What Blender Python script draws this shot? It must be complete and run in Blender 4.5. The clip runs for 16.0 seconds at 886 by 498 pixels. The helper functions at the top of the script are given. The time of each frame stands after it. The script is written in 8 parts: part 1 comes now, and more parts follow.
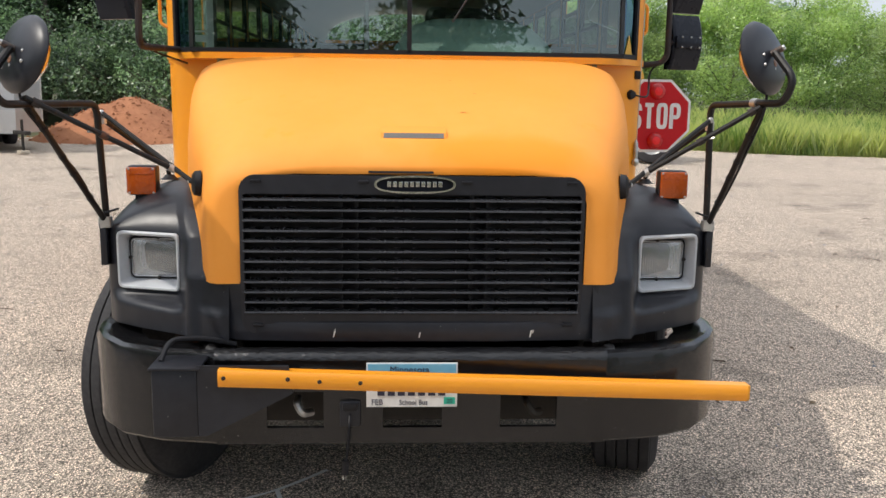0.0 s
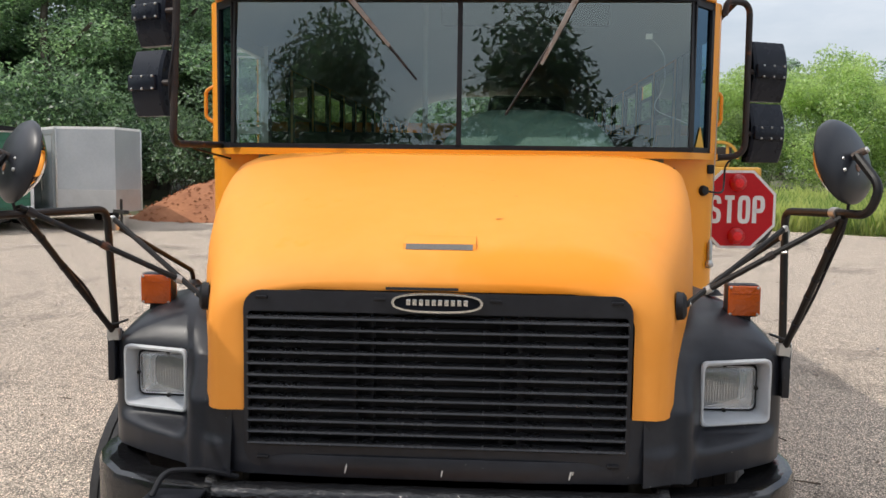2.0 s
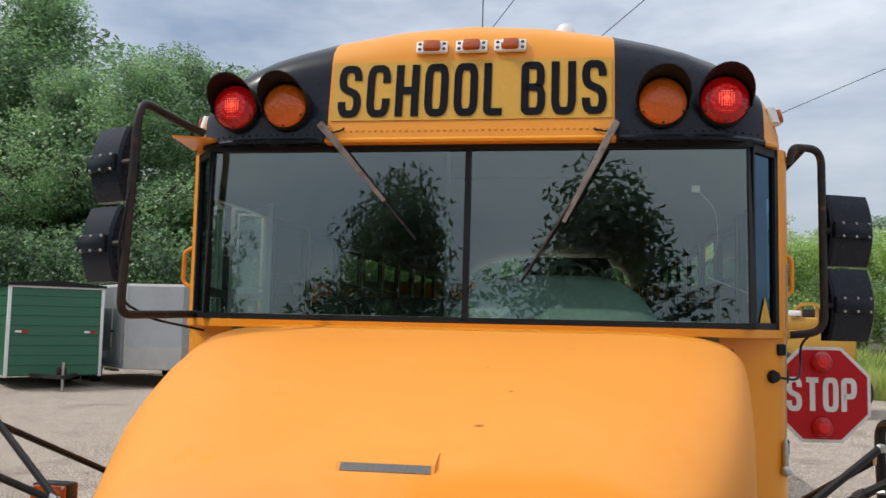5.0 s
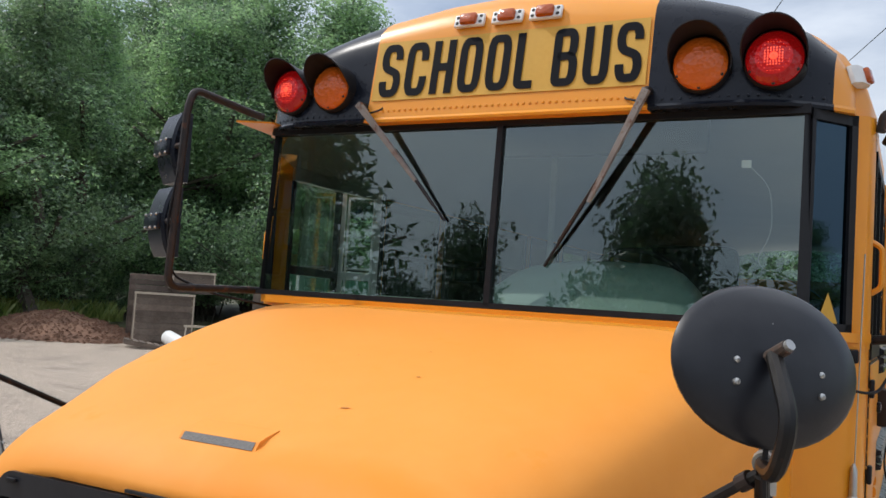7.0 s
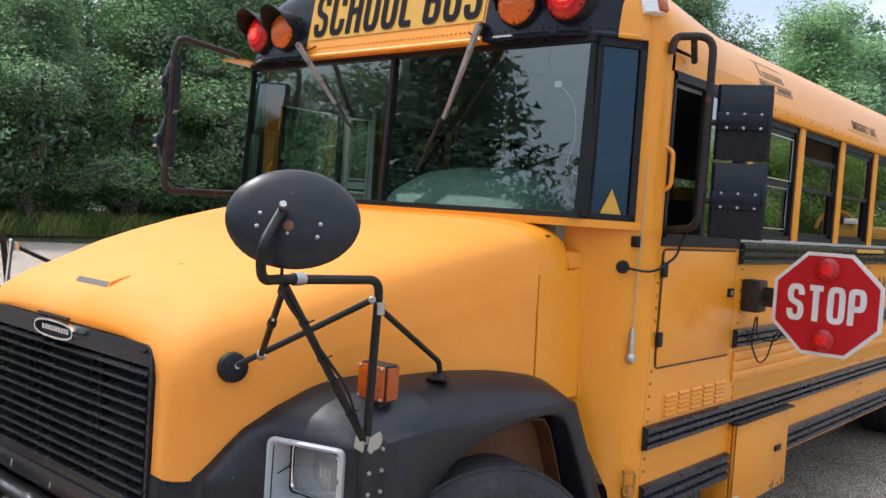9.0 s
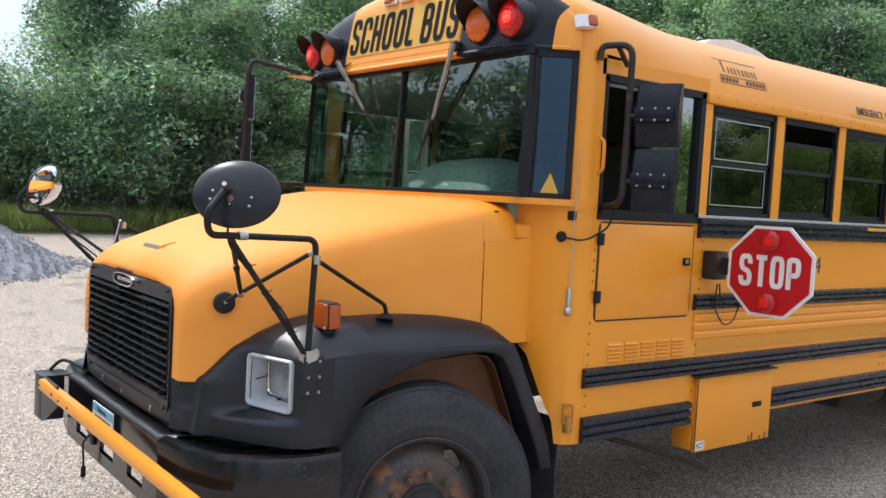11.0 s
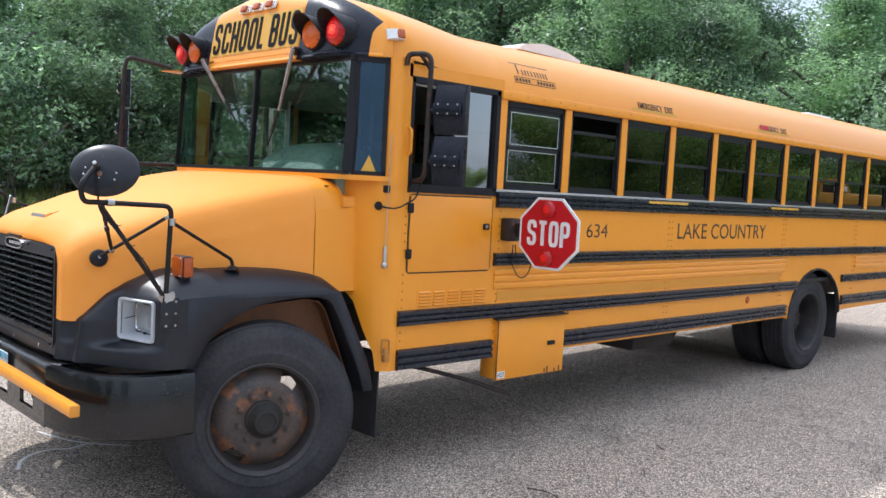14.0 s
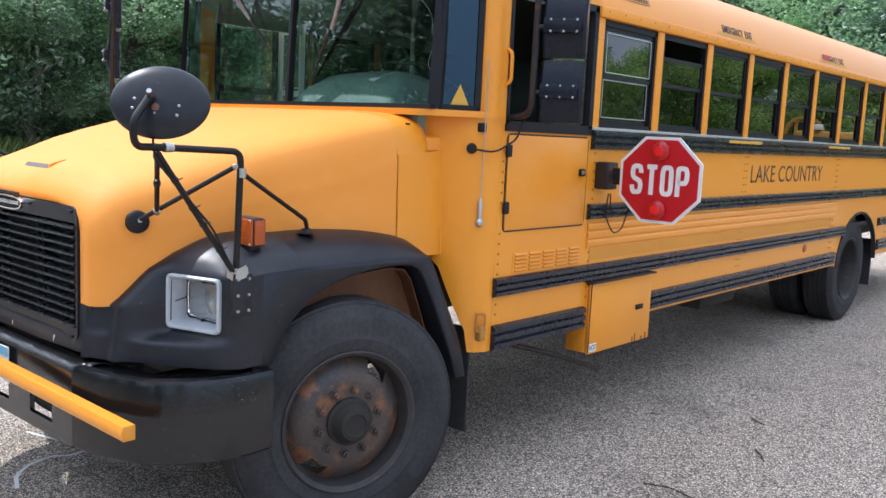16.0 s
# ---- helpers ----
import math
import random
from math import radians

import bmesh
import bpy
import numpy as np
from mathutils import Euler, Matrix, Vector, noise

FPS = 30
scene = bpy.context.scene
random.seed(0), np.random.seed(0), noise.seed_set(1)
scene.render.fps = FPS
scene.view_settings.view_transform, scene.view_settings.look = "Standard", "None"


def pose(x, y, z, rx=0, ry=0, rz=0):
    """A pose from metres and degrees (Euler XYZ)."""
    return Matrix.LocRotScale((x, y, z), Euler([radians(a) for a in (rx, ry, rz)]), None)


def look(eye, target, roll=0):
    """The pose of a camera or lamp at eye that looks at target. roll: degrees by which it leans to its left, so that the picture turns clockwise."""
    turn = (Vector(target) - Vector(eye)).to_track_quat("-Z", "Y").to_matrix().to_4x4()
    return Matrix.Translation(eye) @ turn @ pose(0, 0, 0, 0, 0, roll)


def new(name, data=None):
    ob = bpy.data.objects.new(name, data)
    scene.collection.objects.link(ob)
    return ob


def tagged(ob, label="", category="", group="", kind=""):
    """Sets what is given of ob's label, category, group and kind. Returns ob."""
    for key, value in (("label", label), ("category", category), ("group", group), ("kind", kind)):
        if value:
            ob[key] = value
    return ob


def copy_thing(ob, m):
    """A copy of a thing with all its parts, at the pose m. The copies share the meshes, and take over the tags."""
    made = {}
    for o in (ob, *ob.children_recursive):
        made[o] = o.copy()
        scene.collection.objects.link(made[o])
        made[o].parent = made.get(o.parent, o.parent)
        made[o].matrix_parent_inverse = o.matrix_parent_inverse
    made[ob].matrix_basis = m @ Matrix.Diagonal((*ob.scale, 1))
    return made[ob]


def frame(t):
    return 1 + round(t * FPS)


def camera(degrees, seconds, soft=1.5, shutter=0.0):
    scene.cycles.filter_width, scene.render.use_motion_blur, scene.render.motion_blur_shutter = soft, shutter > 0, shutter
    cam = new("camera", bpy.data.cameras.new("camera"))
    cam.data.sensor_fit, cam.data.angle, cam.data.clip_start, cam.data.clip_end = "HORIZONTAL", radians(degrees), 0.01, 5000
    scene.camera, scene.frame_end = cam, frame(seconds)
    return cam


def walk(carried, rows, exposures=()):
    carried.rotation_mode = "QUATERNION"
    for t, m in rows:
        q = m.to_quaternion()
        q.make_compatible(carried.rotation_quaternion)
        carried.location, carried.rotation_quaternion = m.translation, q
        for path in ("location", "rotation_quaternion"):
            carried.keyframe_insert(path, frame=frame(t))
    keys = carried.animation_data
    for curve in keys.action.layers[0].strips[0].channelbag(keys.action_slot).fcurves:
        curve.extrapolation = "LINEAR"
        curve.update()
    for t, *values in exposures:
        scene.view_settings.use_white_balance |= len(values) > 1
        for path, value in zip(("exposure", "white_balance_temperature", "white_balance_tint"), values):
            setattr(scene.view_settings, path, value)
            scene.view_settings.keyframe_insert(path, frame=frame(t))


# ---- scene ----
cam = camera(53.5, 16.0)
PATH = [
    (0, (-0.054, -3.84, 1.67), (0.05, -1.873, 1.321), 0.8),
    (0.5, (0.085, -3.803, 1.628), (0.093, -1.833, 1.28), 0.8),
    (1, (0.09, -3.735, 1.647), (0.044, -1.764, 1.307), 0.9),
    (1.5, (0.091, -3.62, 1.725), (0.015, -1.643, 1.432), 0.7),
    (2, (0.164, -3.491, 1.766), (0.051, -1.503, 1.583), 0.7),
    (2.1, (0.157, -3.47, 1.773), (0.047, -1.479, 1.618), 0.9),
    (2.5, (0.237, -3.357, 1.784), (0.075, -1.364, 1.731), 1.0),
    (3, (0.245, -3.238, 1.805), (0.077, -1.245, 1.828), 1.4),
    (3.2, (0.239, -3.174, 1.814), (0.074, -1.182, 1.869), 1.5),
    (5.3, (0.475, -2.634, 1.866), (0.125, -0.672, 2.039), 1.9),
    (5.5, (0.517, -2.533, 1.881), (0.129, -0.579, 2.056), 2.5),
    (6, (0.706, -2.359, 1.87), (0.128, -0.451, 2.031), 3.0),
    (6.5, (1.023, -2.273, 1.866), (0.21, -0.452, 2.013), 3.5),
    (7, (1.345, -2.325, 1.86), (0.398, -0.568, 1.983), 3.7),
    (7.5, (1.734, -2.34, 1.861), (0.632, -0.673, 1.938), 3.3),
    (8, (2.138, -2.32, 1.859), (0.901, -0.749, 1.892), 3.5),
    (8.5, (2.507, -2.361, 1.848), (1.24, -0.814, 1.844), 3.8),
    (9, (2.816, -2.299, 1.838), (1.515, -0.783, 1.755), 3.9),
    (9.2, (2.932, -2.242, 1.809), (1.601, -0.752, 1.709), 3.8),
    (11.3, (4.27, -2.24, 1.827), (2.674, -1.04, 1.716), 3.3),
    (11.5, (4.395, -2.291, 1.827), (2.795, -1.095, 1.718), 3.4),
    (12, (4.672, -2.354, 1.838), (3.058, -1.18, 1.719), 3.5),
    (12.5, (4.893, -2.372, 1.851), (3.265, -1.22, 1.712), 2.7),
    (13, (5.088, -2.465, 1.831), (3.487, -1.276, 1.687), 2.7),
    (13.5, (5.195, -2.563, 1.824), (3.673, -1.274, 1.686), 2.6),
    (14, (5.16, -2.588, 1.805), (3.719, -1.208, 1.665), 3.1),
    (14.5, (4.904, -2.576, 1.801), (3.5, -1.16, 1.64), 3.2),
    (15, (4.548, -2.576, 1.779), (3.144, -1.164, 1.593), 3.3),
    (15.5, (4.134, -2.6, 1.764), (2.773, -1.151, 1.542), 3.0),
    (16, (3.802, -2.514, 1.743), (2.501, -1.018, 1.481), 2.7),
]
walk(cam, [(t, look(eye, target, roll)) for t, eye, target, roll in PATH],
     [(0, 0.04, 6500, 10), (3.2, -0.16, 6400, 10), (5.5, -0.34, 6300, 10), (7.0, -0.25, 6180, 10), (8.0, 0.02, 6000, 10), (9.0, 0.22, 6020, 11), (11.5, 0.24, 6020, 11), (16, 0.44, 5600, 11)])

# ---- world, sun, exposure ----
scene.view_settings.exposure = 0.0
SUN = Vector((-0.754, -0.23, 1.0)).normalized()
world = bpy.data.worlds.new("sky")
scene.world = world
world.use_nodes = True
wn, wl = world.node_tree.nodes, world.node_tree.links
wn.clear()
sky = wn.new("ShaderNodeTexSky")
sky.sky_type, sky.sun_disc = "NISHITA", False
sky.sun_elevation = math.asin(SUN.z)
sky.sun_rotation = math.atan2(SUN.x, SUN.y)
sky.air_density, sky.dust_density = 1.0, 3.0
geo = wn.new("ShaderNodeTexCoord")
stretch = wn.new("ShaderNodeMapping")
stretch.inputs["Scale"].default_value = (1.2, 1.2, 3.6)
cloud = wn.new("ShaderNodeTexNoise")
cloud.inputs["Scale"].default_value, cloud.inputs["Detail"].default_value, cloud.inputs["Roughness"].default_value = 1.7, 8.0, 0.55
ramp = wn.new("ShaderNodeValToRGB")
ramp.color_ramp.elements[0].position, ramp.color_ramp.elements[1].position = 0.28, 0.58
white = wn.new("ShaderNodeMix")
white.data_type = "RGBA"
height = wn.new("ShaderNodeSeparateXYZ")
rise = wn.new("ShaderNodeMapRange")
rise.inputs["From Min"].default_value, rise.inputs["From Max"].default_value = 0.1, 0.75
bright = wn.new("ShaderNodeMix")
bright.data_type = "RGBA"
bright.inputs["A"].default_value, bright.inputs["B"].default_value = (4.7, 5.1, 5.6, 1), (10.5, 10.9, 11.6, 1)
back = wn.new("ShaderNodeBackground")
back.inputs["Strength"].default_value = 0.15
wout = wn.new("ShaderNodeOutputWorld")
wl.new(geo.outputs["Generated"], stretch.inputs["Vector"])
wl.new(stretch.outputs["Vector"], cloud.inputs["Vector"])
wl.new(cloud.outputs["Fac"], ramp.inputs["Fac"])
wl.new(geo.outputs["Generated"], height.inputs["Vector"])
wl.new(height.outputs["Z"], rise.inputs["Value"])
wl.new(rise.outputs["Result"], bright.inputs["Factor"])
wl.new(bright.outputs["Result"], white.inputs["B"])
wl.new(ramp.outputs["Color"], white.inputs["Factor"])
wl.new(sky.outputs["Color"], white.inputs["A"])
wl.new(white.outputs["Result"], back.inputs["Color"])
wl.new(back.outputs["Background"], wout.inputs["Surface"])

sun_data = bpy.data.lights.new("sun", "SUN")
sun_data.energy, sun_data.angle, sun_data.color = 2.6, radians(0.8), (1.0, 0.94, 0.85)
sun = new("sun", sun_data)
sun.matrix_world = look(SUN * 60, (0, 0, 0))


# ---- materials ----
def socket(node, name):
    return node.inputs[name]


def surface(name, a, b, rough=0.5, metal=0.0, grain=40.0, patch=3.0, bump=0.1, spread=0.35, spot=None, spots=0.62, coat=0.0, vary=0.0, rough_vary=0.12, spec=0.5):
    """A weathered surface: two colours mixed by broad patches and fine grain, with relief; spot: a third colour in stains."""
    m = bpy.data.materials.new(name)
    m.use_nodes = True
    n, l = m.node_tree.nodes, m.node_tree.links
    bsdf = n["Principled BSDF"]
    tc = n.new("ShaderNodeTexCoord")
    big, fine = n.new("ShaderNodeTexNoise"), n.new("ShaderNodeTexNoise")
    big.inputs["Scale"].default_value, big.inputs["Detail"].default_value = patch, 6
    fine.inputs["Scale"].default_value, fine.inputs["Detail"].default_value = grain, 4
    l.new(tc.outputs["Object"], big.inputs["Vector"]), l.new(tc.outputs["Object"], fine.inputs["Vector"])
    mixf = n.new("ShaderNodeMix")
    mixf.inputs["Factor"].default_value = 0.4
    l.new(big.outputs["Fac"], mixf.inputs["A"]), l.new(fine.outputs["Fac"], mixf.inputs["B"])
    rng = n.new("ShaderNodeMapRange")
    rng.inputs["From Min"].default_value, rng.inputs["From Max"].default_value = 0.5 - spread / 2, 0.5 + spread / 2
    l.new(mixf.outputs["Result"], rng.inputs["Value"])
    col = n.new("ShaderNodeMix")
    col.data_type = "RGBA"
    col.inputs["A"].default_value, col.inputs["B"].default_value = (*a, 1), (*b, 1)
    l.new(rng.outputs["Result"], col.inputs["Factor"])
    out = col.outputs["Result"]
    if spot:
        st = n.new("ShaderNodeTexNoise")
        st.inputs["Scale"].default_value, st.inputs["Detail"].default_value, st.inputs["Roughness"].default_value = patch * 2.3, 8, 0.65
        off = n.new("ShaderNodeMapping")
        off.inputs["Location"].default_value = (7.3, 2.1, 4.4)
        l.new(tc.outputs["Object"], off.inputs["Vector"]), l.new(off.outputs["Vector"], st.inputs["Vector"])
        sr = n.new("ShaderNodeMapRange")
        sr.inputs["From Min"].default_value, sr.inputs["From Max"].default_value = spots, spots + 0.1
        l.new(st.outputs["Fac"], sr.inputs["Value"])
        c2 = n.new("ShaderNodeMix")
        c2.data_type = "RGBA"
        c2.inputs["B"].default_value = (*spot, 1)
        l.new(sr.outputs["Result"], c2.inputs["Factor"]), l.new(out, c2.inputs["A"])
        out = c2.outputs["Result"]
    if vary:
        info = n.new("ShaderNodeObjectInfo")
        hsv = n.new("ShaderNodeHueSaturation")
        vr = n.new("ShaderNodeMapRange")
        vr.inputs["To Min"].default_value, vr.inputs["To Max"].default_value = 1 - vary, 1 + vary
        l.new(info.outputs["Random"], vr.inputs["Value"]), l.new(vr.outputs["Result"], hsv.inputs["Value"]), l.new(out, hsv.inputs["Color"])
        out = hsv.outputs["Color"]
    l.new(out, bsdf.inputs["Base Color"])
    rr = n.new("ShaderNodeMapRange")
    rr.inputs["To Min"].default_value, rr.inputs["To Max"].default_value = max(0.02, rough - rough_vary), min(1, rough + rough_vary)
    l.new(mixf.outputs["Result"], rr.inputs["Value"]), l.new(rr.outputs["Result"], bsdf.inputs["Roughness"])
    bsdf.inputs["Metallic"].default_value, bsdf.inputs["Specular IOR Level"].default_value = metal, spec
    bsdf.inputs["Coat Weight"].default_value, bsdf.inputs["Coat Roughness"].default_value = coat, 0.15
    if bump:
        bp = n.new("ShaderNodeBump")
        bp.inputs["Strength"].default_value, bp.inputs["Distance"].default_value = bump, 0.01
        l.new(fine.outputs["Fac"], bp.inputs["Height"]), l.new(bp.outputs["Normal"], bsdf.inputs["Normal"])
    return m


def glass(name, tint, ior=1.5, fog=0.0, sheen=(1, 1, 1), gain=2.7):
    m = bpy.data.materials.new(name)
    m.use_nodes = True
    n, l = m.node_tree.nodes, m.node_tree.links
    n.clear()
    tr, gl, mx, out = (n.new("ShaderNode" + k) for k in ("BsdfTransparent", "BsdfGlossy", "MixShader", "OutputMaterial"))
    tr.inputs["Color"].default_value = (*tint, 1)
    gl.inputs["Roughness"].default_value = fog
    gl.inputs["Color"].default_value = (*sheen, 1)
    lw, pw, ma = n.new("ShaderNodeLayerWeight"), n.new("ShaderNodeMath"), n.new("ShaderNodeMath")
    lw.inputs["Blend"].default_value = 0.5
    pw.operation, ma.operation = "POWER", "MULTIPLY_ADD"
    pw.inputs[1].default_value = 4.0
    f0 = ((ior - 1) / (ior + 1)) ** 2 * gain
    ma.inputs[1].default_value, ma.inputs[2].default_value = 1 - f0, f0
    l.new(lw.outputs["Facing"], pw.inputs[0]), l.new(pw.outputs[0], ma.inputs[0])
    l.new(ma.outputs[0], mx.inputs[0]), l.new(tr.outputs[0], mx.inputs[1]), l.new(gl.outputs[0], mx.inputs[2]), l.new(mx.outputs[0], out.inputs[0])
    return m


def milky(name, colour, share):
    """Old fluted lamp glass: partly clear, partly scattering."""
    m = glass(name, (0.9, 0.92, 0.92), 1.5, 0.05)
    n, l = m.node_tree.nodes, m.node_tree.links
    d, mx = n.new("ShaderNodeBsdfPrincipled"), n.new("ShaderNodeMixShader")
    d.inputs["Base Color"].default_value, d.inputs["Roughness"].default_value, d.inputs["Specular IOR Level"].default_value = (*colour, 1), 0.15, 0.8
    out = next(k for k in n if k.bl_idname == "ShaderNodeOutputMaterial")
    clear = out.inputs[0].links[0].from_socket
    mx.inputs[0].default_value = share
    l.new(clear, mx.inputs[1]), l.new(d.outputs[0], mx.inputs[2]), l.new(mx.outputs[0], out.inputs[0])
    return m


def lens(name, colour, emit=0.0, glow=None, relief=0.55):
    m = bpy.data.materials.new(name)
    m.use_nodes = True
    n, l = m.node_tree.nodes, m.node_tree.links
    b = n["Principled BSDF"]
    b.inputs["Base Color"].default_value = (*colour, 1)
    b.inputs["Roughness"].default_value = 0.22
    b.inputs["Coat Weight"].default_value = 0.15
    tc, wv = n.new("ShaderNodeTexCoord"), n.new("ShaderNodeTexVoronoi")
    wv.inputs["Scale"].default_value = 75
    bp = n.new("ShaderNodeBump")
    bp.inputs["Strength"].default_value, bp.inputs["Distance"].default_value = relief, 0.005
    l.new(tc.outputs["Object"], wv.inputs["Vector"]), l.new(wv.outputs["Distance"], bp.inputs["Height"]), l.new(bp.outputs["Normal"], b.inputs["Normal"])
    if emit:
        b.inputs["Emission Color"].default_value = (*(glow or colour), 1)
        b.inputs["Emission Strength"].default_value = emit
    return m


def leafy(name, a, b, vary=0.25):
    m = bpy.data.materials.new(name)
    m.use_nodes = True
    n, l = m.node_tree.nodes, m.node_tree.links
    n.clear()
    g, info = n.new("ShaderNodeNewGeometry"), n.new("ShaderNodeObjectInfo")
    mix = n.new("ShaderNodeMix")
    mix.data_type = "RGBA"
    mix.inputs["A"].default_value, mix.inputs["B"].default_value = (*a, 1), (*b, 1)
    tc, clump, spread, add = (n.new("ShaderNode" + k) for k in ("TexCoord", "TexNoise", "MapRange", "Math"))
    clump.inputs["Scale"].default_value, clump.inputs["Detail"].default_value = 0.55, 2.0
    spread.inputs["From Min"].default_value, spread.inputs["From Max"].default_value = 0.36, 0.64
    spread.inputs["To Min"].default_value, spread.inputs["To Max"].default_value = -0.35, 0.55
    add.use_clamp = True
    l.new(tc.outputs["Object"], clump.inputs["Vector"]), l.new(clump.outputs["Fac"], spread.inputs["Value"])
    l.new(g.outputs["Random Per Island"], add.inputs[0]), l.new(spread.outputs["Result"], add.inputs[1])
    l.new(add.outputs[0], mix.inputs["Factor"])
    hsv, vr = n.new("ShaderNodeHueSaturation"), n.new("ShaderNodeMapRange")
    warm = n.new("ShaderNodeHueSaturation")
    warm.inputs["Hue"].default_value, warm.inputs["Value"].default_value = 0.488, 1.9
    vr.inputs["To Min"].default_value, vr.inputs["To Max"].default_value = 1 - vary, 1 + vary
    l.new(info.outputs["Random"], vr.inputs["Value"]), l.new(vr.outputs["Result"], hsv.inputs["Value"]), l.new(mix.outputs["Result"], hsv.inputs["Color"])
    d, t, gl, m1, m2, out = (n.new("ShaderNode" + k) for k in ("BsdfDiffuse", "BsdfTranslucent", "BsdfGlossy", "MixShader", "MixShader", "OutputMaterial"))
    gl.inputs["Roughness"].default_value = 0.45
    m1.inputs[0].default_value, m2.inputs[0].default_value = 0.5, 0.08
    l.new(hsv.outputs["Color"], d.inputs["Color"]), l.new(hsv.outputs["Color"], warm.inputs["Color"]), l.new(warm.outputs["Color"], t.inputs["Color"])
    l.new(d.outputs[0], m1.inputs[1]), l.new(t.outputs[0], m1.inputs[2]), l.new(m1.outputs[0], m2.inputs[1]), l.new(gl.outputs[0], m2.inputs[2]), l.new(m2.outputs[0], out.inputs[0])
    return m


M_YELLOW = surface("bus_yellow_paint", (0.80, 0.292, 0.012), (0.84, 0.326, 0.017), 0.36, grain=9, patch=1.4, bump=0.012, spread=0.6, coat=0.12, spot=(0.70, 0.235, 0.013), spots=0.67)
M_HOOD = surface("faded_hood_paint", (0.81, 0.290, 0.031), (0.85, 0.336, 0.058), 0.6, grain=14, patch=2.2, bump=0.012, spread=0.5, spot=(0.82, 0.29, 0.02), spots=0.63, spec=0.3)


def repainted(m, colour, centre, reach):
    """A soft-edged touched-up patch of another paint."""
    n, l = m.node_tree.nodes, m.node_tree.links
    b = n["Principled BSDF"]
    src = b.inputs["Base Color"].links[0].from_socket
    tc, mp, ln, ns, ad, rg, mx = (n.new("ShaderNode" + k) for k in ("TexCoord", "Mapping", "VectorMath", "TexNoise", "Math", "MapRange", "Mix"))
    mp.vector_type = "TEXTURE"
    mp.inputs["Location"].default_value, mp.inputs["Scale"].default_value = centre, reach
    ln.operation, ad.operation, mx.data_type = "LENGTH", "MULTIPLY_ADD", "RGBA"
    ns.inputs["Scale"].default_value = 9
    ad.inputs[1].default_value = 0.7
    rg.inputs["From Min"].default_value, rg.inputs["From Max"].default_value = 1.55, 0.9
    mx.inputs["B"].default_value = (*colour, 1)
    l.new(tc.outputs["Object"], mp.inputs["Vector"]), l.new(mp.outputs["Vector"], ln.inputs[0]), l.new(tc.outputs["Object"], ns.inputs["Vector"])
    l.new(ns.outputs["Fac"], ad.inputs[0]), l.new(ln.outputs["Value"], ad.inputs[2]), l.new(ad.outputs[0], rg.inputs["Value"])
    l.new(rg.outputs["Result"], mx.inputs["Factor"]), l.new(src, mx.inputs["A"]), l.new(mx.outputs["Result"], b.inputs["Base Color"])


repainted(M_HOOD, (0.82, 0.265, 0.012), (0.30, -0.885, 1.48), (0.34, 0.10, 0.14))
M_BLACK = surface("black_body_paint", (0.007, 0.009, 0.015), (0.013, 0.016, 0.025), 0.28, grain=20, patch=2, bump=0.03, spec=0.24)
M_FENDER = surface("black_fender_plastic", (0.009, 0.010, 0.014), (0.021, 0.022, 0.028), 0.38, grain=30, patch=2.5, bump=0.03, spot=(0.05, 0.05, 0.052), spots=0.69, spec=0.38)
M_BUMPER = surface("tarry_black_bumper", (0.005, 0.005, 0.006), (0.011, 0.011, 0.012), 0.15, grain=45, patch=5, bump=0.10, spot=(0.03, 0.027, 0.025), spots=0.7, spec=0.5)
M_TAR = surface("lumpy_tar", (0.006, 0.006, 0.007), (0.014, 0.014, 0.015), 0.14, grain=70, patch=9, bump=0.55, spec=0.5)


def flecks(m, scale, size, colour):
    """Small pale chips of their own shape scattered over a paint."""
    n, l = m.node_tree.nodes, m.node_tree.links
    b = n["Principled BSDF"]
    src = b.inputs["Base Color"].links[0].from_socket
    tc, vo, ns, ad, rg, mx = (n.new("ShaderNode" + k) for k in ("TexCoord", "TexVoronoi", "TexNoise", "Math", "MapRange", "Mix"))
    vo.inputs["Scale"].default_value, ns.inputs["Scale"].default_value = scale, scale * 0.12
    ad.operation, mx.data_type = "MULTIPLY_ADD", "RGBA"
    ad.inputs[1].default_value = -size * 4.0
    rg.inputs["From Min"].default_value, rg.inputs["From Max"].default_value = size * -1.0, size * -1.4
    mx.inputs["B"].default_value = (*colour, 1)
    l.new(tc.outputs["Object"], vo.inputs["Vector"]), l.new(tc.outputs["Object"], ns.inputs["Vector"])
    l.new(ns.outputs["Fac"], ad.inputs[0]), l.new(vo.outputs["Distance"], ad.inputs[2])
    l.new(ad.outputs[0], rg.inputs["Value"]), l.new(rg.outputs["Result"], mx.inputs["Factor"])
    l.new(src, mx.inputs["A"]), l.new(mx.outputs["Result"], b.inputs["Base Color"])


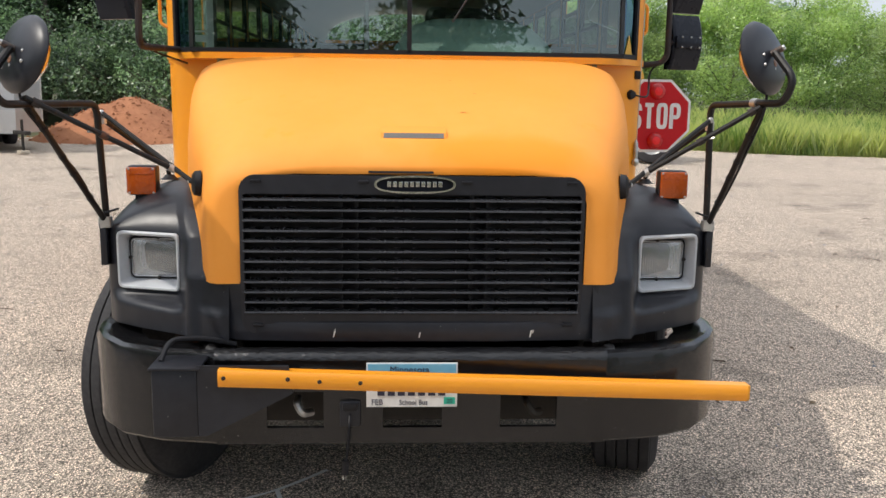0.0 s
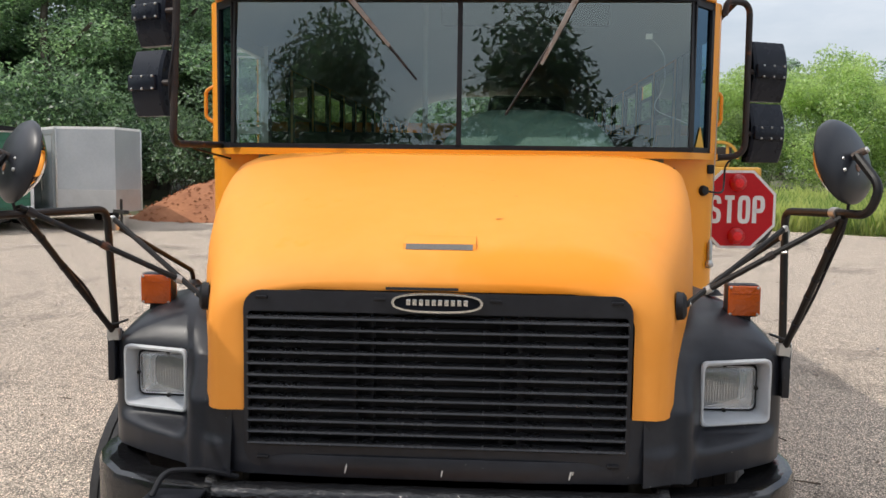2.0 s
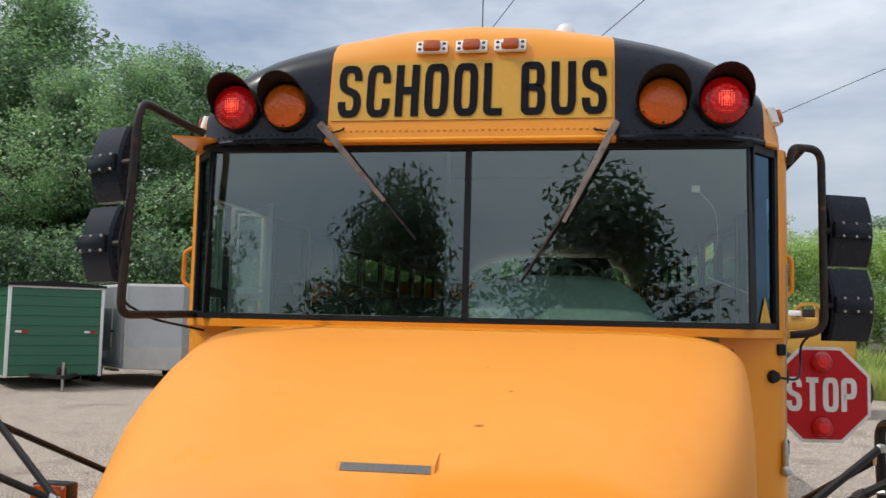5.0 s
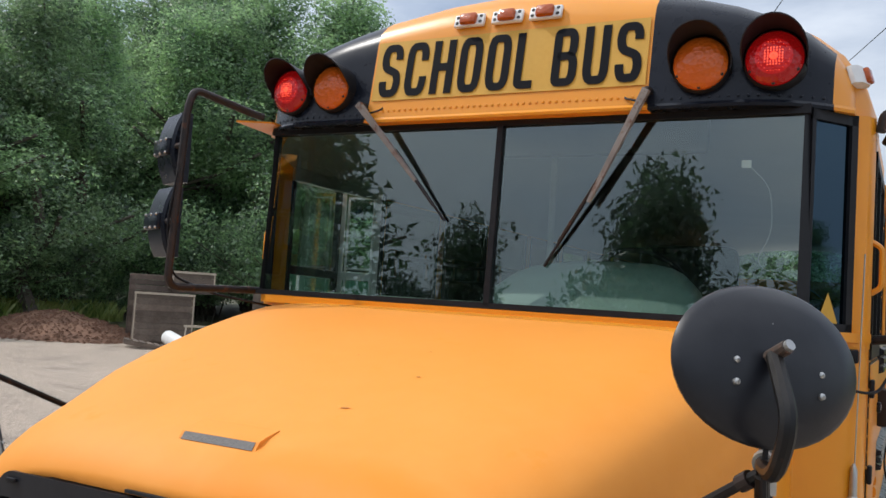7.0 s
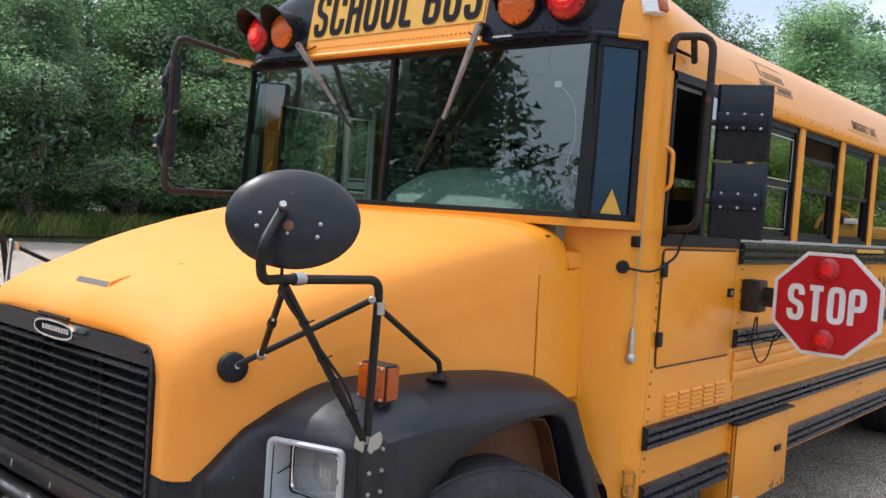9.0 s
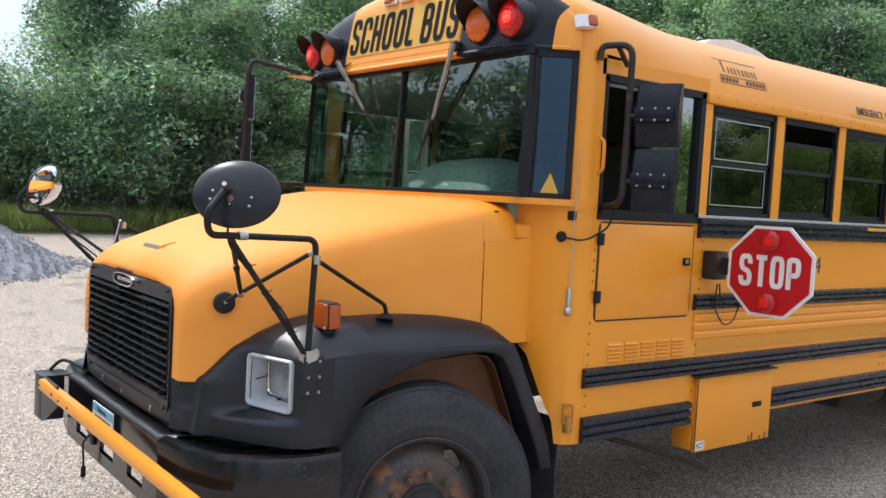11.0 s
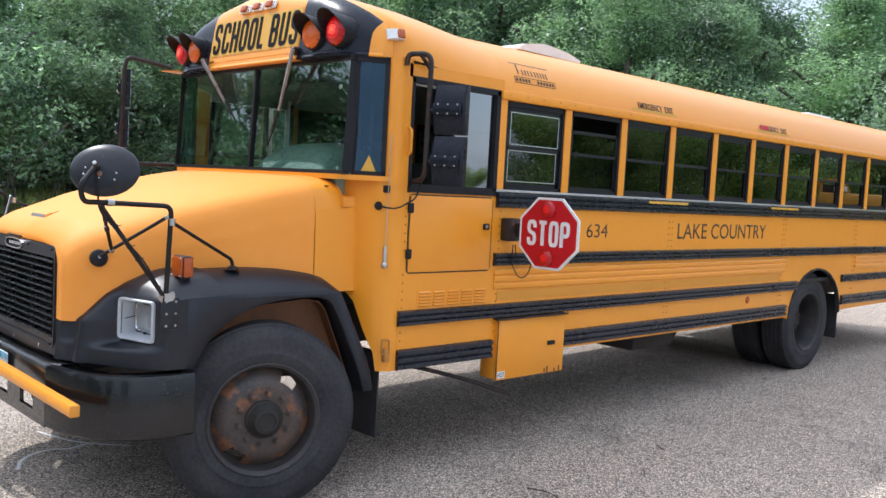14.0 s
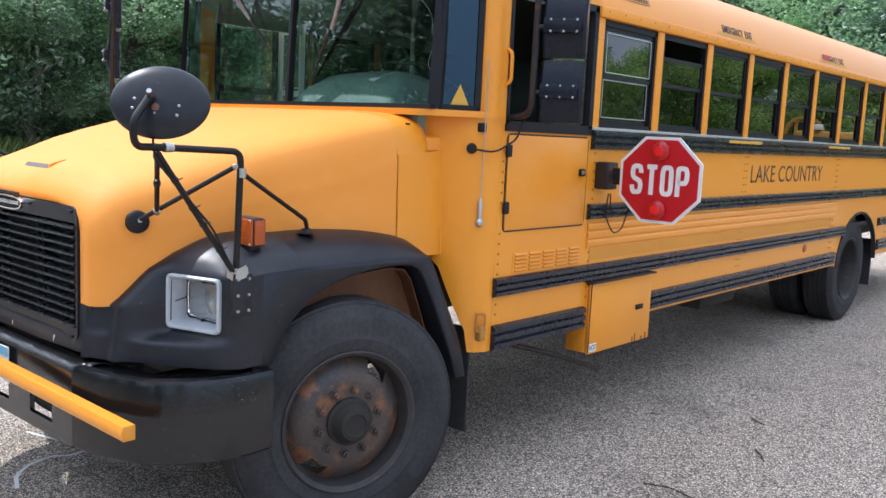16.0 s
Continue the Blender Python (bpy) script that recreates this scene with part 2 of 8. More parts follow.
flecks(M_BUMPER, 46, 0.055, (0.20, 0.19, 0.18))
flecks(M_FENDER, 26, 0.035, (0.18, 0.18, 0.17))
M_RUBBER = surface("tyre_rubber", (0.020, 0.020, 0.023), (0.056, 0.054, 0.055), 0.7, grain=50, patch=4, bump=0.25, spec=0.22)
M_RAIL = surface("black_rub_rail", (0.010, 0.012, 0.020), (0.024, 0.028, 0.040), 0.28, grain=24, patch=2, bump=0.05, spec=0.4)
M_TRIM = surface("black_window_trim", (0.007, 0.007, 0.009), (0.016, 0.016, 0.019), 0.48, bump=0.05, spec=0.25)
M_TUBE = surface("black_tube_paint", (0.006, 0.006, 0.007), (0.018, 0.015, 0.013), 0.45, grain=30, patch=6, bump=0.12, spot=(0.10, 0.042, 0.02), spots=0.62, spec=0.28)
M_RUSTTUBE = surface("rusty_mirror_tube", (0.018, 0.015, 0.015), (0.036, 0.026, 0.023), 0.5, grain=30, patch=8, bump=0.2, spot=(0.13, 0.05, 0.025), spots=0.58, spec=0.3)
M_WIPER = surface("worn_wiper_steel", (0.20, 0.18, 0.17), (0.34, 0.32, 0.30), 0.5, metal=0.3, grain=30, patch=12, bump=0.1, spot=(0.16, 0.07, 0.04), spots=0.55)
M_VENT = surface("grey_vent_mesh", (0.10, 0.095, 0.09), (0.16, 0.15, 0.14), 0.6, grain=120, bump=0.3)
M_STEEL = surface("dull_steel", (0.42, 0.42, 0.41), (0.58, 0.57, 0.55), 0.4, metal=0.9, grain=40, patch=8, bump=0.05)
M_CHROME = surface("chrome", (0.7, 0.7, 0.71), (0.8, 0.8, 0.8), 0.14, metal=1.0, bump=0.0, rough_vary=0.06)
M_BEZEL = surface("grey_bezel", (0.43, 0.445, 0.465), (0.52, 0.54, 0.56), 0.4, metal=0.1, grain=30, patch=10, bump=0.05, spot=(0.30, 0.28, 0.26), spots=0.68)
M_REFLECTOR = surface("lamp_reflector", (0.84, 0.86, 0.88), (0.93, 0.93, 0.94), 0.18, metal=0.75, grain=30, patch=10, bump=0.0)
M_RUST = surface("rusty_wheel_steel", (0.026, 0.027, 0.031), (0.085, 0.058, 0.043), 0.5, grain=55, patch=4.2, bump=0.3, spread=0.3, spot=(0.19, 0.080, 0.034), spots=0.52)
M_RIM = surface("black_rim", (0.020, 0.020, 0.022), (0.05, 0.042, 0.038), 0.6, grain=26, patch=7, bump=0.25, spot=(0.13, 0.06, 0.03), spots=0.6)
M_SLAT = surface("worn_grille_slats", (0.014, 0.014, 0.016), (0.032, 0.032, 0.035), 0.27, grain=30, patch=3, bump=0.05)
M_TAPE = surface("dull_gold_tape", (0.62, 0.25, 0.018), (0.68, 0.285, 0.026), 0.55, grain=60, patch=3, bump=0.02)
M_SEAM = surface("grimy_rivets_and_slot_shade", (0.34, 0.13, 0.015), (0.50, 0.20, 0.02), 0.6, bump=0.02)
M_SIGN = surface("sign_gold", (0.60, 0.33, 0.03), (0.66, 0.37, 0.045), 0.5, grain=60, patch=4, bump=0.02)
M_INK = surface("sign_black_ink", (0.004, 0.005, 0.008), (0.009, 0.010, 0.014), 0.6, bump=0.02, spec=0.1)
M_LETTER = surface("brown_black_lettering", (0.03, 0.016, 0.008), (0.05, 0.025, 0.01), 0.45, bump=0.02)
M_RED = surface("stop_red", (0.46, 0.005, 0.010), (0.54, 0.008, 0.014), 0.45, grain=70, patch=6, bump=0.02, spec=0.3)
M_WHITE = surface("white_paint", (0.72, 0.71, 0.70), (0.82, 0.82, 0.80), 0.5, grain=40, patch=5, bump=0.05)
# Flat black painted in for shaded hollows and gaps; also the black lamp ring.
M_DARK = surface("shade_and_ring_black", (0.006, 0.006, 0.007), (0.012, 0.012, 0.013), 0.8, bump=0.0)
M_GLASS = glass("windscreen_glass", (0.62, 0.72, 0.68), 1.52, 0.0, (0.88, 1.0, 0.98), 3.6)
M_PALEPANE = glass("sky_reflecting_pane", (0.05, 0.06, 0.06), 2.2)
# Gloss set stronger than M_TINT for this window's paler reflection.
M_PALEWIN = glass("paler_reflecting_glass", (0.06, 0.08, 0.075), 1.48)
M_TINT = glass("tinted_window_glass", (0.02, 0.03, 0.028), 1.3)
# Blue gloss and tint put the mirrored sky's blue into the pane itself.
M_CORNER = glass("corner_pane_glass", (0.08, 0.16, 0.21), 1.42, 0.0, (0.45, 0.72, 1.0))
M_MIRROR = surface("mirror_silver", (0.85, 0.86, 0.87), (0.88, 0.88, 0.89), 0.03, metal=1.0, bump=0.0, rough_vary=0.01)
M_HEADLENS = milky("headlamp_glass", (0.86, 0.88, 0.88), 0.2)
M_AMBER = lens("amber_lens", (0.40, 0.070, 0.004), relief=0.35)
M_AMBERBIG = lens("amber_lamp", (0.56, 0.105, 0.008), 0.03, (1.0, 0.25, 0.02))
M_REDDULL = lens("red_lens_dull", (0.20, 0.002, 0.004), 0.05, (1.0, 0.01, 0.010))
M_REDLIT = lens("red_lamp_lit", (0.22, 0.002, 0.004), 0.12, (1.0, 0.012, 0.010))
M_REDGLOW = lens("red_lamp_glow", (0.26, 0.003, 0.005), 0.30, (1.0, 0.010, 0.010))
M_REDHOT = lens("red_lamp_bulb", (0.6, 0.03, 0.02), 1.5, (1.0, 0.09, 0.035))
M_DASH = surface("grey_green_dash", (0.18, 0.265, 0.225), (0.23, 0.325, 0.285), 0.6, grain=60, patch=5, bump=0.08)
M_SEAT = surface("dark_green_vinyl", (0.012, 0.020, 0.018), (0.025, 0.035, 0.032), 0.5, grain=40, patch=5, bump=0.1)
M_LINER = surface("cream_liner", (0.34, 0.36, 0.33), (0.42, 0.44, 0.41), 0.5, bump=0.02)
M_ALU = surface("door_aluminium", (0.45, 0.48, 0.46), (0.58, 0.60, 0.58), 0.35, metal=0.8, bump=0.03)
M_UNDER = surface("greasy_chassis", (0.010, 0.009, 0.008), (0.03, 0.025, 0.02), 0.75, grain=30, patch=5, bump=0.3)
M_PLATEBLUE = surface("plate_blue", (0.12, 0.36, 0.52), (0.20, 0.45, 0.58), 0.4, bump=0.0)
M_PLATEINK = surface("plate_ink", (0.012, 0.014, 0.04), (0.02, 0.02, 0.05), 0.4, bump=0.0)
M_TEAL = surface("sticker_teal", (0.02, 0.45, 0.32), (0.03, 0.5, 0.36), 0.4, bump=0.0)
M_WELL = surface("rusty_wheel_well", (0.075, 0.028, 0.008), (0.15, 0.055, 0.014), 0.7, grain=30, patch=6, bump=0.2, spot=(0.08, 0.04, 0.02), spots=0.62)


# ---- mesh helpers ----
def grp(name, label, category, group="", at=(0, 0, 0)):
    ob = new(name)
    ob.empty_display_size = 0.2
    ob.location = at
    return tagged(ob, label, category, group)


def part(name, bm, material, parent=None, label="", smooth=35.0):
    """Links a bmesh as one mesh object under a thing or a part."""
    bmesh.ops.recalc_face_normals(bm, faces=bm.faces)
    me = bpy.data.meshes.new(name)
    bm.to_mesh(me)
    bm.free()
    if smooth:
        for p in me.polygons:
            p.use_smooth = True
        me.set_sharp_from_angle(angle=radians(smooth))
    me.materials.append(material)
    ob = new(name, me)
    if parent:
        ob.parent = parent
    if label:
        ob["label"] = label
    if name in ("rivets", "screws", "bolts", "post_rivets"):
        ob["kind"] = "stuff"
    return ob


def shared(name, ob, m, parent=None):
    """Another object on the mesh of ob."""
    o = new(name, ob.data)
    o.matrix_basis = m
    o.parent = parent if parent else ob.parent
    return o


def add_box(bm, x0, x1, y0, y1, z0, z1, bevel=0.0, m=None, seg=2):
    r = bmesh.ops.create_cube(bm, size=1)
    vs = r["verts"]
    for v in vs:
        v.co = Vector(((x0 + x1) / 2 + v.co.x * (x1 - x0), (y0 + y1) / 2 + v.co.y * (y1 - y0), (z0 + z1) / 2 + v.co.z * (z1 - z0)))
    if bevel:
        es = list({e for v in vs for e in v.link_edges})
        r2 = bmesh.ops.bevel(bm, geom=es, offset=bevel, segments=seg, affect="EDGES", profile=0.5)
        vs = list({v for f in r2["faces"] for v in f.verts} | {v for v in vs if v.is_valid})
    if m:
        bmesh.ops.transform(bm, matrix=m, verts=vs)
    return bm


def box(x0, x1, y0, y1, z0, z1, bevel=0.0, m=None, seg=2):
    return add_box(bmesh.new(), x0, x1, y0, y1, z0, z1, bevel, m, seg)


def add_prism(bm, pts, axis, a0, a1):
    """A polygon, given in the plane across the axis, pushed from a0 to a1. x: (y, z); y: (x, z); z: (x, y)."""
    def at(p, a):
        return {"x": (a, p[0], p[1]), "y": (p[0], a, p[1]), "z": (p[0], p[1], a)}[axis]
    lo, hi = [bm.verts.new(at(p, a0)) for p in pts], [bm.verts.new(at(p, a1)) for p in pts]
    bm.faces.new(lo), bm.faces.new(hi[::-1])
    k = len(pts)
    for i in range(k):
        bm.faces.new((lo[i], hi[i], hi[(i + 1) % k], lo[(i + 1) % k]))
    return bm


def prism(pts, axis, a0, a1, bevel=0.0, seg=2):
    bm = add_prism(bmesh.new(), pts, axis, a0, a1)
    if bevel:
        es = [e for e in bm.edges if len(e.link_faces) == 2 and e.calc_face_angle(0) > radians(40)]
        bmesh.ops.bevel(bm, geom=es, offset=bevel, segments=seg, affect="EDGES", profile=0.5)
    return bm


def add_loft(bm, rings, closed=False):
    rows = [[bm.verts.new(p) for p in ring] for ring in rings]
    for a, b in zip(rows, rows[1:]):
        k = len(a)
        for i in range(k if closed else k - 1):
            j = (i + 1) % k
            bm.faces.new((a[i], a[j], b[j], b[i]))
    return rows


def thicken(bm, t):
    bmesh.ops.recalc_face_normals(bm, faces=bm.faces)
    bmesh.ops.solidify(bm, geom=list(bm.faces), thickness=t)
    return bm


def fillet(points, radius, steps=6):
    pts = [Vector(p) for p in points]
    out = [pts[0]]
    for a, b, c in zip(pts, pts[1:], pts[2:]):
        u, v = (a - b), (c - b)
        r = min(radius, u.length * 0.45, v.length * 0.45)
        p, q = b + u.normalized() * r, b + v.normalized() * r
        for i in range(steps + 1):
            s = i / steps
            out.append(p * (1 - s) ** 2 + b * 2 * s * (1 - s) + q * s * s)
    return out + [pts[-1]]


def add_tube(bm, points, r, bend=0.05, seg=10, caps=True):
    path = fillet(points, bend) if len(points) > 2 else [Vector(p) for p in points]
    up = Vector((0, 0, 1)) if abs((path[1] - path[0]).normalized().z) < 0.9 else Vector((1, 0, 0))
    rings = []
    for i, p in enumerate(path):
        d = (path[min(i + 1, len(path) - 1)] - path[max(i - 1, 0)]).normalized()
        s = d.cross(up).normalized()
        up = s.cross(d).normalized()
        rings.append([p + (s * math.cos(2 * math.pi * k / seg) + up * math.sin(2 * math.pi * k / seg)) * r for k in range(seg)])
    rows = add_loft(bm, rings, True)
    if caps:
        bm.faces.new(rows[0]), bm.faces.new(rows[-1][::-1])
    return bm


def tube(points, r, bend=0.05, seg=10):
    return add_tube(bmesh.new(), points, r, bend, seg)


def add_lathe(bm, profile, seg=24, m=None):
    """profile: (radius, height) along local z."""
    rings = []
    for r, h in profile:
        ring = [Vector((max(r, 1e-4) * math.cos(2 * math.pi * k / seg), max(r, 1e-4) * math.sin(2 * math.pi * k / seg), h)) for k in range(seg)]
        rings.append([m @ p for p in ring] if m else ring)
    add_loft(bm, rings, True)
    bmesh.ops.remove_doubles(bm, verts=bm.verts, dist=1e-5) if len(bm.verts) < 3000 else None
    return bm


def lathe(profile, seg=24, m=None):
    return add_lathe(bmesh.new(), profile, seg, m)


def facing(at, normal, up=(0, 0, 1)):
    """The pose whose local z looks along the normal, local y as near to up as can be."""
    z = Vector(normal).normalized()
    x = Vector(up).cross(z).normalized()
    y = z.cross(x)
    m = Matrix((x, y, z)).transposed().to_4x4()
    return Matrix.Translation(at) @ m


def rivets(bm, points, normal, r=0.007, h=0.004):
    for p in points:
        add_lathe_raw(bm, [(r, 0), (r * 0.75, h), (0.001, h * 1.2)], 7, facing(p, normal))
    return bm


def add_lathe_raw(bm, profile, seg, m):
    rings = [[m @ Vector((r * math.cos(2 * math.pi * k / seg), r * math.sin(2 * math.pi * k / seg), h)) for k in range(seg)] for r, h in profile]
    add_loft(bm, rings, True)


def lettering(text, x0, x1, z0, z1, m, depth=0.003, weight=0.0, shear=0.0, spread=1.0):
    """Letters in the built-in font, fitted to a rectangle of the local x and y, as a bmesh."""
    cu = bpy.data.curves.new("lettering", "FONT")
    cu.body, cu.size, cu.extrude, cu.offset, cu.shear, cu.space_character, cu.resolution_u = text, 1.0, 0.0, weight, shear, spread, 4
    ob = bpy.data.objects.new("lettering", cu)
    scene.collection.objects.link(ob)
    dg = bpy.context.evaluated_depsgraph_get()
    me = bpy.data.meshes.new_from_object(ob.evaluated_get(dg))
    bpy.data.objects.remove(ob)
    bm = bmesh.new()
    bm.from_mesh(me)
    bpy.data.meshes.remove(me)
    xs, ys = [v.co.x for v in bm.verts], [v.co.y for v in bm.verts]
    ax, bx, ay, by = min(xs), max(xs), min(ys), max(ys)
    r = bmesh.ops.extrude_face_region(bm, geom=list(bm.faces))
    top = {v for v in r["geom"] if isinstance(v, bmesh.types.BMVert)}
    for v in bm.verts:
        v.co = Vector((x0 + (v.co.x - ax) / (bx - ax) * (x1 - x0), z0 + (v.co.y - ay) / (by - ay) * (z1 - z0), depth if v in top else 0.0))
    bmesh.ops.transform(bm, matrix=m, verts=bm.verts)
    return bm


STROKES = {
    "S": [[(1, 0.74), (1, 0.84), (0.86, 1), (0.14, 1), (0, 0.84), (0, 0.70), (0.12, 0.56), (0.88, 0.44), (1, 0.30), (1, 0.16), (0.86, 0), (0.14, 0), (0, 0.16), (0, 0.27)]],
    "C": [[(1, 0.68), (1, 0.84), (0.86, 1), (0.14, 1), (0, 0.84), (0, 0.16), (0.14, 0), (0.86, 0), (1, 0.16), (1, 0.33)]],
    "H": [[(0, -0.07), (0, 1.07)], [(1, -0.07), (1, 1.07)], [(0, 0.5), (1, 0.5)]],
    "O": [[(0.5, 1), (0.14, 1), (0, 0.84), (0, 0.16), (0.14, 0), (0.86, 0), (1, 0.16), (1, 0.84), (0.86, 1), (0.5, 1)]],
    "L": [[(0, 1.07), (0, 0), (1.1, 0)]],
    "B": [[(0, 0.52), (0.84, 0.52), (1, 0.40), (1, 0.14), (0.86, 0), (0, 0), (0, 1), (0.80, 1), (0.95, 0.88), (0.95, 0.64), (0.82, 0.52)]],
    "U": [[(0, 1.07), (0, 0.16), (0.14, 0), (0.86, 0), (1, 0.16), (1, 1.07)]],
    "T": [[(-0.1, 1), (1.1, 1)], [(0.5, 1.0), (0.5, -0.07)]],
    "P": [[(0, -0.07), (0, 1), (0.84, 1), (1, 0.86), (1, 0.58), (0.84, 0.45), (0, 0.45)]],
}


def block_letter(bm, ch, x, y, w, h, t, m, depth):
    """A condensed block capital from flat strokes of width t, its centre lines in a box w by h."""
    for k, path in enumerate(STROKES[ch]):
        pts = [Vector((x + t / 2 + px * (w - t), y + t / 2 + py * (h - t))) for px, py in path]
        closed = (pts[0] - pts[-1]).length < 1e-6
        if len(pts) > 2:
            pts = fillet(pts, t * 0.5, 3)
        left, right = [], []
        for i, p in enumerate(pts):
            a = pts[i - 1] if i else (pts[-2] if closed else p * 2 - pts[1])
            b = pts[i + 1] if i < len(pts) - 1 else (pts[1] if closed else p * 2 - pts[-2])
            u, v = (p - a).normalized(), (b - p).normalized()
            n = Vector((-u.y - v.y, u.x + v.x))
            n = n.normalized() * (t / 2) / max(0.6, n.length / 2)
            left.append(p + n), right.append(p - n)
        z = depth + 0.0004 * k
        rings = [[m @ Vector((q.x, q.y, d)) for q, d in ((l, 0), (l, z), (r, z), (r, 0))] for l, r in zip(left, right)]
        rows = add_loft(bm, rings, True)
        if not closed:
            bm.faces.new(rows[0]), bm.faces.new(rows[-1][::-1])
    return bm


# ---- ground ----
def lot(x, y):
    """Height of the paved lot, which rises gently towards the back."""
    return -0.02 + 0.0145 * max(-40.0, min(60.0, y))


M_LOT = surface("worn_chip_asphalt", (0.56, 0.458, 0.365), (0.70, 0.585, 0.475), 0.9, grain=60, patch=0.35, bump=0.0, spread=0.5)
M_SOIL = surface("weedy_soil", (0.05, 0.06, 0.02), (0.10, 0.09, 0.045), 0.95, grain=8, patch=0.4, bump=0.5)


def asphalt_detail(m):
    """Stone chips: pale and dark speckle at real size, with relief."""
    n, l = m.node_tree.nodes, m.node_tree.links
    b = n["Principled BSDF"]
    src = b.inputs["Base Color"].links[0].from_socket
    tc = n.new("ShaderNodeTexCoord")
    vo = n.new("ShaderNodeTexVoronoi")
    vo.inputs["Scale"].default_value = 120
    l.new(tc.outputs["Object"], vo.inputs["Vector"])
    bw = n.new("ShaderNodeRGBToBW")
    l.new(vo.outputs["Color"], bw.inputs["Color"])
    rr = n.new("ShaderNodeMapRange")
    rr.inputs["From Min"].default_value, rr.inputs["From Max"].default_value = 0.2, 0.8
    rr.inputs["To Min"].default_value, rr.inputs["To Max"].default_value = 0.34, 1.8
    l.new(bw.outputs["Val"], rr.inputs["Value"])
    mul = n.new("ShaderNodeMix")
    mul.data_type, mul.blend_type = "RGBA", "MULTIPLY"
    mul.inputs["Factor"].default_value = 1.0
    l.new(src, mul.inputs["A"]), l.new(rr.outputs["Result"], mul.inputs["B"])
    mid, mr, mul2 = n.new("ShaderNodeTexNoise"), n.new("ShaderNodeMapRange"), n.new("ShaderNodeMix")
    mid.inputs["Scale"].default_value, mid.inputs["Detail"].default_value, mid.inputs["Roughness"].default_value = 26, 6, 0.75
    l.new(tc.outputs["Object"], mid.inputs["Vector"])
    mr.inputs["From Min"].default_value, mr.inputs["From Max"].default_value = 0.36, 0.64
    mr.inputs["To Min"].default_value, mr.inputs["To Max"].default_value = 0.82, 1.15
    l.new(mid.outputs["Fac"], mr.inputs["Value"])
    mul2.data_type, mul2.blend_type = "RGBA", "MULTIPLY"
    mul2.inputs["Factor"].default_value = 1.0
    l.new(mul.outputs["Result"], mul2.inputs["A"]), l.new(mr.outputs["Result"], mul2.inputs["B"])
    # old oil stains and fine cracks
    st, sr, mul3 = n.new("ShaderNodeTexNoise"), n.new("ShaderNodeMapRange"), n.new("ShaderNodeMix")
    st.inputs["Scale"].default_value, st.inputs["Detail"].default_value = 1.1, 7
    l.new(tc.outputs["Object"], st.inputs["Vector"])
    sr.inputs["From Min"].default_value, sr.inputs["From Max"].default_value = 0.56, 0.72
    sr.inputs["To Min"].default_value, sr.inputs["To Max"].default_value = 1.0, 0.62
    l.new(st.outputs["Fac"], sr.inputs["Value"])
    mul3.data_type, mul3.blend_type = "RGBA", "MULTIPLY"
    mul3.inputs["Factor"].default_value = 1.0
    l.new(mul2.outputs["Result"], mul3.inputs["A"]), l.new(sr.outputs["Result"], mul3.inputs["B"])
    gap, mul4 = n.new("ShaderNodeMapRange"), n.new("ShaderNodeMix")
    gap.inputs["From Min"].default_value, gap.inputs["From Max"].default_value = 0.3, 0.62
    gap.inputs["To Min"].default_value, gap.inputs["To Max"].default_value = 1.2, 0.35
    l.new(vo.outputs["Distance"], gap.inputs["Value"])
    mul4.data_type, mul4.blend_type = "RGBA", "MULTIPLY"
    mul4.inputs["Factor"].default_value = 1.0
    l.new(mul3.outputs["Result"], mul4.inputs["A"]), l.new(gap.outputs["Result"], mul4.inputs["B"])
    l.new(mul4.outputs["Result"], b.inputs["Base Color"])
    bp = n.new("ShaderNodeBump")
    bp.inputs["Strength"].default_value, bp.inputs["Distance"].default_value = 1.0, 0.010
    l.new(vo.outputs["Distance"], bp.inputs["Height"]), l.new(bp.outputs["Normal"], b.inputs["Normal"])


asphalt_detail(M_LOT)


def ground_height(x, y):
    d = max(0.0, -24.0 - x, y - 21.0, x - 22.0)
    return lot(x, y) - 0.03 + min(0.5, d * 0.04)


bm = bmesh.new()
xs = [-900, -300, -120, -70] + [-50 + 4 * i for i in range(26)] + [70, 120, 300, 900]
ys = [-900, -300, -120, -70] + [-50 + 4 * i for i in range(26)] + [70, 120, 300, 900]
add_loft(bm, [[(x, y, ground_height(x, y) + (0.05 * noise.noise((x * 0.2, y * 0.2, 0)) - 0.04 if x < -25 or y > 21 or x > 22 else 0)) for x in xs] for y in ys])
tagged(part("ground", bm, M_SOIL, smooth=0), "weedy soil ground round the lot", "ground", kind="structure")

edge = [(-24.2, -12.5), (-24.4, -8), (-25.6, 4), (-24.0, 9), (-21.5, 14), (-19.5, 18.5), (-14, 22), (-6, 21.5), (2, 20.6), (7.3, 19.4), (10, 18.1), (14, 16.8), (20, 15.5), (22, 0), (22, -12.5)]
bm = bmesh.new()
rim = []
for (ax, ay), (bx, by) in zip(edge, edge[1:] + edge[:1]):
    steps = max(1, int(math.hypot(bx - ax, by - ay) / 0.6))
    for i in range(steps):
        x, y = ax + (bx - ax) * i / steps, ay + (by - ay) * i / steps
        w = 0.35 * noise.noise((x * 0.7, y * 0.7, 3.0))
        rim.append((x + w, y + w))
hub_v = bm.verts.new((0, 0, lot(0, 0)))
vs = [bm.verts.new((x, y, lot(x, y))) for x, y in rim]
low = [bm.verts.new((x, y, lot(x, y) - 0.06)) for x, y in rim]
for i in range(len(vs)):
    j = (i + 1) % len(vs)
    bm.faces.new((hub_v, vs[i], vs[j]))
    bm.faces.new((vs[i], low[i], low[j], vs[j]))
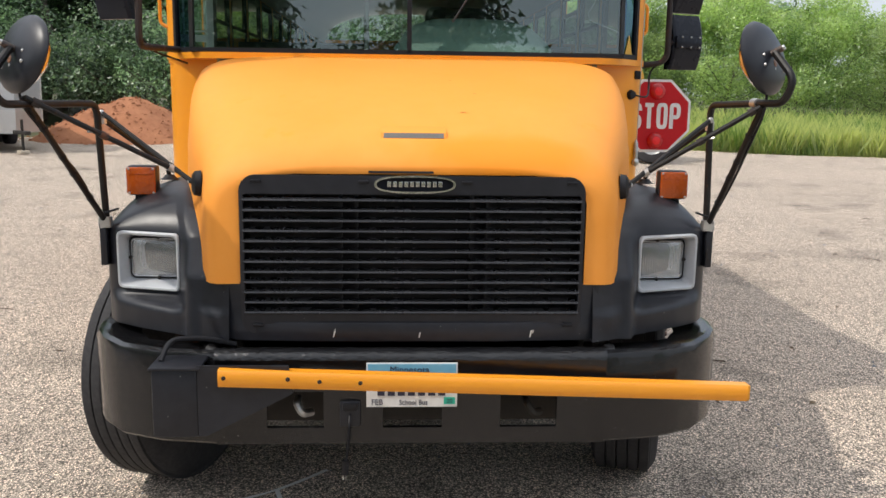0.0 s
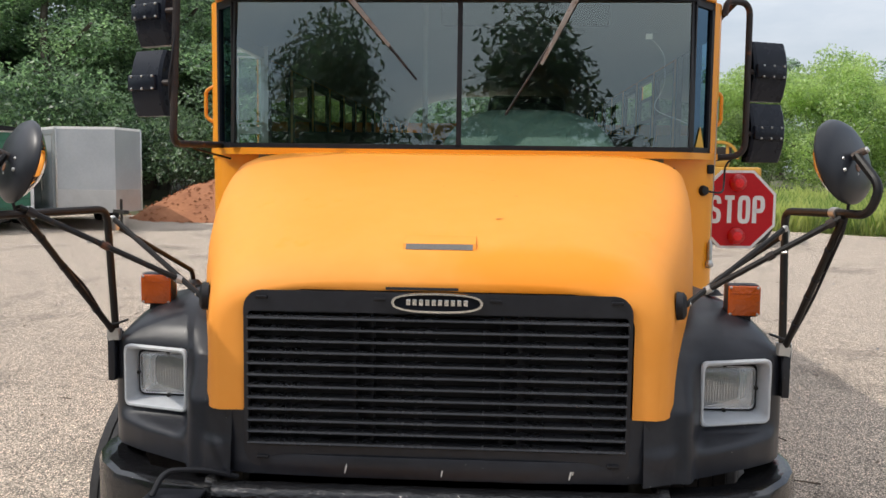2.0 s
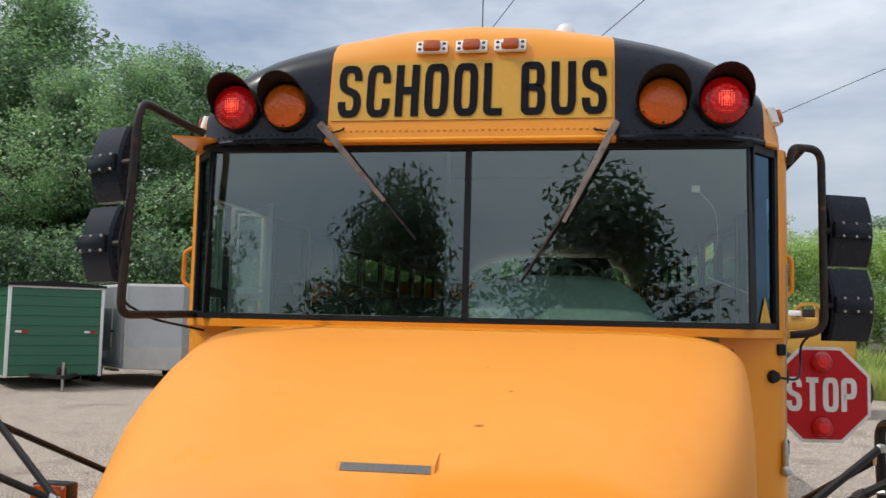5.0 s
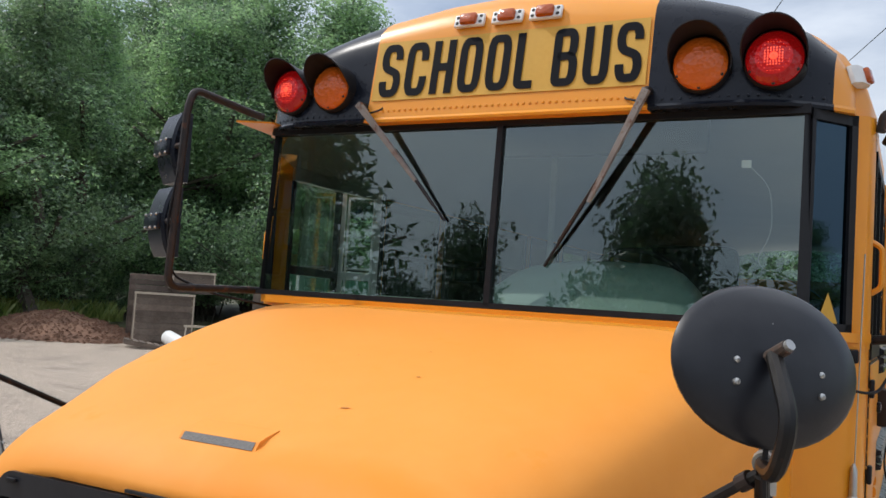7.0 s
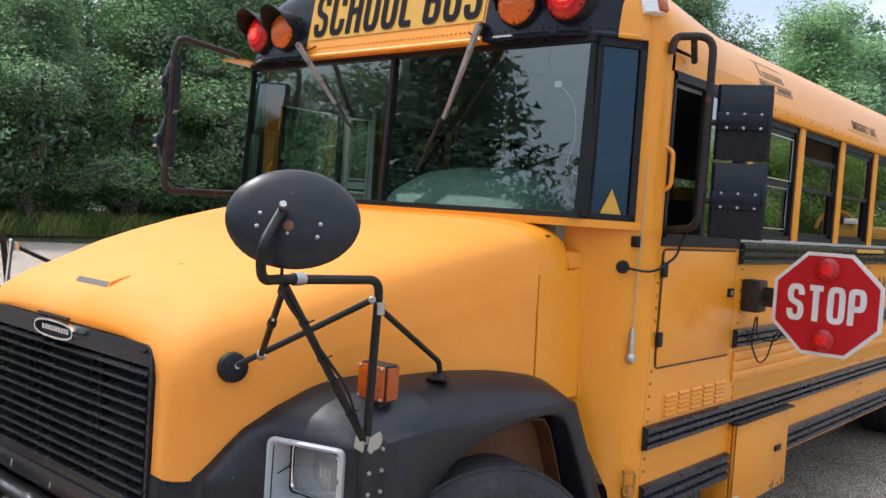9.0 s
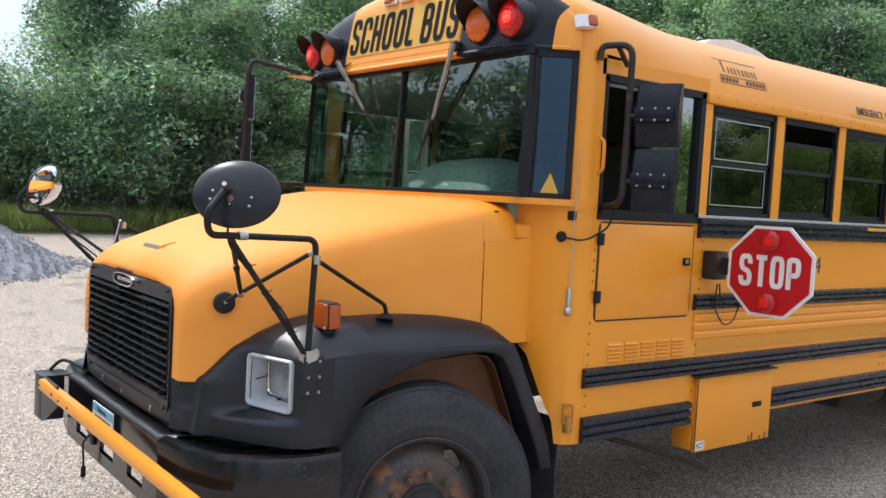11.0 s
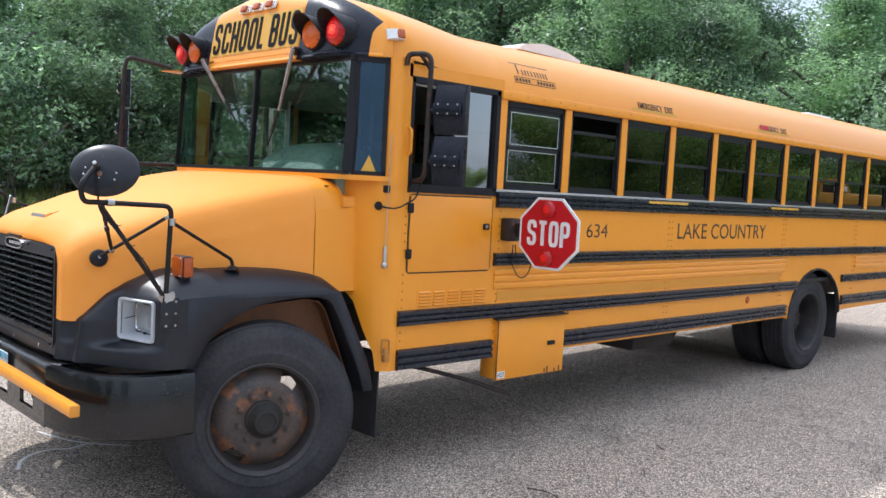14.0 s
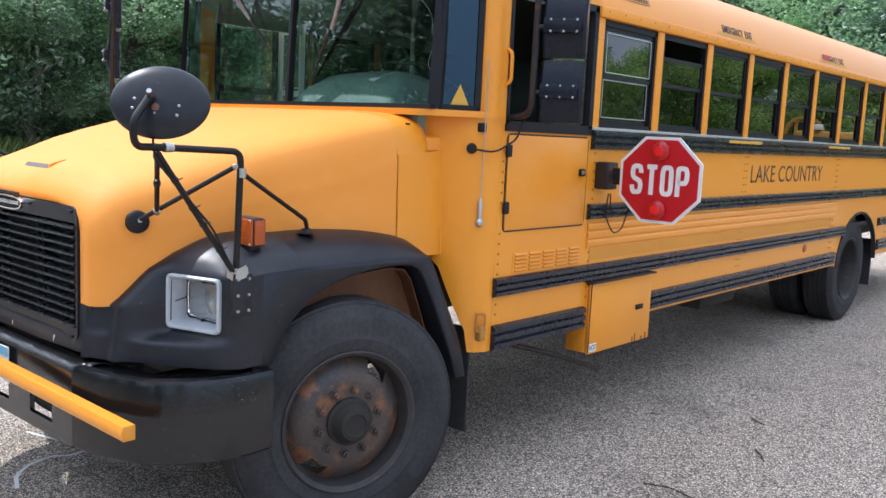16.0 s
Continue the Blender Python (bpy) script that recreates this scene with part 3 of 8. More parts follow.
tagged(part("pavement", bm, M_LOT, smooth=0), "worn pale chip-sealed asphalt parking lot", "pavement", kind="structure")

# ---- trees ----
M_BARK = surface("grey_bark", (0.06, 0.05, 0.04), (0.12, 0.10, 0.08), 0.9, grain=14, patch=4, bump=0.8)
M_LEAF = leafy("summer_leaves", (0.040, 0.083, 0.045), (0.222, 0.362, 0.168), 0.3)
# Near twin of M_LEAF, its dark tone slightly lighter to lift backlit trees.
M_LEAF3 = leafy("lifted_tall_leaves", (0.044, 0.092, 0.048), (0.225, 0.355, 0.162), 0.25)
M_LEAF2 = leafy("pale_leaves", (0.085, 0.165, 0.04), (0.29, 0.40, 0.115), 0.25)
M_GRASS = leafy("meadow_grass", (0.10, 0.19, 0.03), (0.38, 0.43, 0.13), 0.1)


def leaf_cloud(blobs, count, size, rnd, flat=0.6):
    """Many small folded leaves gathered in clumps; blobs: centre and radius."""
    weights = [r * r for _, r in blobs]
    total = sum(weights)
    co, faces = [], []
    for (c, r), w in zip(blobs, weights):
        for _ in range(int(count * w / total)):
            d = Vector((rnd.gauss(0, 1), rnd.gauss(0, 1), rnd.gauss(0, 1))).normalized()
            p = Vector(c) + Vector((d.x, d.y, d.z * 0.8)) * r * (0.45 + 0.6 * rnd.random() ** 0.6)
            nrm = (d * 0.5 + Vector((rnd.gauss(0, 0.6), rnd.gauss(0, 0.6), rnd.gauss(0.4, 0.6)))).normalized()
            a = nrm.orthogonal().normalized()
            a.rotate(Matrix.Rotation(rnd.random() * 6.28, 3, nrm))
            b = nrm.cross(a)
            s = size * rnd.uniform(0.6, 1.35)
            k = len(co)
            co += [p - a * s * 0.5, p + b * s * 0.42, p + a * s * 0.55 - b * s * rnd.uniform(0, 0.3)]
            faces.append((k, k + 1, k + 2))
    me = bpy.data.meshes.new("crown")
    me.from_pydata(co, [], faces)
    return me


def make_tree(height, spread, leaves, seed, material, leaf=0.2, low=0.18, label="tall leafy broadleaf tree in full summer leaf", name="tree", category="tree", group="trees round the lot", stems=1):
    rnd = random.Random(seed)
    ob = grp(name, label, category, group)
    bm = bmesh.new()
    blobs = []
    for s in range(stems):
        lean = Vector((rnd.uniform(-0.06, 0.06), rnd.uniform(-0.06, 0.06), 0)) * (1 if stems == 1 else 3.5)
        base = Vector((0, 0, 0)) if stems == 1 else Vector((rnd.uniform(-0.5, 0.5), rnd.uniform(-0.5, 0.5), 0)) * spread * 0.5
        pts = [base + lean * height * (i / 7) + Vector((rnd.gauss(0, 0.015), rnd.gauss(0, 0.015), 1.0 * i / 7)) * height * 0.9 for i in range(8)]
        r0 = height * (0.017 if stems == 1 else 0.005)
        rings = []
        for i, p in enumerate(pts):
            r = r0 * (1 - 0.9 * i / 7) * (1.35 if i == 0 else 1)
            rings.append([p + Vector((math.cos(k * 1.047), math.sin(k * 1.047), 0)) * r - Vector((0, 0, 0.15 if i == 0 else 0)) for k in range(6)])
        add_loft(bm, rings, True)
        for i in range(16 if stems == 1 else 5):
            f = rnd.uniform(low + 0.06, 0.95)
            o = pts[0].lerp(pts[-1], f)
            ang = rnd.random() * 6.28
            shape = math.sin(min(1.0, (f - low) / (1 - low) * 1.15 + 0.22) * math.pi) ** 0.6
            length = spread * shape * rnd.uniform(0.6, 1.1)
            tip = o + Vector((math.cos(ang), math.sin(ang), 0.5)) * length
            mid = o.lerp(tip, 0.5) - Vector((0, 0, length * 0.06))
            add_tube(bm, [o, mid, tip], max(0.015, r0 * 0.28), 0.3, 5)
            n_b = 4 if stems == 1 else 3
            for j in range(n_b):
                q = o.lerp(tip, 0.35 + 0.7 * j / n_b) + Vector((rnd.gauss(0, 0.3), rnd.gauss(0, 0.3), rnd.gauss(0, 0.3))) * spread * 0.3
                blobs.append((q, spread * rnd.uniform(0.18, 0.38)))
        for j in range(5):
            q = pts[-1] + Vector((rnd.gauss(0, 0.25), rnd.gauss(0, 0.25), rnd.uniform(-0.8, 0.25))) * spread * 0.6
            blobs.append((q, spread * rnd.uniform(0.15, 0.28)))
    part("trunk", bm, M_BARK, ob)
    me = leaf_cloud(blobs, leaves, leaf, rnd)
    me.materials.append(material)
    cr = new("crown", me)
    cr.parent = ob
    return ob


def far_off(o, x, y, turn, scale=1.0, wide=1.0):
    o.matrix_basis = Matrix.Translation((x, y, ground_height(x, y))) @ Matrix.Rotation(turn, 4, "Z") @ Matrix.Diagonal((scale * wide, scale * wide, scale, 1))
    return o


rnd = random.Random(11)
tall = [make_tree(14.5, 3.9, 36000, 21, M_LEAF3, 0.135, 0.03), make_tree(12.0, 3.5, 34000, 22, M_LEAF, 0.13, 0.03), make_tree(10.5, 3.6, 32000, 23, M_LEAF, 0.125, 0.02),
        make_tree(13.0, 3.8, 12000, 24, M_LEAF, 0.24, 0.03)]
bush = [make_tree(4.6, 2.3, 19000, 31, M_LEAF2, 0.11, 0.0, "bushy pale green young tree with many stems", "young_tree", "tree", "young trees beyond the grass", 4),
        make_tree(3.4, 2.3, 9000, 32, M_LEAF, 0.115, 0.0, "dense dark green shrub at the wood edge", "shrub", "shrub", "shrubs at the wood edge", 4)]
spots = []
# the wood along the far left side and behind the trailers
for i in range(15):
    s = i / 14
    y = -20 + 52 * s
    dip = 0.5 if -2 < y < 4 else 0.8 if y < 0 else 1.0
    spots.append((-31 - 2 * math.sin(s * 9), y, rnd.uniform(0.95, 1.2) * dip))
    spots.append((-37 + rnd.uniform(-2, 2), y + 2, rnd.uniform(1.1, 1.35) * (dip if y < 4 else 1.0)))
    if y > 3:
        spots.append((-25.5 - rnd.uniform(0, 2.5), y + 4, rnd.uniform(0.95, 1.15)))
for i in range(9):
    s = i / 8
    spots.append((-27 + 29 * s, 28.5 + 2.2 * math.sin(s * 11), rnd.uniform(0.95, 1.15) * (1.0 if s < 0.55 else 0.68 if s < 0.72 else 0.78)))
    spots.append((-28 + 31 * s, 35 + rnd.uniform(-1.5, 1.5), rnd.uniform(0.85, 1.15) * (1.0 if s < 0.5 else 0.72 if s < 0.7 else 0.88)))
spots += [(-15.8, 31.1, 1.0), (-14.6, 31.6, 1.0), (-13.3, 32.2, 1.0), (-11.6, 32.4, 1.0), (-9.6, 32.8, 1.0), (-8.0, 32.6, 1.0)]
# farther woods beyond the grass
for i in range(5):
    spots.append((6 + 6.5 * i, 62 + rnd.uniform(-5, 5) - i * 2.2, rnd.uniform(0.75, 1.0)))
# behind the camera
for x, y, s in ((8.5, -24, 4.5), (13, -23, 7), (20, -16, 8), (-18.5, -21, 10), (-22.5, -14, 10), (-26, -11.5, 10.5), (-18.5, -16.5, 9.5), (-19.8, -14.0, 9.5), (-24.5, -17.5, 10.5), (-16.3, -13.8, 8.0), (-29, -15, 11), (30, 6, 5.5), (16, -27, 9), (-24, -24, 11), (-20.5, -17, 9)):
    spots.append((x, y, s))

# skyline seen from the lot: bearing from north and height above the horizon, in degrees
SKYLINE = [(-120, 12), (-95, 9), (-82, 7.5), (-79, 8.5), (-77, 13), (-74, 17), (-70, 16.5), (-66, 15.3), (-61, 15.3), (-58, 18), (-36, 21.5), (-33.5, 16.5), (-32, 16), (-30, 18.5), (-28, 18.5), (-26, 17.5), (-24, 16), (-22, 14), (-19.5, 12.5), (-17, 14.5), (-14, 13.5), (-11, 10.5), (0, 8), (12, 7.5), (30, 6.5)]


def skyline_height(x, y):
    """How tall a tree at this place stands to reach the skyline."""
    far = math.hypot(x - 1.5, y + 2.8)
    rows = SKYLINE
    bearing = math.degrees(math.atan2(x - 1.5, y + 2.8))
    for (a, ea), (b, eb) in zip(rows, rows[1:]):
        if a <= bearing <= b:
            return 1.6 + far * math.tan(radians(ea + (eb - ea) * (bearing - a) / (b - a)))
    return 1.6 + far * math.tan(radians(8))


used = set()
for i, (x, y, s) in enumerate(spots):
    k = 3 if y < -13 or x < -34 or y > 33 else i % 3
    if s < 2.5 and x < -14 and y > 8:
        k = 3 if k == 3 else 0
    src = tall[k]
    o = src if k not in used else copy_thing(src, Matrix())
    used.add(k)
    wide = 1.3
    if s > 2.5:
        s /= (14.5, 12.0, 10.5, 13.0)[k]
        wide = 1.2
    else:
        x, y = x + rnd.uniform(-0.8, 0.8), y + rnd.uniform(-0.8, 0.8)
        s = skyline_height(x, y) / (15.6, 13.0, 11.5, 14.0)[k] * rnd.uniform(0.93, 1.05)
        wide = 1.3 if s > 0.75 else 1.6
    far_off(o, x, y, rnd.random() * 6.28, s, wide)
# Leaf colour darkened to stand in for the backlit shade of these crowns.
M_LEAF4 = leafy("backlit_dark_leaves", (0.020, 0.042, 0.024), (0.075, 0.125, 0.065), 0.2)
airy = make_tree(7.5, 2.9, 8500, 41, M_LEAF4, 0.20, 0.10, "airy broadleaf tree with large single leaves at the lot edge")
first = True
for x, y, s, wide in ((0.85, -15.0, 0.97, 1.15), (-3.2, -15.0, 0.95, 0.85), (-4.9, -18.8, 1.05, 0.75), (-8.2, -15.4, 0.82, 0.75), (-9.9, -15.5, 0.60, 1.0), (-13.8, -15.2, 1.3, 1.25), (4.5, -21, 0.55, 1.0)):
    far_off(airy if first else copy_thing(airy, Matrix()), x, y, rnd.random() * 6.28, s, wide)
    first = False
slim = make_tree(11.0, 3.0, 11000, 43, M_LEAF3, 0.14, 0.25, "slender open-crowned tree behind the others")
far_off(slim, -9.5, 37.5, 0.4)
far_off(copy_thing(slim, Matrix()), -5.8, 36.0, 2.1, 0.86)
low_spots = []
for i in range(30):
    y = -10 + 36 * i / 29
    low_spots.append((i % 3 == 0 and 0 or 1, -28.5 + rnd.uniform(-0.7, 0.7) + max(0.0, y - 18) * 0.3, y, rnd.uniform(0.45, 0.8)))
for i in range(26):
    s = i / 25
    low_spots.append((i % 4 == 1 and 0 or 1, -27.8 - 1.6 * math.sin(s * 23), -12 + 40 * s, rnd.uniform(0.9, 1.9)))
for i in range(16):
    low_spots.append((i % 5 == 2 and 0 or 1, -26 + 26 * i / 15, 25.2 + rnd.uniform(-0.8, 0.8), rnd.uniform(0.8, 1.4)))
for i in range(9):
    low_spots.append((0, 3.5 + 2.4 * i, 33 - 0.45 * i + rnd.uniform(-2.5, 2.5), rnd.uniform(0.75, 1.2)))
for i in range(12):
    low_spots.append((0, 4 + 2.3 * i, 40 - 0.3 * i + rnd.uniform(-2, 2), rnd.uniform(1.0, 1.35)))
for i in range(7):
    low_spots.append((1, -15 + 4.5 * i, -23 + rnd.uniform(-1, 1), rnd.uniform(0.9, 1.2)))
low_spots += [(0, 27, 27.5, 0.5), (0, 31, 24.5, 0.45)]
used = set()
for k, x, y, s in low_spots:
    o = bush[k] if k not in used else copy_thing(bush[k], Matrix())
    used.add(k)
    far_off(o, x, y, rnd.random() * 6.28, s)

# tall grass beyond the lot
co, faces = [], []
def blades(n, place, h0, h1):
    for _ in range(n):
        x, y = place()
        z = ground_height(x, y)
        h, a, w = rnd.uniform(h0, h1), rnd.random() * 6.28, rnd.uniform(0.005, 0.012)
        lx, ly = rnd.gauss(0, 0.25) * h, rnd.gauss(0, 0.25) * h
        k = len(co)
        dx, dy = math.cos(a) * w, math.sin(a) * w
        co.extend([(x - dx, y - dy, z), (x + dx, y + dy, z), (x + lx * 0.4 + dx * 0.7, y + ly * 0.4 + dy * 0.7, z + h * 0.6), (x + lx, y + ly, z + h)])
        faces.extend([(k, k + 1, k + 2), (k, k + 2, k + 3)])


def right_meadow():
    x = rnd.uniform(2, 30)
    return x, 20.6 - 0.36 * (x - 4) + rnd.random() ** 1.6 * 9


def left_verge():
    y = rnd.uniform(-8, 22)
    return -25.6 - rnd.random() * 3.0, y


blades(42000, right_meadow, 0.2, 0.95)
blades(38000, left_verge, 0.25, 0.85)
me = bpy.data.meshes.new("grass")
me.from_pydata(co, [], faces)
me.materials.append(M_GRASS)
tagged(new("grass", me), "tall green and straw-coloured meadow grass", "grass", kind="stuff")


# ---- school bus ----
bus = grp("school_bus", "yellow conventional school bus with black fenders and rub rails", "school bus")
SIDE, END = 1.22, 10.25
PITCH, FIRST = 0.680, 1.665
POSTS = [FIRST + PITCH * i for i in range(13)]


def lerp(a, b, s):
    return a + (b - a) * s


def table(rows, y):
    if y <= rows[0][0]:
        return rows[0][1]
    for (a, va), (b, vb) in zip(rows, rows[1:]):
        if y <= b:
            s = (y - a) / (b - a)
            return lerp(va, vb, s)
    return rows[-1][1]


# front cap and roof share one outline, which settles into the long roof
FRONT = [(0, 3.036), (0.28, 3.018), (0.55, 2.974), (0.70, 2.938), (0.815, 2.903), (0.93, 2.859), (1.036, 2.806), (1.105, 2.752), (1.148, 2.684), (1.160, 2.61), (1.162, 2.545)]
MAIN = [(0, 2.915), (0.30, 2.905), (0.56, 2.876), (0.72, 2.845), (0.85, 2.810), (0.97, 2.770), (1.07, 2.715), (1.14, 2.650), (1.19, 2.565), (1.215, 2.49), (1.222, 2.45)]


def outline(y):
    s = max(0.0, min(1.0, (y - 0.75) / 1.0))
    s = s * s * (3 - 2 * s)
    w = max(0.0, min(1.0, (y - 0.62) / 0.3))
    half = []
    for (fx, fz), (mx, mz) in zip(FRONT, MAIN):
        half.append((lerp(fx, mx, w if fx > 0.9 else s), lerp(fz, mz, s)))
    return half


def cap_y(x, z, top):
    a = abs(x)
    y = 0.497 + 0.16 * (z - 2.555)
    y += 0.20 * max(0.0, (a - 0.80) / 0.375) ** 2.4
    e = max(0.0, (z - (top - 0.10)) / 0.10)
    return y + 0.075 * e * e


def mirrored(half):
    return [(-x, z) for x, z in reversed(half[1:])] + half


cols = mirrored(FRONT)
front_rows = []
for r in range(9):
    row = []
    for x, top in cols:
        z = lerp(2.54, top, 1 - (1 - r / 8) ** 1.4)
        row.append(Vector((x * (1 - 0.01 * (r == 8)), cap_y(x, z, top), z)))
    front_rows.append(row)
edge_row = front_rows[-1]


def roof_row(y):
    return [(x, z) for x, z in mirrored(outline(y))]


roof_rows = []
for y in [0.0, 0.06, 0.14, 0.3, 0.5, 0.7, 0.9, 1.1]:
    row = []
    for i, p in enumerate(edge_row):
        yy = lerp(p.y, 1.65, y / 1.1)
        x, z = roof_row(yy)[i]
        row.append(Vector((x, yy, z)))
    roof_rows.append(row)
n_c = len(cols)
mid = [i for i, (x, _) in enumerate(cols) if abs(x) <= 0.56]
bend = [i for i, (x, _) in enumerate(cols) if abs(x) <= 1.11]
for nm, rng, mat, lab in (("front_cap", range(mid[0], mid[-1] + 1), M_YELLOW, ""), ("cap_corner", range(bend[0], mid[0] + 1), M_BLACK, "glossy black cap corner"), ("cap_corner", range(mid[-1], bend[-1] + 1), M_BLACK, "glossy black cap corner"), ("cap_side", range(0, bend[0] + 1), M_YELLOW, ""), ("cap_side", range(bend[-1], n_c), M_YELLOW, "")):
    bm = bmesh.new()
    add_loft(bm, [[r[i] for i in rng] for r in front_rows])
    part(nm, bm, mat, bus, lab, 50)
bm = bmesh.new()
add_loft(bm, [edge_row] + roof_rows[1:])
part("roof_front", bm, M_YELLOW, bus, "", 50)
bm = bmesh.new()
ys = [1.65 + PITCH * i for i in range(13)] + [END]
add_loft(bm, [[(x, y, z + 0.003) for x, z in mirrored(MAIN)] for y in ys])
part("roof", bm, M_YELLOW, bus, "", 50)
bm = bmesh.new()
add_loft(bm, [[(x * 0.97, y, z - 0.05) for x, z in mirrored(MAIN)] for y in (0.75, 4, 7, END - 0.05)])
part("ceiling_liner", bm, M_LINER, bus)

# side walls
ARCH_Y, ARCH_R = 6.66, 0.60


def side_outline(front):
    pts = [(front, 1.80), (front, 0.69)]
    if front < 1.0:
        pts += [(2.0, 0.69)]
    pts += [(ARCH_Y - 0.66, 0.69)]
    for i in range(13):
        a = math.pi - math.pi * i / 12
        pts.append((ARCH_Y + ARCH_R * 1.04 * math.cos(a), 0.66 + 0.50 * math.sin(a)))
    return pts + [(ARCH_Y + 0.68, 0.69), (END, 0.72), (END, 1.80)]


part("side_panel", prism(side_outline(0.84), "x", 1.19, SIDE), M_YELLOW, bus)
part("side_panel", prism(side_outline(1.66), "x", -SIDE, -1.19), M_YELLOW, bus)
part("rear_wall", box(-1.2, 1.2, END - 0.03, END, 0.72, 2.46), M_YELLOW, bus)
bm = bmesh.new()
add_box(bm, -1.19, 1.19, 0.86, END - 0.03, 1.02, 1.06)
add_box(bm, -0.9, 0.9, 0.5, 0.86, 1.02, 1.06)
part("floor_pan", bm, M_UNDER, bus, "black cabin floor")
for sx in (1, -1):
    x0, x1 = (1.185, 1.226) if sx > 0 else (-1.226, -1.185)
    for i, y in enumerate(POSTS):
        if y < END:
            part("window_post", box(x0, x1, y - 0.037, y + 0.037, 1.805, 2.40, 0.006, seg=1), M_YELLOW, bus)
    part("drip_rail", box(min(sx * 1.19, sx * 1.245), max(sx * 1.19, sx * 1.245), 1.63, END, 2.395, 2.455, 0.01), M_YELLOW, bus)
    part("window_rail", box(min(sx * 1.19, sx * 1.232), max(sx * 1.19, sx * 1.232), 1.63, END, 1.795, 1.812, 0.003), M_STEEL if sx > 0 else M_TRIM, bus)


def side_window(y0, y1, bright, sx, opened=0.0):
    """A split-sash side window: outer frame, upper and lower sash, two panes."""
    xo = 1.205
    w = box(0, 0.03, y0, y1, 1.812, 1.835)
    for a in ((y0, y0 + 0.022, 1.812, 2.395), (y1 - 0.022, y1, 1.812, 2.395), (y0, y1, 2.36, 2.395)):
        add_box(w, 0, 0.03, *a)
    bmesh.ops.transform(w, matrix=Matrix.Translation((1.185 if sx > 0 else -1.215, 0, 0)), verts=w.verts)
    win = part("window", w, M_TRIM, bus, "black-framed split-sash window with dark glass", 0)
    zm = 2.08
    for z0, z1, xi in ((zm, 2.36 - opened, 1.200), (1.835, zm + 0.03, 1.190)):
        s = bmesh.new()
        fr = 0.022
        for a in ((y0 + 0.02, y0 + 0.02 + fr, z0, z1), (y1 - 0.02 - fr, y1 - 0.02, z0, z1), (y0 + 0.02, y1 - 0.02, z0, z0 + fr), (y0 + 0.02, y1 - 0.02, z1 - fr, z1)):
            add_box(s, sx * xi - 0.006, sx * xi + 0.006, *a)
        part("sash", s, M_TRIM, win, "", 0)
        if bright:
            s = bmesh.new()
            yb, zb = 0.052, 0.032
            for a in ((y0 + yb, y0 + yb + 0.006, z0 + zb, z1 - zb), (y1 - yb - 0.006, y1 - yb, z0 + zb, z1 - zb), (y0 + yb, y1 - yb, z0 + zb, z0 + zb + 0.006), (y0 + yb, y1 - yb, z1 - zb - 0.006, z1 - zb)):
                add_box(s, sx * xi + sx * 0.006, sx * xi + sx * 0.009, *a)
            part("sealing_strip", s, M_ALU, win, "thin pale sealing strip", 0)
        sheet = bmesh.new()
        sheet.faces.new([sheet.verts.new((sx * xi, y, z)) for y, z in ((y0 + 0.03, z0 + 0.01), (y1 - 0.03, z0 + 0.01), (y1 - 0.03, z1 - 0.01), (y0 + 0.03, z1 - 0.01))])
        part("pane", sheet, M_PALEWIN if bright else M_TINT, win, "", 0)


for sx in (1, -1):
    for i in range(12):
        side_window(POSTS[i] + 0.037, POSTS[i + 1] - 0.037, sx > 0 and i == 0, sx, 0.10 if (sx > 0 and i == 1) else 0.0)

# rub rails: three ribs each
def rub_rail(y0, y1, z0, z1, sx=1):
    prof = [(0, z0)]
    h = z1 - z0
    for i in range(3):
        a, b = z0 + h * (i + 0.06) / 3, z0 + h * (i + 0.94) / 3
        prof += [(0.010, a), (0.026, lerp(a, b, 0.2)), (0.026, lerp(a, b, 0.8)), (0.010, b)]
    prof += [(0, z1)]
    pts = [((SIDE + x) * sx, z) for x, z in prof]
    return part("rub_rail", prism(pts, "y", y0, y1), M_RAIL, bus, "ribbed black rub rail", 20)


for a in ((1.64, END, 1.69, 1.795), (1.645, END, 1.305, 1.392), (0.835, 6.17, 0.957, 1.053), (0.84, 1.67, 0.69, 0.817), (2.42, 5.96, 0.705, 0.822), (7.27, END, 1.0, 1.085), (7.30, END, 0.745, 0.855)):
    rub_rail(*a)
for a in ((1.7, END, 1.69, 1.795), (1.7, END, 1.305, 1.392), (1.7, 6.0, 0.957, 1.053)):
    rub_rail(*a, sx=-1)
# corrugated band between the rails
pts = [(SIDE, 1.145)]
for i in range(3):
    z = 1.149 + i * 0.0475
    pts += [(SIDE + 0.001, z), (SIDE + 0.009, z + 0.0035), (SIDE + 0.011, z + 0.012), (SIDE + 0.011, z + 0.030), (SIDE + 0.007, z + 0.039), (SIDE + 0.001, z + 0.043)]
pts += [(SIDE, 1.298)]
part("marking_tape", box(SIDE + 0.0005, SIDE + 0.002, 1.70, 5.80, 1.072, 1.138), M_TAPE, bus, "dull gold marking tape", 0)
part("corrugated_panel", prism(pts, "y", 1.66, 5.88), M_YELLOW, bus, "", 20)
part("corrugated_panel", prism(pts, "y", 7.62, END), M_YELLOW, bus, "", 20)

# cowl below the windscreen and body corners
def cowl_plan():
    return [(0.85, 0.600), (0.975, 0.634), (1.01, 0.648), (1.08, 0.680), (1.146, 0.714), (1.19, 0.750), (1.212, 0.79), (1.219, 0.842)]


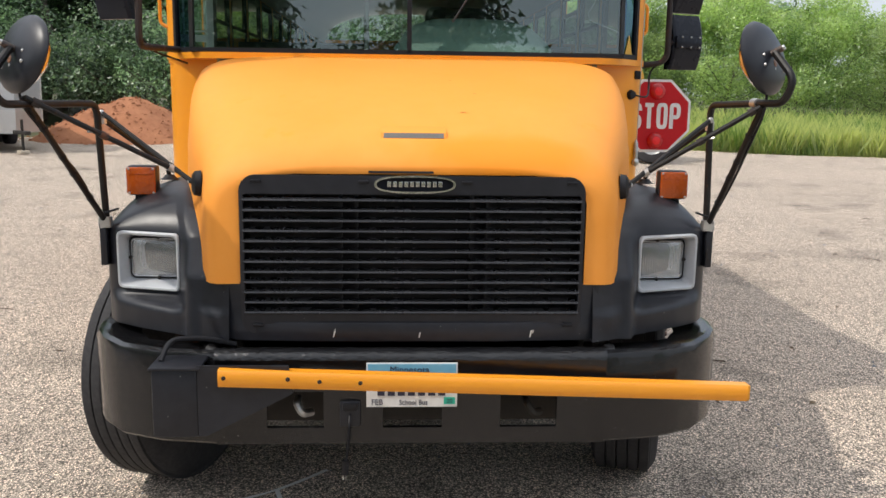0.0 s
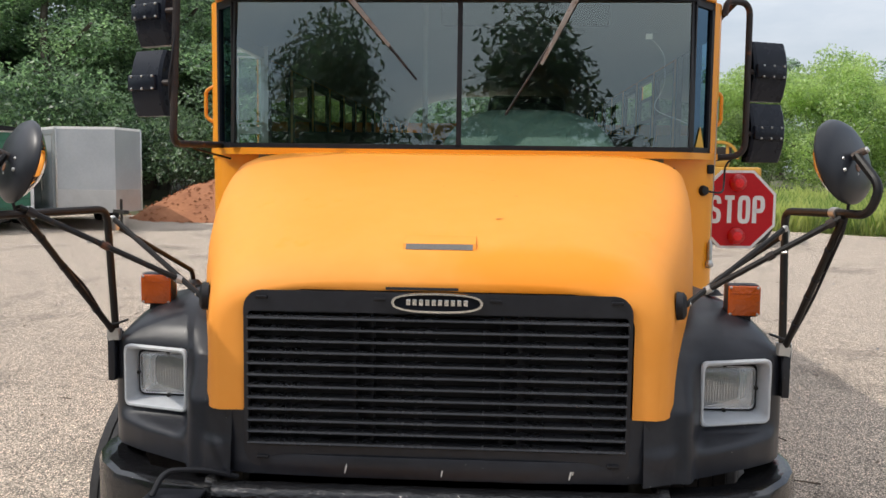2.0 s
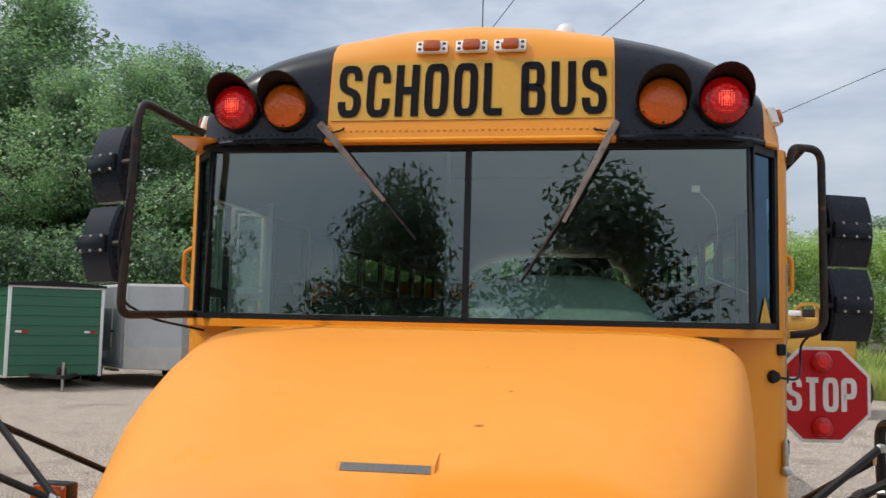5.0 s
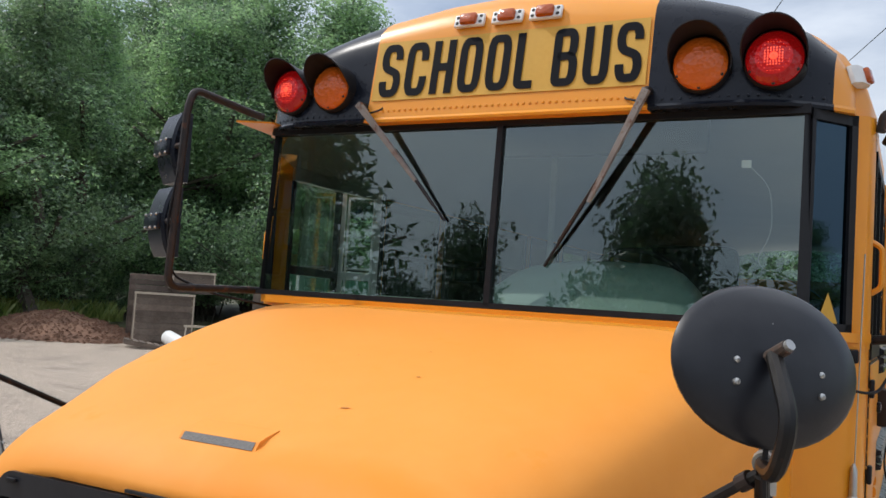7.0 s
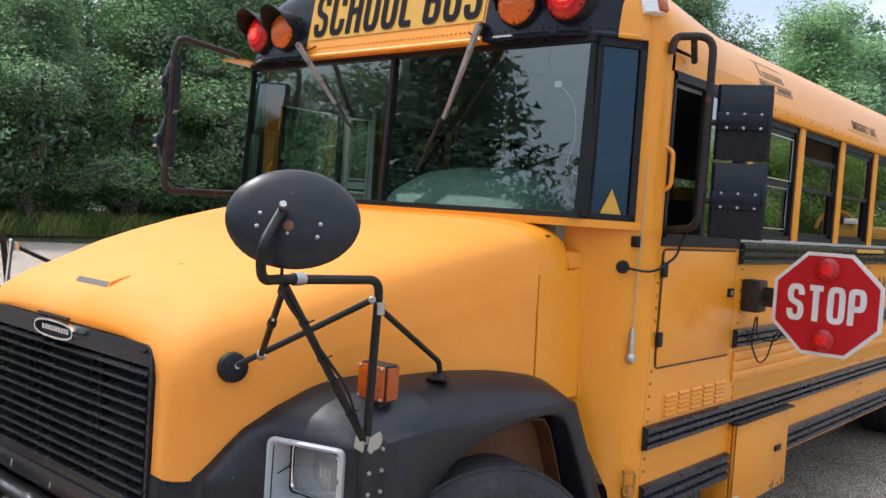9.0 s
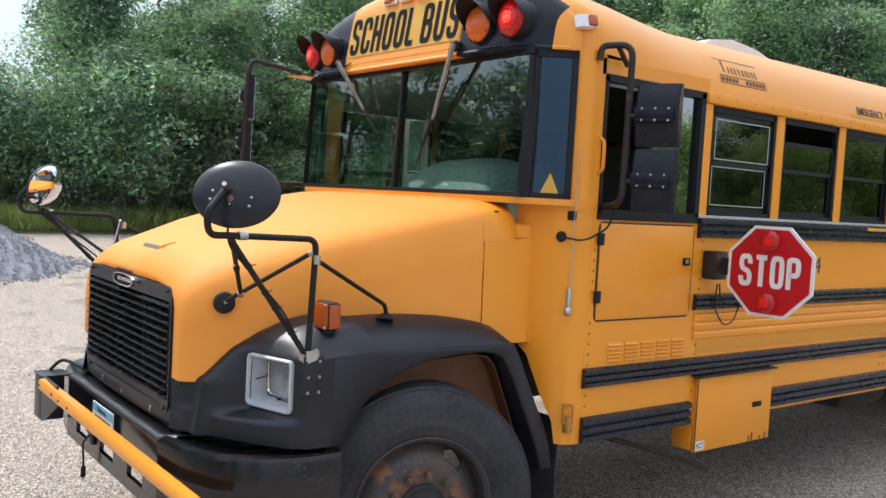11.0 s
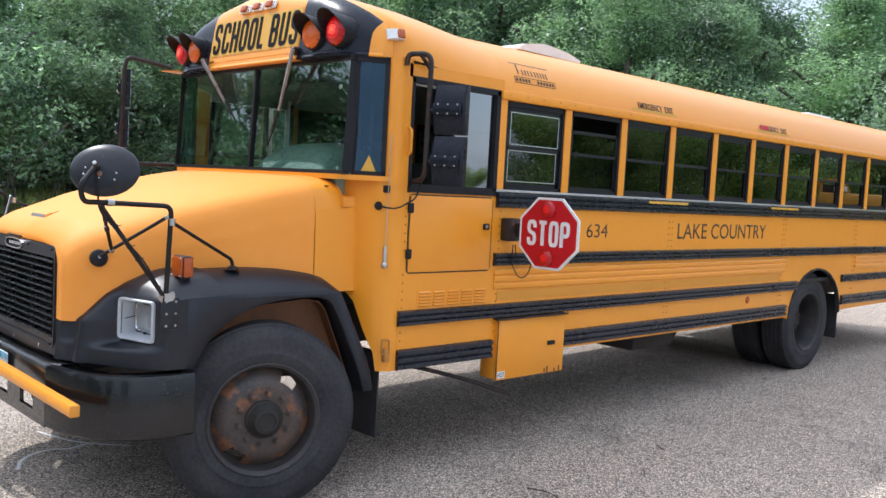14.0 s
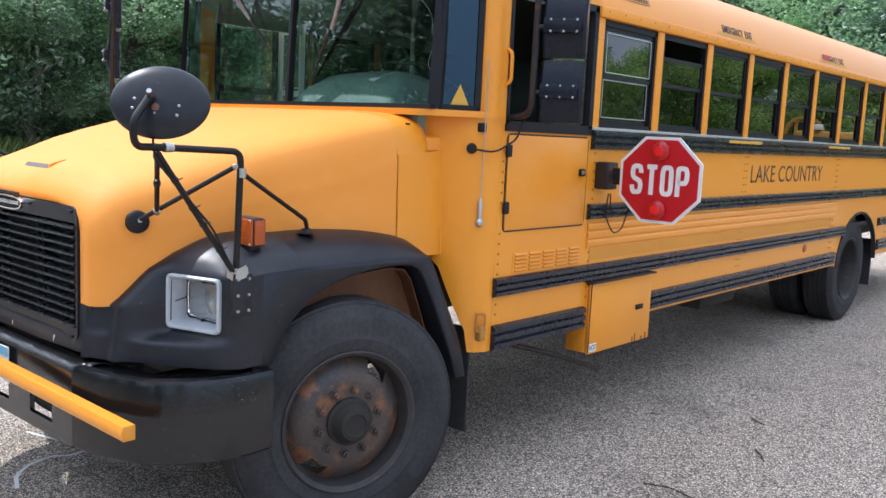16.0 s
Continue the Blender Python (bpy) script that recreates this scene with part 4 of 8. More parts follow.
for sx in (1, -1):
    bm = bmesh.new()
    start_x = [(0.69, 1.165), (0.80, 1.15), (0.90, 1.10), (1.10, 1.02), (1.25, 0.85)]
    rows = []
    for z in (0.69, 0.74, 0.80, 0.86, 0.93, 1.0, 1.10, 1.18, 1.25, 1.5, 1.79, 1.826):
        x0 = table(start_x, z)
        row = []
        for k in range(15):
            x = lerp(x0, 1.219, 1 - (1 - k / 14) ** 1.5)
            row.append((sx * x, table(cowl_plan(), x), z))
        rows.append(row)
    add_loft(bm, rows)
    thicken(bm, 0.02)
    part("cowl_corner", bm, M_YELLOW, bus, "", 60)
    bm = bmesh.new()
    pl = [(1.165, 0.735), (1.20, 0.755), (1.222, 0.80), (1.222, 0.865), (1.18, 0.865)]
    add_prism(bm, [(sx * x, y) for x, y in pl], "z", 1.80, 2.545)
    part("front_pillar", bm, M_YELLOW, bus, "", 40)
ledge = [(0.0, 0.492), (0.95, 0.494), (1.03, 0.530), (1.07, 0.575), (1.178, 0.722), (1.226, 0.79), (1.226, 0.845), (1.17, 0.845), (1.0, 0.66), (0.0, 0.64)]
bm = prism([(-x, y) for x, y in reversed(ledge[1:-1])] + ledge[1:-1], "z", 1.820, 1.850, 0.006)
part("cowl_top", bm, M_YELLOW, bus, "yellow sill ledge below the windscreen", 40)
part("firewall", box(-0.96, 0.96, 0.455, 0.48, 0.7, 1.78), M_UNDER, bus, "dark firewall")

# windscreen
def wy(z):
    return 0.527 + 0.05 * (z - 1.857)


ws = part("windscreen", bmesh.new(), M_TRIM, bus, "two-piece flat windscreen with angled corner panes in black gaskets")
for x0, x1, z0, z1 in ((-1.05, 1.05, 1.852, 1.872), (-1.05, 1.05, 2.517, 2.547), (-0.011, 0.011, 1.86, 2.53), (-1.062, -1.032, 1.86, 2.54), (1.032, 1.062, 1.86, 2.54)):
    bm = bmesh.new()
    c = [(x0, z0), (x1, z0), (x1, z1), (x0, z1)]
    fr = [bm.verts.new((x, wy(z) - 0.012 + (0.05 if abs(x) > 1.05 else 0), z)) for x, z in c]
    bk = [bm.verts.new((x, wy(z) + 0.03 + (0.03 if abs(x) > 1.05 else 0), z)) for x, z in c]
    bm.faces.new(fr), bm.faces.new(bk[::-1])
    for i in range(4):
        bm.faces.new((fr[i], fr[(i + 1) % 4], bk[(i + 1) % 4], bk[i]))
    part("gasket", bm, M_TRIM, ws, "", 0)
for x0, x1 in ((-1.03, -0.01), (0.01, 1.03)):
    bm = bmesh.new()
    vs = [bm.verts.new((x, wy(z) + d, z)) for d in (0.004,) for x, z in ((x0, 1.862), (x1, 1.862), (x1, 2.52), (x0, 2.52))]
    bm.faces.new(vs)
    part("glass_pane", bm, M_GLASS, ws, "", 0).visible_shadow = False
for sx in (1, -1):
    bm = bmesh.new()
    c0, c1 = Vector((1.045, 0.575, 0)), Vector((1.165, 0.735, 0))
    for s0, s1, z0, z1 in ((0, 0.06, 1.84, 2.54), (0.86, 1.0, 1.84, 2.54), (0, 1, 1.84, 1.875), (0, 1, 2.505, 2.54)):
        a, b = c0.lerp(c1, s0), c0.lerp(c1, s1)
        nrm = Vector((0.8, -0.6, 0)) * 0.012
        pts = []
        for z in (z0, z1):
            for p in (a + nrm, b + nrm, b - nrm, a - nrm):
                pts.append(bm.verts.new((sx * p.x, p.y, z)))
        for f in ((0, 1, 2, 3), (4, 5, 6, 7), (0, 1, 5, 4), (1, 2, 6, 5), (2, 3, 7, 6), (3, 0, 4, 7)):
            bm.faces.new([pts[i] for i in f])
    part("corner_gasket", bm, M_TRIM, ws, "", 0)
    bm = bmesh.new()
    vs = [bm.verts.new((sx * p.x, p.y, z)) for p, z in ((c0, 1.86), (c1, 1.86), (c1, 2.52), (c0, 2.52))]
    bm.faces.new(vs)
    part("corner_pane", bm, M_CORNER, ws, "", 0)

# driver's window
bm = bmesh.new()
for a in ((0.865, 1.632, 1.765, 1.815), (0.865, 1.632, 2.415, 2.45), (0.865, 0.885, 1.80, 2.44), (1.595, 1.632, 1.80, 2.44), (1.20, 1.225, 1.81, 2.42)):
    add_box(bm, 1.185, 1.228, *a)
dw = part("driver_window", bm, M_TRIM, bus, "black-framed sliding driver window, front half open", 0)
sheet = bmesh.new()
sheet.faces.new([sheet.verts.new((1.2, y, z)) for y, z in ((1.22, 1.81), (1.6, 1.81), (1.6, 2.42), (1.22, 2.42))])
part("pane", sheet, M_PALEPANE, dw, "", 0)
part("header_panel", box(1.185, 1.222, 0.84, 1.66, 2.445, 2.52), M_YELLOW, bus)
part("header_panel", box(-1.222, -1.185, 0.84, 1.66, 2.445, 2.52), M_YELLOW, bus)

# hood
HW = [(-0.925, 0.655), (-0.912, 0.682), (-0.885, 0.700), (-0.77, 0.734), (-0.60, 0.795), (-0.44, 0.844), (-0.2, 0.901), (0.0, 0.940), (0.2, 0.972), (0.40, 0.998), (0.65, 1.012)]
HT = [(-0.925, 1.423), (-0.912, 1.446), (-0.885, 1.476), (-0.84, 1.510), (-0.78, 1.541), (-0.60, 1.602), (-0.44, 1.652), (-0.2, 1.712), (0.0, 1.756), (0.2, 1.795), (0.40, 1.830), (0.47, 1.838), (0.65, 1.842)]


def hood_section(y, shrink=0.0):
    w, t = table(HW, y) - shrink, table(HT, y) - shrink
    zs = t - lerp(0.25, 0.335, min(1.0, (y + 0.94) / 1.34))
    pts = []
    crease = lerp(1.335, 1.634, (y + 0.75) / 1.12)
    depth = 0.006 * max(0.0, min(1.0, (y + 0.72) / 0.3))
    for degrees in [90 * i / 14 for i in range(14)] + [87, 88.5, 89.4, 89.8, 89.95, 89.99, 90]:
        a = radians(degrees)
        n = lerp(3.9, 7.2, max(0.0, min(1.0, (y + 0.6) / 1.0)))
        z = zs + (t - zs) * max(0.0, math.cos(a)) ** (2 / n)
        side = max(0.0, min(1.0, (crease + 0.014 - z) / 0.028))
        pts.append((w * math.sin(a) ** (2 / n) + depth * side * side * (3 - 2 * side), z))
    for s in (0.25, 0.5, 0.75, 1.0):
        zb = 1.03 + 0.18 * max(0.0, min(1.0, (y + 0.5) / 0.2))
        pts.append((w + depth + 0.008 * s if y > -0.86 else w, lerp(zs, zb, s)))
    return [(-x, y, z) for x, z in reversed(pts[1:])] + [(x, y, z) for x, z in pts]


bm = bmesh.new()
rings = []
k = len(hood_section(0))
o = hood_section(-0.925)
# opening of the grille: a rounded rectangle met point by point
inner = []
for x, y, z in o:
    ix = max(-0.578, min(0.584, x * 0.93))
    iz = min(1.402 - (0.05 * max(0, (abs(ix) - 0.54) / 0.052) ** 2), z - 0.006 if z > 1.2 else z)
    inner.append((ix, -0.92, iz))
rings = [inner, o] + [hood_section(y) for y in (-0.919, -0.912, -0.9, -0.885, -0.865, -0.84, -0.78, -0.7, -0.6, -0.44, -0.25, 0.0, 0.2, 0.3655)]
add_loft(bm, rings)
hood = part("hood", bm, M_HOOD, bus, "sun-faded yellow tilt hood", 55)
# the fixed rear of the hood: a rounded cap above, flat sides with a raised rear lip below
bm = bmesh.new()
add_loft(bm, [hood_section(y, shrink)[4:-4] for y, shrink in ((0.3695, 0.004), (0.45, 0.004), (0.53, 0.006), (0.57, 0.018), (0.60, 0.05))])
part("cowl_cap", bm, M_YELLOW, bus, "rounded yellow cap between hood and windscreen", 50)
for sx in (1, -1):
    bm = bmesh.new()
    add_loft(bm, [[(sx * x, y, z) for x, z in ((1.0 + (y - 0.37) * 0.04, zt), (1.0045 + (y - 0.37) * 0.04, lerp(zt, 1.16, 0.25)), (1.010 + (y - 0.37) * 0.04, lerp(zt, 1.16, 0.6)), (1.013 + (y - 0.37) * 0.04, 1.16))] for y, zt in ((0.3695, 1.632), (0.50, 1.645), (0.648, 1.660))])
    thicken(bm, 0.01)
    side_band = part("hood_rear_side", bm, M_YELLOW, bus, "", 40)
    part("rear_lip", tube([(sx * 1.012, 0.650, 1.662), (sx * 1.019, 0.652, 1.45), (sx * 1.026, 0.654, 1.16)], 0.0055, 0.02, 6), M_YELLOW, side_band)
    bm = bmesh.new()
    add_loft(bm, [[(sx * 0.965, 0.545, z), (sx * 0.986, 0.575, z), (sx * 1.004, 0.648, z + 0.004)] for z in (1.655, 1.715)] + [[(sx * 0.95, 0.545, 1.728), (sx * 0.972, 0.575, 1.726), (sx * 0.99, 0.648, 1.724)]])
    thicken(bm, 0.006)
    part("cap_flange", bm, M_YELLOW, bus, "", 40)
# Solid black block puts the engine bay's shade in; no engine is modelled.
part("engine_bay", box(-0.60, 0.60, -0.80, 0.40, 0.75, 1.38), M_DARK, bus, "black filler block for the shaded engine bay")

# fenders
FP = [(-0.50, 0.815), (-0.52, 0.95), (-0.525, 1.10), (-0.52, 1.20), (-0.49, 1.250), (-0.42, 1.290), (-0.24, 1.308), (-0.05, 1.317), (0.18, 1.310), (0.395, 1.276), (0.46, 1.225), (0.495, 1.160), (0.60, 0.925), (0.69, 0.735), (0.715, 0.575),
      (0.640, 0.575), (0.605, 0.70), (0.525, 0.885), (0.435, 1.08), (0.385, 1.134), (0.27, 1.150), (0.0, 1.132), (-0.17, 1.083), (-0.26, 1.028), (-0.335, 0.963), (-0.395, 0.88), (-0.42, 0.815)]
CREST = [(0.88, 1.0), (0.95, 0.965), (1.0, 0.885), (1.04, 0.76), (1.075, 0.58), (1.10, 0.39), (1.118, 0.19), (1.128, 0.06)]


def crown(x, z):
    """The fender's top falls away outwards in a soft shoulder."""
    return 1.17 + (z - 1.17) * table(CREST, x) if z > 1.17 else z


def inset(pts, d):
    """The closed outline moved inwards by d (corners mitred)."""
    out, k = [], len(pts)
    area = sum(pts[i][0] * pts[(i + 1) % k][1] - pts[(i + 1) % k][0] * pts[i][1] for i in range(k))
    sgn = 1 if area > 0 else -1
    for i in range(k):
        p, a, b = Vector(pts[i]), Vector(pts[i - 1]), Vector(pts[(i + 1) % k])
        u, v = (p - a).normalized(), (b - p).normalized()
        nu, nv = Vector((-u.y, u.x)) * sgn, Vector((-v.y, v.x)) * sgn
        m = (nu + nv)
        m = m.normalized() / max(0.5, m.length / 2)
        out.append((p.x + m.x * d, p.y + m.y * d))
    return out


def smooth_outline(pts, sharp, times=1):
    """Corner cutting that keeps the points named in sharp."""
    for _ in range(times):
        k, out, keep = len(pts), [], set()
        for i in range(k):
            p, a, b = Vector(pts[i]), Vector(pts[i - 1]), Vector(pts[(i + 1) % k])
            if i in sharp:
                keep.add(len(out))
                out.append(tuple(p))
            else:
                out += [tuple(p.lerp(a, 0.25)), tuple(p.lerp(b, 0.25))]
        pts, sharp = out, keep
    return pts


FS = smooth_outline(FP, {0, 14, 15, 26}, 1)
for sx in (1, -1):
    bm = bmesh.new()
    rings = [[(x, y, crown(x, z)) for y, z in inset(FS, d)] for x, d in ((0.69, 0.0), (0.80, 0.0), (0.88, 0.0), (0.94, 0.0), (0.98, 0.0), (1.02, 0.0), (1.05, 0.0), (1.075, 0.0), (1.095, 0.0), (1.112, 0.0), (1.122, 0.003), (1.127, 0.009))]
    rows = add_loft(bm, rings, True)
    bm.faces.new(rows[-1])
    for v in bm.verts:
        f = max(0.0, min(1.0, (-0.25 - v.co.y) / 0.3))
        v.co.y -= (1.125 - v.co.x) * 0.33 * f
        if v.co.y > 0.38 and v.co.z < 1.16:
            v.co.x += 0.05 * (1.16 - v.co.z) / 0.55 if v.co.x > 0.9 else 0.0
        v.co.x *= sx
    part("fender", bm, M_FENDER, bus, "black wheel fender", 50)
# front apron below the grille
def apron_plan(off):
    base = [(-0.64, -0.905), (-0.568, -0.924), (-0.3, -0.938)]
    pl = base + [(-x, y) for x, y in reversed(base)]
    return [(x * (1 - off * 0.02), y + off) for x, y in pl]


bm = bmesh.new()
rows = []
for z, off in ((0.83, 0.03), (0.835, 0.0), (0.86, -0.004), (0.885, -0.004), (0.90, 0.0), (1.035, 0.0)):
    rows.append([(x, y, z - 0.0 + (0.0 if abs(x) < 0.7 else 0.03 * (abs(x) - 0.7) / 0.4 * (1 if z < 0.9 else 0))) for x, y in apron_plan(off)])
rows = [[r[i] for r in rows] for i in range(len(rows[0]))]
# leave the grille's opening free above the lip
cells = bmesh.new()
grid = [[cells.verts.new(p) for p in col] for col in rows]
for i in range(len(grid) - 1):
    for j in range(len(grid[0]) - 1):
        xm = (rows[i][j][0] + rows[i + 1][j][0]) / 2
        if j == 4 and abs(xm) < 0.55:
            continue
        cells.faces.new((grid[i][j], grid[i + 1][j], grid[i + 1][j + 1], grid[i][j + 1]))
thicken(cells, 0.012)
part("front_apron", cells, M_FENDER, bus, "black plastic front apron", 40)

# black noses round the headlamps, from the grille's side to the fender's outer corner
HL = pose(0.950, -0.656, 1.057, 0, 0, 17)
LAMP = pose(0.932, -0.590, 1.060, 0, 0, 2)
HL_INV = HL.inverted()


def ease(a, b, v):
    s = max(0.0, min(1.0, (v - a) / (b - a)))
    return s * s * (3 - 2 * s)


def nose_y(x, z):
    level = -0.656 - 0.305 * (0.950 - x)
    outer = level + table([(0.83, 0.0), (1.165, 0.0), (1.19, 0.012), (1.225, 0.04), (1.262, 0.09), (1.29, 0.15), (1.306, 0.22), (1.318, 0.32)], z)
    inner = table([(0.83, -0.89), (1.043, -0.857), (1.17, -0.735), (1.235, -0.635), (1.275, -0.53), (1.298, -0.43), (1.312, -0.3), (1.318, -0.2)], z) - max(0.0, 0.72 - x) * 0.5
    y = lerp(inner, outer, ease(0.76, 0.85, x))
    low = table([(0.60, -0.937), (0.69, -0.905), (0.80, -0.835), (0.98, -0.722), (1.085, -0.642), (1.125, -0.60)], x)
    y = lerp(y, min(y, low), 1 - ease(0.905, 0.945, z))
    return y + 0.03 * max(0.0, (x - 1.06) / 0.065) ** 2


for sx in (1, -1):
    bm = bmesh.new()
    xs_n = [0.62 + 0.505 * i / 38 for i in range(39)]
    zs_n = [0.83 + 0.488 * j / 40 for j in range(41)]
    grid = []
    for j, z in enumerate(zs_n):
        row = []
        for x in xs_n:
            zz = z - 0.006 * max(0.0, x - 0.7) / 0.42 * max(0.0, 1 - j / 10)
            row.append((x, nose_y(x, zz), crown(x, zz)))
        x, y, zz = row[-1]
        row += [(x + 0.002, y + 0.012, zz), (x + 0.003, y + 0.05, zz), (x + 0.003, max(y + 0.06, -0.47), zz)]
        grid.append(row)
    grid.insert(0, [(x * 0.99, y + 0.06, z + 0.004) for x, y, z in grid[0]])
    vs = [[bm.verts.new((sx * x, y, z)) for x, y, z in row] for row in grid]
    for j in range(len(grid) - 1):
        for i in range(len(grid[0]) - 1):
            p = HL_INV @ ((Vector(grid[j][i]) + Vector(grid[j + 1][i + 1])) / 2)
            if abs(p.x) < 0.113 and abs(p.z) < 0.095:
                continue
            bm.faces.new((vs[j][i], vs[j][i + 1], vs[j + 1][i + 1], vs[j + 1][i]))
    for v in [v for v in bm.verts if not v.link_faces]:
        bm.verts.remove(v)
    part("fender_nose", bm, M_FENDER, bus, "black plastic fender front round the headlamp", 50)

# grille
def rounded(x0, x1, z0, z1, r, k=5):
    pts = []
    for cx, cz, a0 in ((x1 - r, z1 - r, 0), (x0 + r, z1 - r, 90), (x0 + r, z0 + r, 180), (x1 - r, z0 + r, 270)):
        for i in range(k + 1):
            a = radians(a0 + 90 * i / k)
            pts.append((cx + r * math.cos(a), cz + r * math.sin(a)))
    return pts


def frame_ring(outer, inn, y0, y1):
    bm = bmesh.new()
    add_loft(bm, [[(x, y1, z) for x, z in outer], [(x, y0, z) for x, z in outer], [(x, y0, z) for x, z in inn], [(x, y1, z) for x, z in inn], [(x, y1, z) for x, z in outer]], True)
    bmesh.ops.remove_doubles(bm, verts=bm.verts, dist=1e-5)
    return bm


grille = part("grille", frame_ring(rounded(-0.588, 0.588, 0.885, 1.425, 0.055), rounded(-0.575, 0.575, 0.958, 1.362, 0.012), -0.930, -0.902), M_FENDER, bus, "black grille with thin horizontal slats")
slat = None
for i in range(12):
    z = 1.345 - 0.0347 * i
    if slat is None:
        slat = part("slat", prism([(-0.941, -0.004), (-0.939, 0.001), (-0.907, 0.008), (-0.902, 0.004), (-0.917, -0.008), (-0.938, -0.007)], "x", -0.576, 0.576), M_SLAT, grille, "", 20)
        slat.location.z = z
    else:
        shared("slat", slat, Matrix.Translation((0, 0, z)))
for x in (-0.222, 0.228):
    part("rib", box(x - 0.032, x - 0.022, -0.912, -0.867, 0.95, 1.365), M_TRIM, grille, "", 0)
    part("rib", box(x + 0.022, x + 0.032, -0.912, -0.867, 0.95, 1.365), M_TRIM, grille, "", 0)
grille.location.z, grille.scale.x = -0.026, 0.982
# Plain black sheet stands for the radiator and the dark behind the slats.
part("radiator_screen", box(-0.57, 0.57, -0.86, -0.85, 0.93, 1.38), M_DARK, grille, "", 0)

# bumper
def bumper_plan(off=0.0):
    base = [(-1.165 + off, -0.44), (-1.17 + off, -0.56), (-1.15 + off, -0.67), (-1.095 + off * 0.8, -0.785 + off * 0.5), (-1.0 + off * 0.4, -0.895 + off * 0.8), (-0.85, -0.965 + off), (-0.66, -0.995 + off)]
    return base + [(-x, y) for x, y in reversed(base)]


bm = bmesh.new()
half = len(bumper_plan()) // 2
for rng in (range(0, half), range(half, 2 * half)):
    front, inner = bumper_plan(), bumper_plan(0.07)
    rows = []
    for pl, z in ((bumper_plan(0.16), 0.795), (inner, 0.80), (bumper_plan(0.03), 0.812), (bumper_plan(0.008), 0.805), (front, 0.785), (front, 0.50), (bumper_plan(0.01), 0.49), (bumper_plan(0.05), 0.49)):
        rows.append([(pl[i][0], pl[i][1], z) for i in rng])
    add_loft(bm, rows)
ex = [-0.66, -0.49, -0.30, -0.10, 0.10, 0.30, 0.494, 0.66]
ez = [0.49, 0.547, 0.675, 0.80]
for i in range(7):
    for j in range(3):
        if j == 1 and i in (1, 3, 5):
            if i == 3:
                add_box(bm, ex[i], ex[i + 1], -0.995, -0.975, 0.618, ez[2])
            continue
        add_box(bm, ex[i], ex[i + 1], -0.995, -0.975, ez[j], ez[j + 1])
bmesh.ops.remove_doubles(bm, verts=bm.verts, dist=1e-4)
bumper = part("bumper", bm, M_BUMPER, bus, "tar-black steel bumper with three openings", 35)
bm = bmesh.new()
add_loft(bm, [[(x, y + (0.05 if abs(x) > 0.67 else 0.0), z + 0.003 * noise.noise((x * 30, y * 30, z * 30))) for x in [-0.70 + 0.02 * i for i in range(71)]] for y, z in ((-0.90, 0.80), (-0.93, 0.812), (-0.965, 0.815), (-0.985, 0.811), (-0.997, 0.800), (-1.0, 0.785))])
thicken(bm, 0.004)
part("bumper_lip", bm, M_TAR, bumper, "lumpy tarred top edge", 60)
for x in (-0.395, 0.397):
    part("tow_hook", tube([(x, -0.90, 0.62), (x, -0.95, 0.62), (x + 0.02, -0.965, 0.585), (x + 0.05, -0.93, 0.58)], 0.014, 0.02, 8), M_STEEL if x < 0 else M_UNDER, bumper, "worn tow hook")
part("bumper_backing", box(-0.62, 0.62, -0.80, -0.78, 0.50, 0.83), M_UNDER, bus, "dark chassis crossmember")

# crossing arm, its bracket, plate and cord
arm = part("crossing_arm", prism([(-1.150, -0.022), (-1.146, -0.028), (-1.108, -0.028), (-1.104, -0.022), (-1.104, 0.022), (-1.108, 0.028), (-1.146, 0.028), (-1.150, 0.022), (-1.154, 0.008), (-1.154, -0.008)], "x", -0.618, 1.135), M_YELLOW, bus, "long yellow crossing-gate arm", 30)
for v in arm.data.vertices:
    s = (v.co.x + 0.64) / 1.775
    v.co.z += 0.774 - 0.092 * s
    v.co.y += 0.10 * s
bm = bmesh.new()
for x, z in ((-0.60, 0.775), (-0.40, 0.767), (-0.30, 0.757), (-0.17, 0.750)):
    rivets(bm, [(x, -1.152 + 0.1 * (x + 0.64) / 1.775, z)], (0, -1, 0), 0.008, 0.006)
part("screws", bm, M_RUSTTUBE, arm)
part("end_cap", box(1.134, 1.142, -1.052, -1.006, 0.656, 0.710, 0.003), M_TAPE, arm, "worn dull end of the arm")
bracket = part("arm_bracket", box(-0.835, -0.69, -1.12, -1.005, 0.565, 0.79, 0.008), M_FENDER, bus, "black crossing-arm motor box")
part("gusset", prism([(-0.69, 0.805), (-0.40, 0.805), (-0.385, 0.715), (-0.41, 0.700), (-0.665, 0.570), (-0.69, 0.570)], "y", -1.119, -1.109), M_FENDER, bracket)
part("top_plate", box(-0.842, -0.68, -1.125, -0.98, 0.79, 0.80, 0.003), M_FENDER, bracket)
part("cable", tube([(-0.82, -1.05, 0.80), (-0.80, -1.0, 0.86), (-0.70, -0.95, 0.85), (-0.60, -0.92, 0.82)], 0.009, 0.05, 8), M_TRIM, bracket)
plate = part("number_plate", box(-0.155, 0.15, -1.015, -1.011, 0.628, 0.782, 0.0), M_WHITE, bus, "white and blue registration plate", 0)
part("plate_header", box(-0.150, 0.145, -1.0175, -1.0155, 0.742, 0.778), M_PLATEBLUE, plate, "blue sky band", 0)
part("plate_state", lettering("Minnesota", -0.075, 0.055, 0.749, 0.771, facing((0, -1.018, 0), (0, -1, 0)), 0.0012), M_PLATEINK, plate, "", 0)
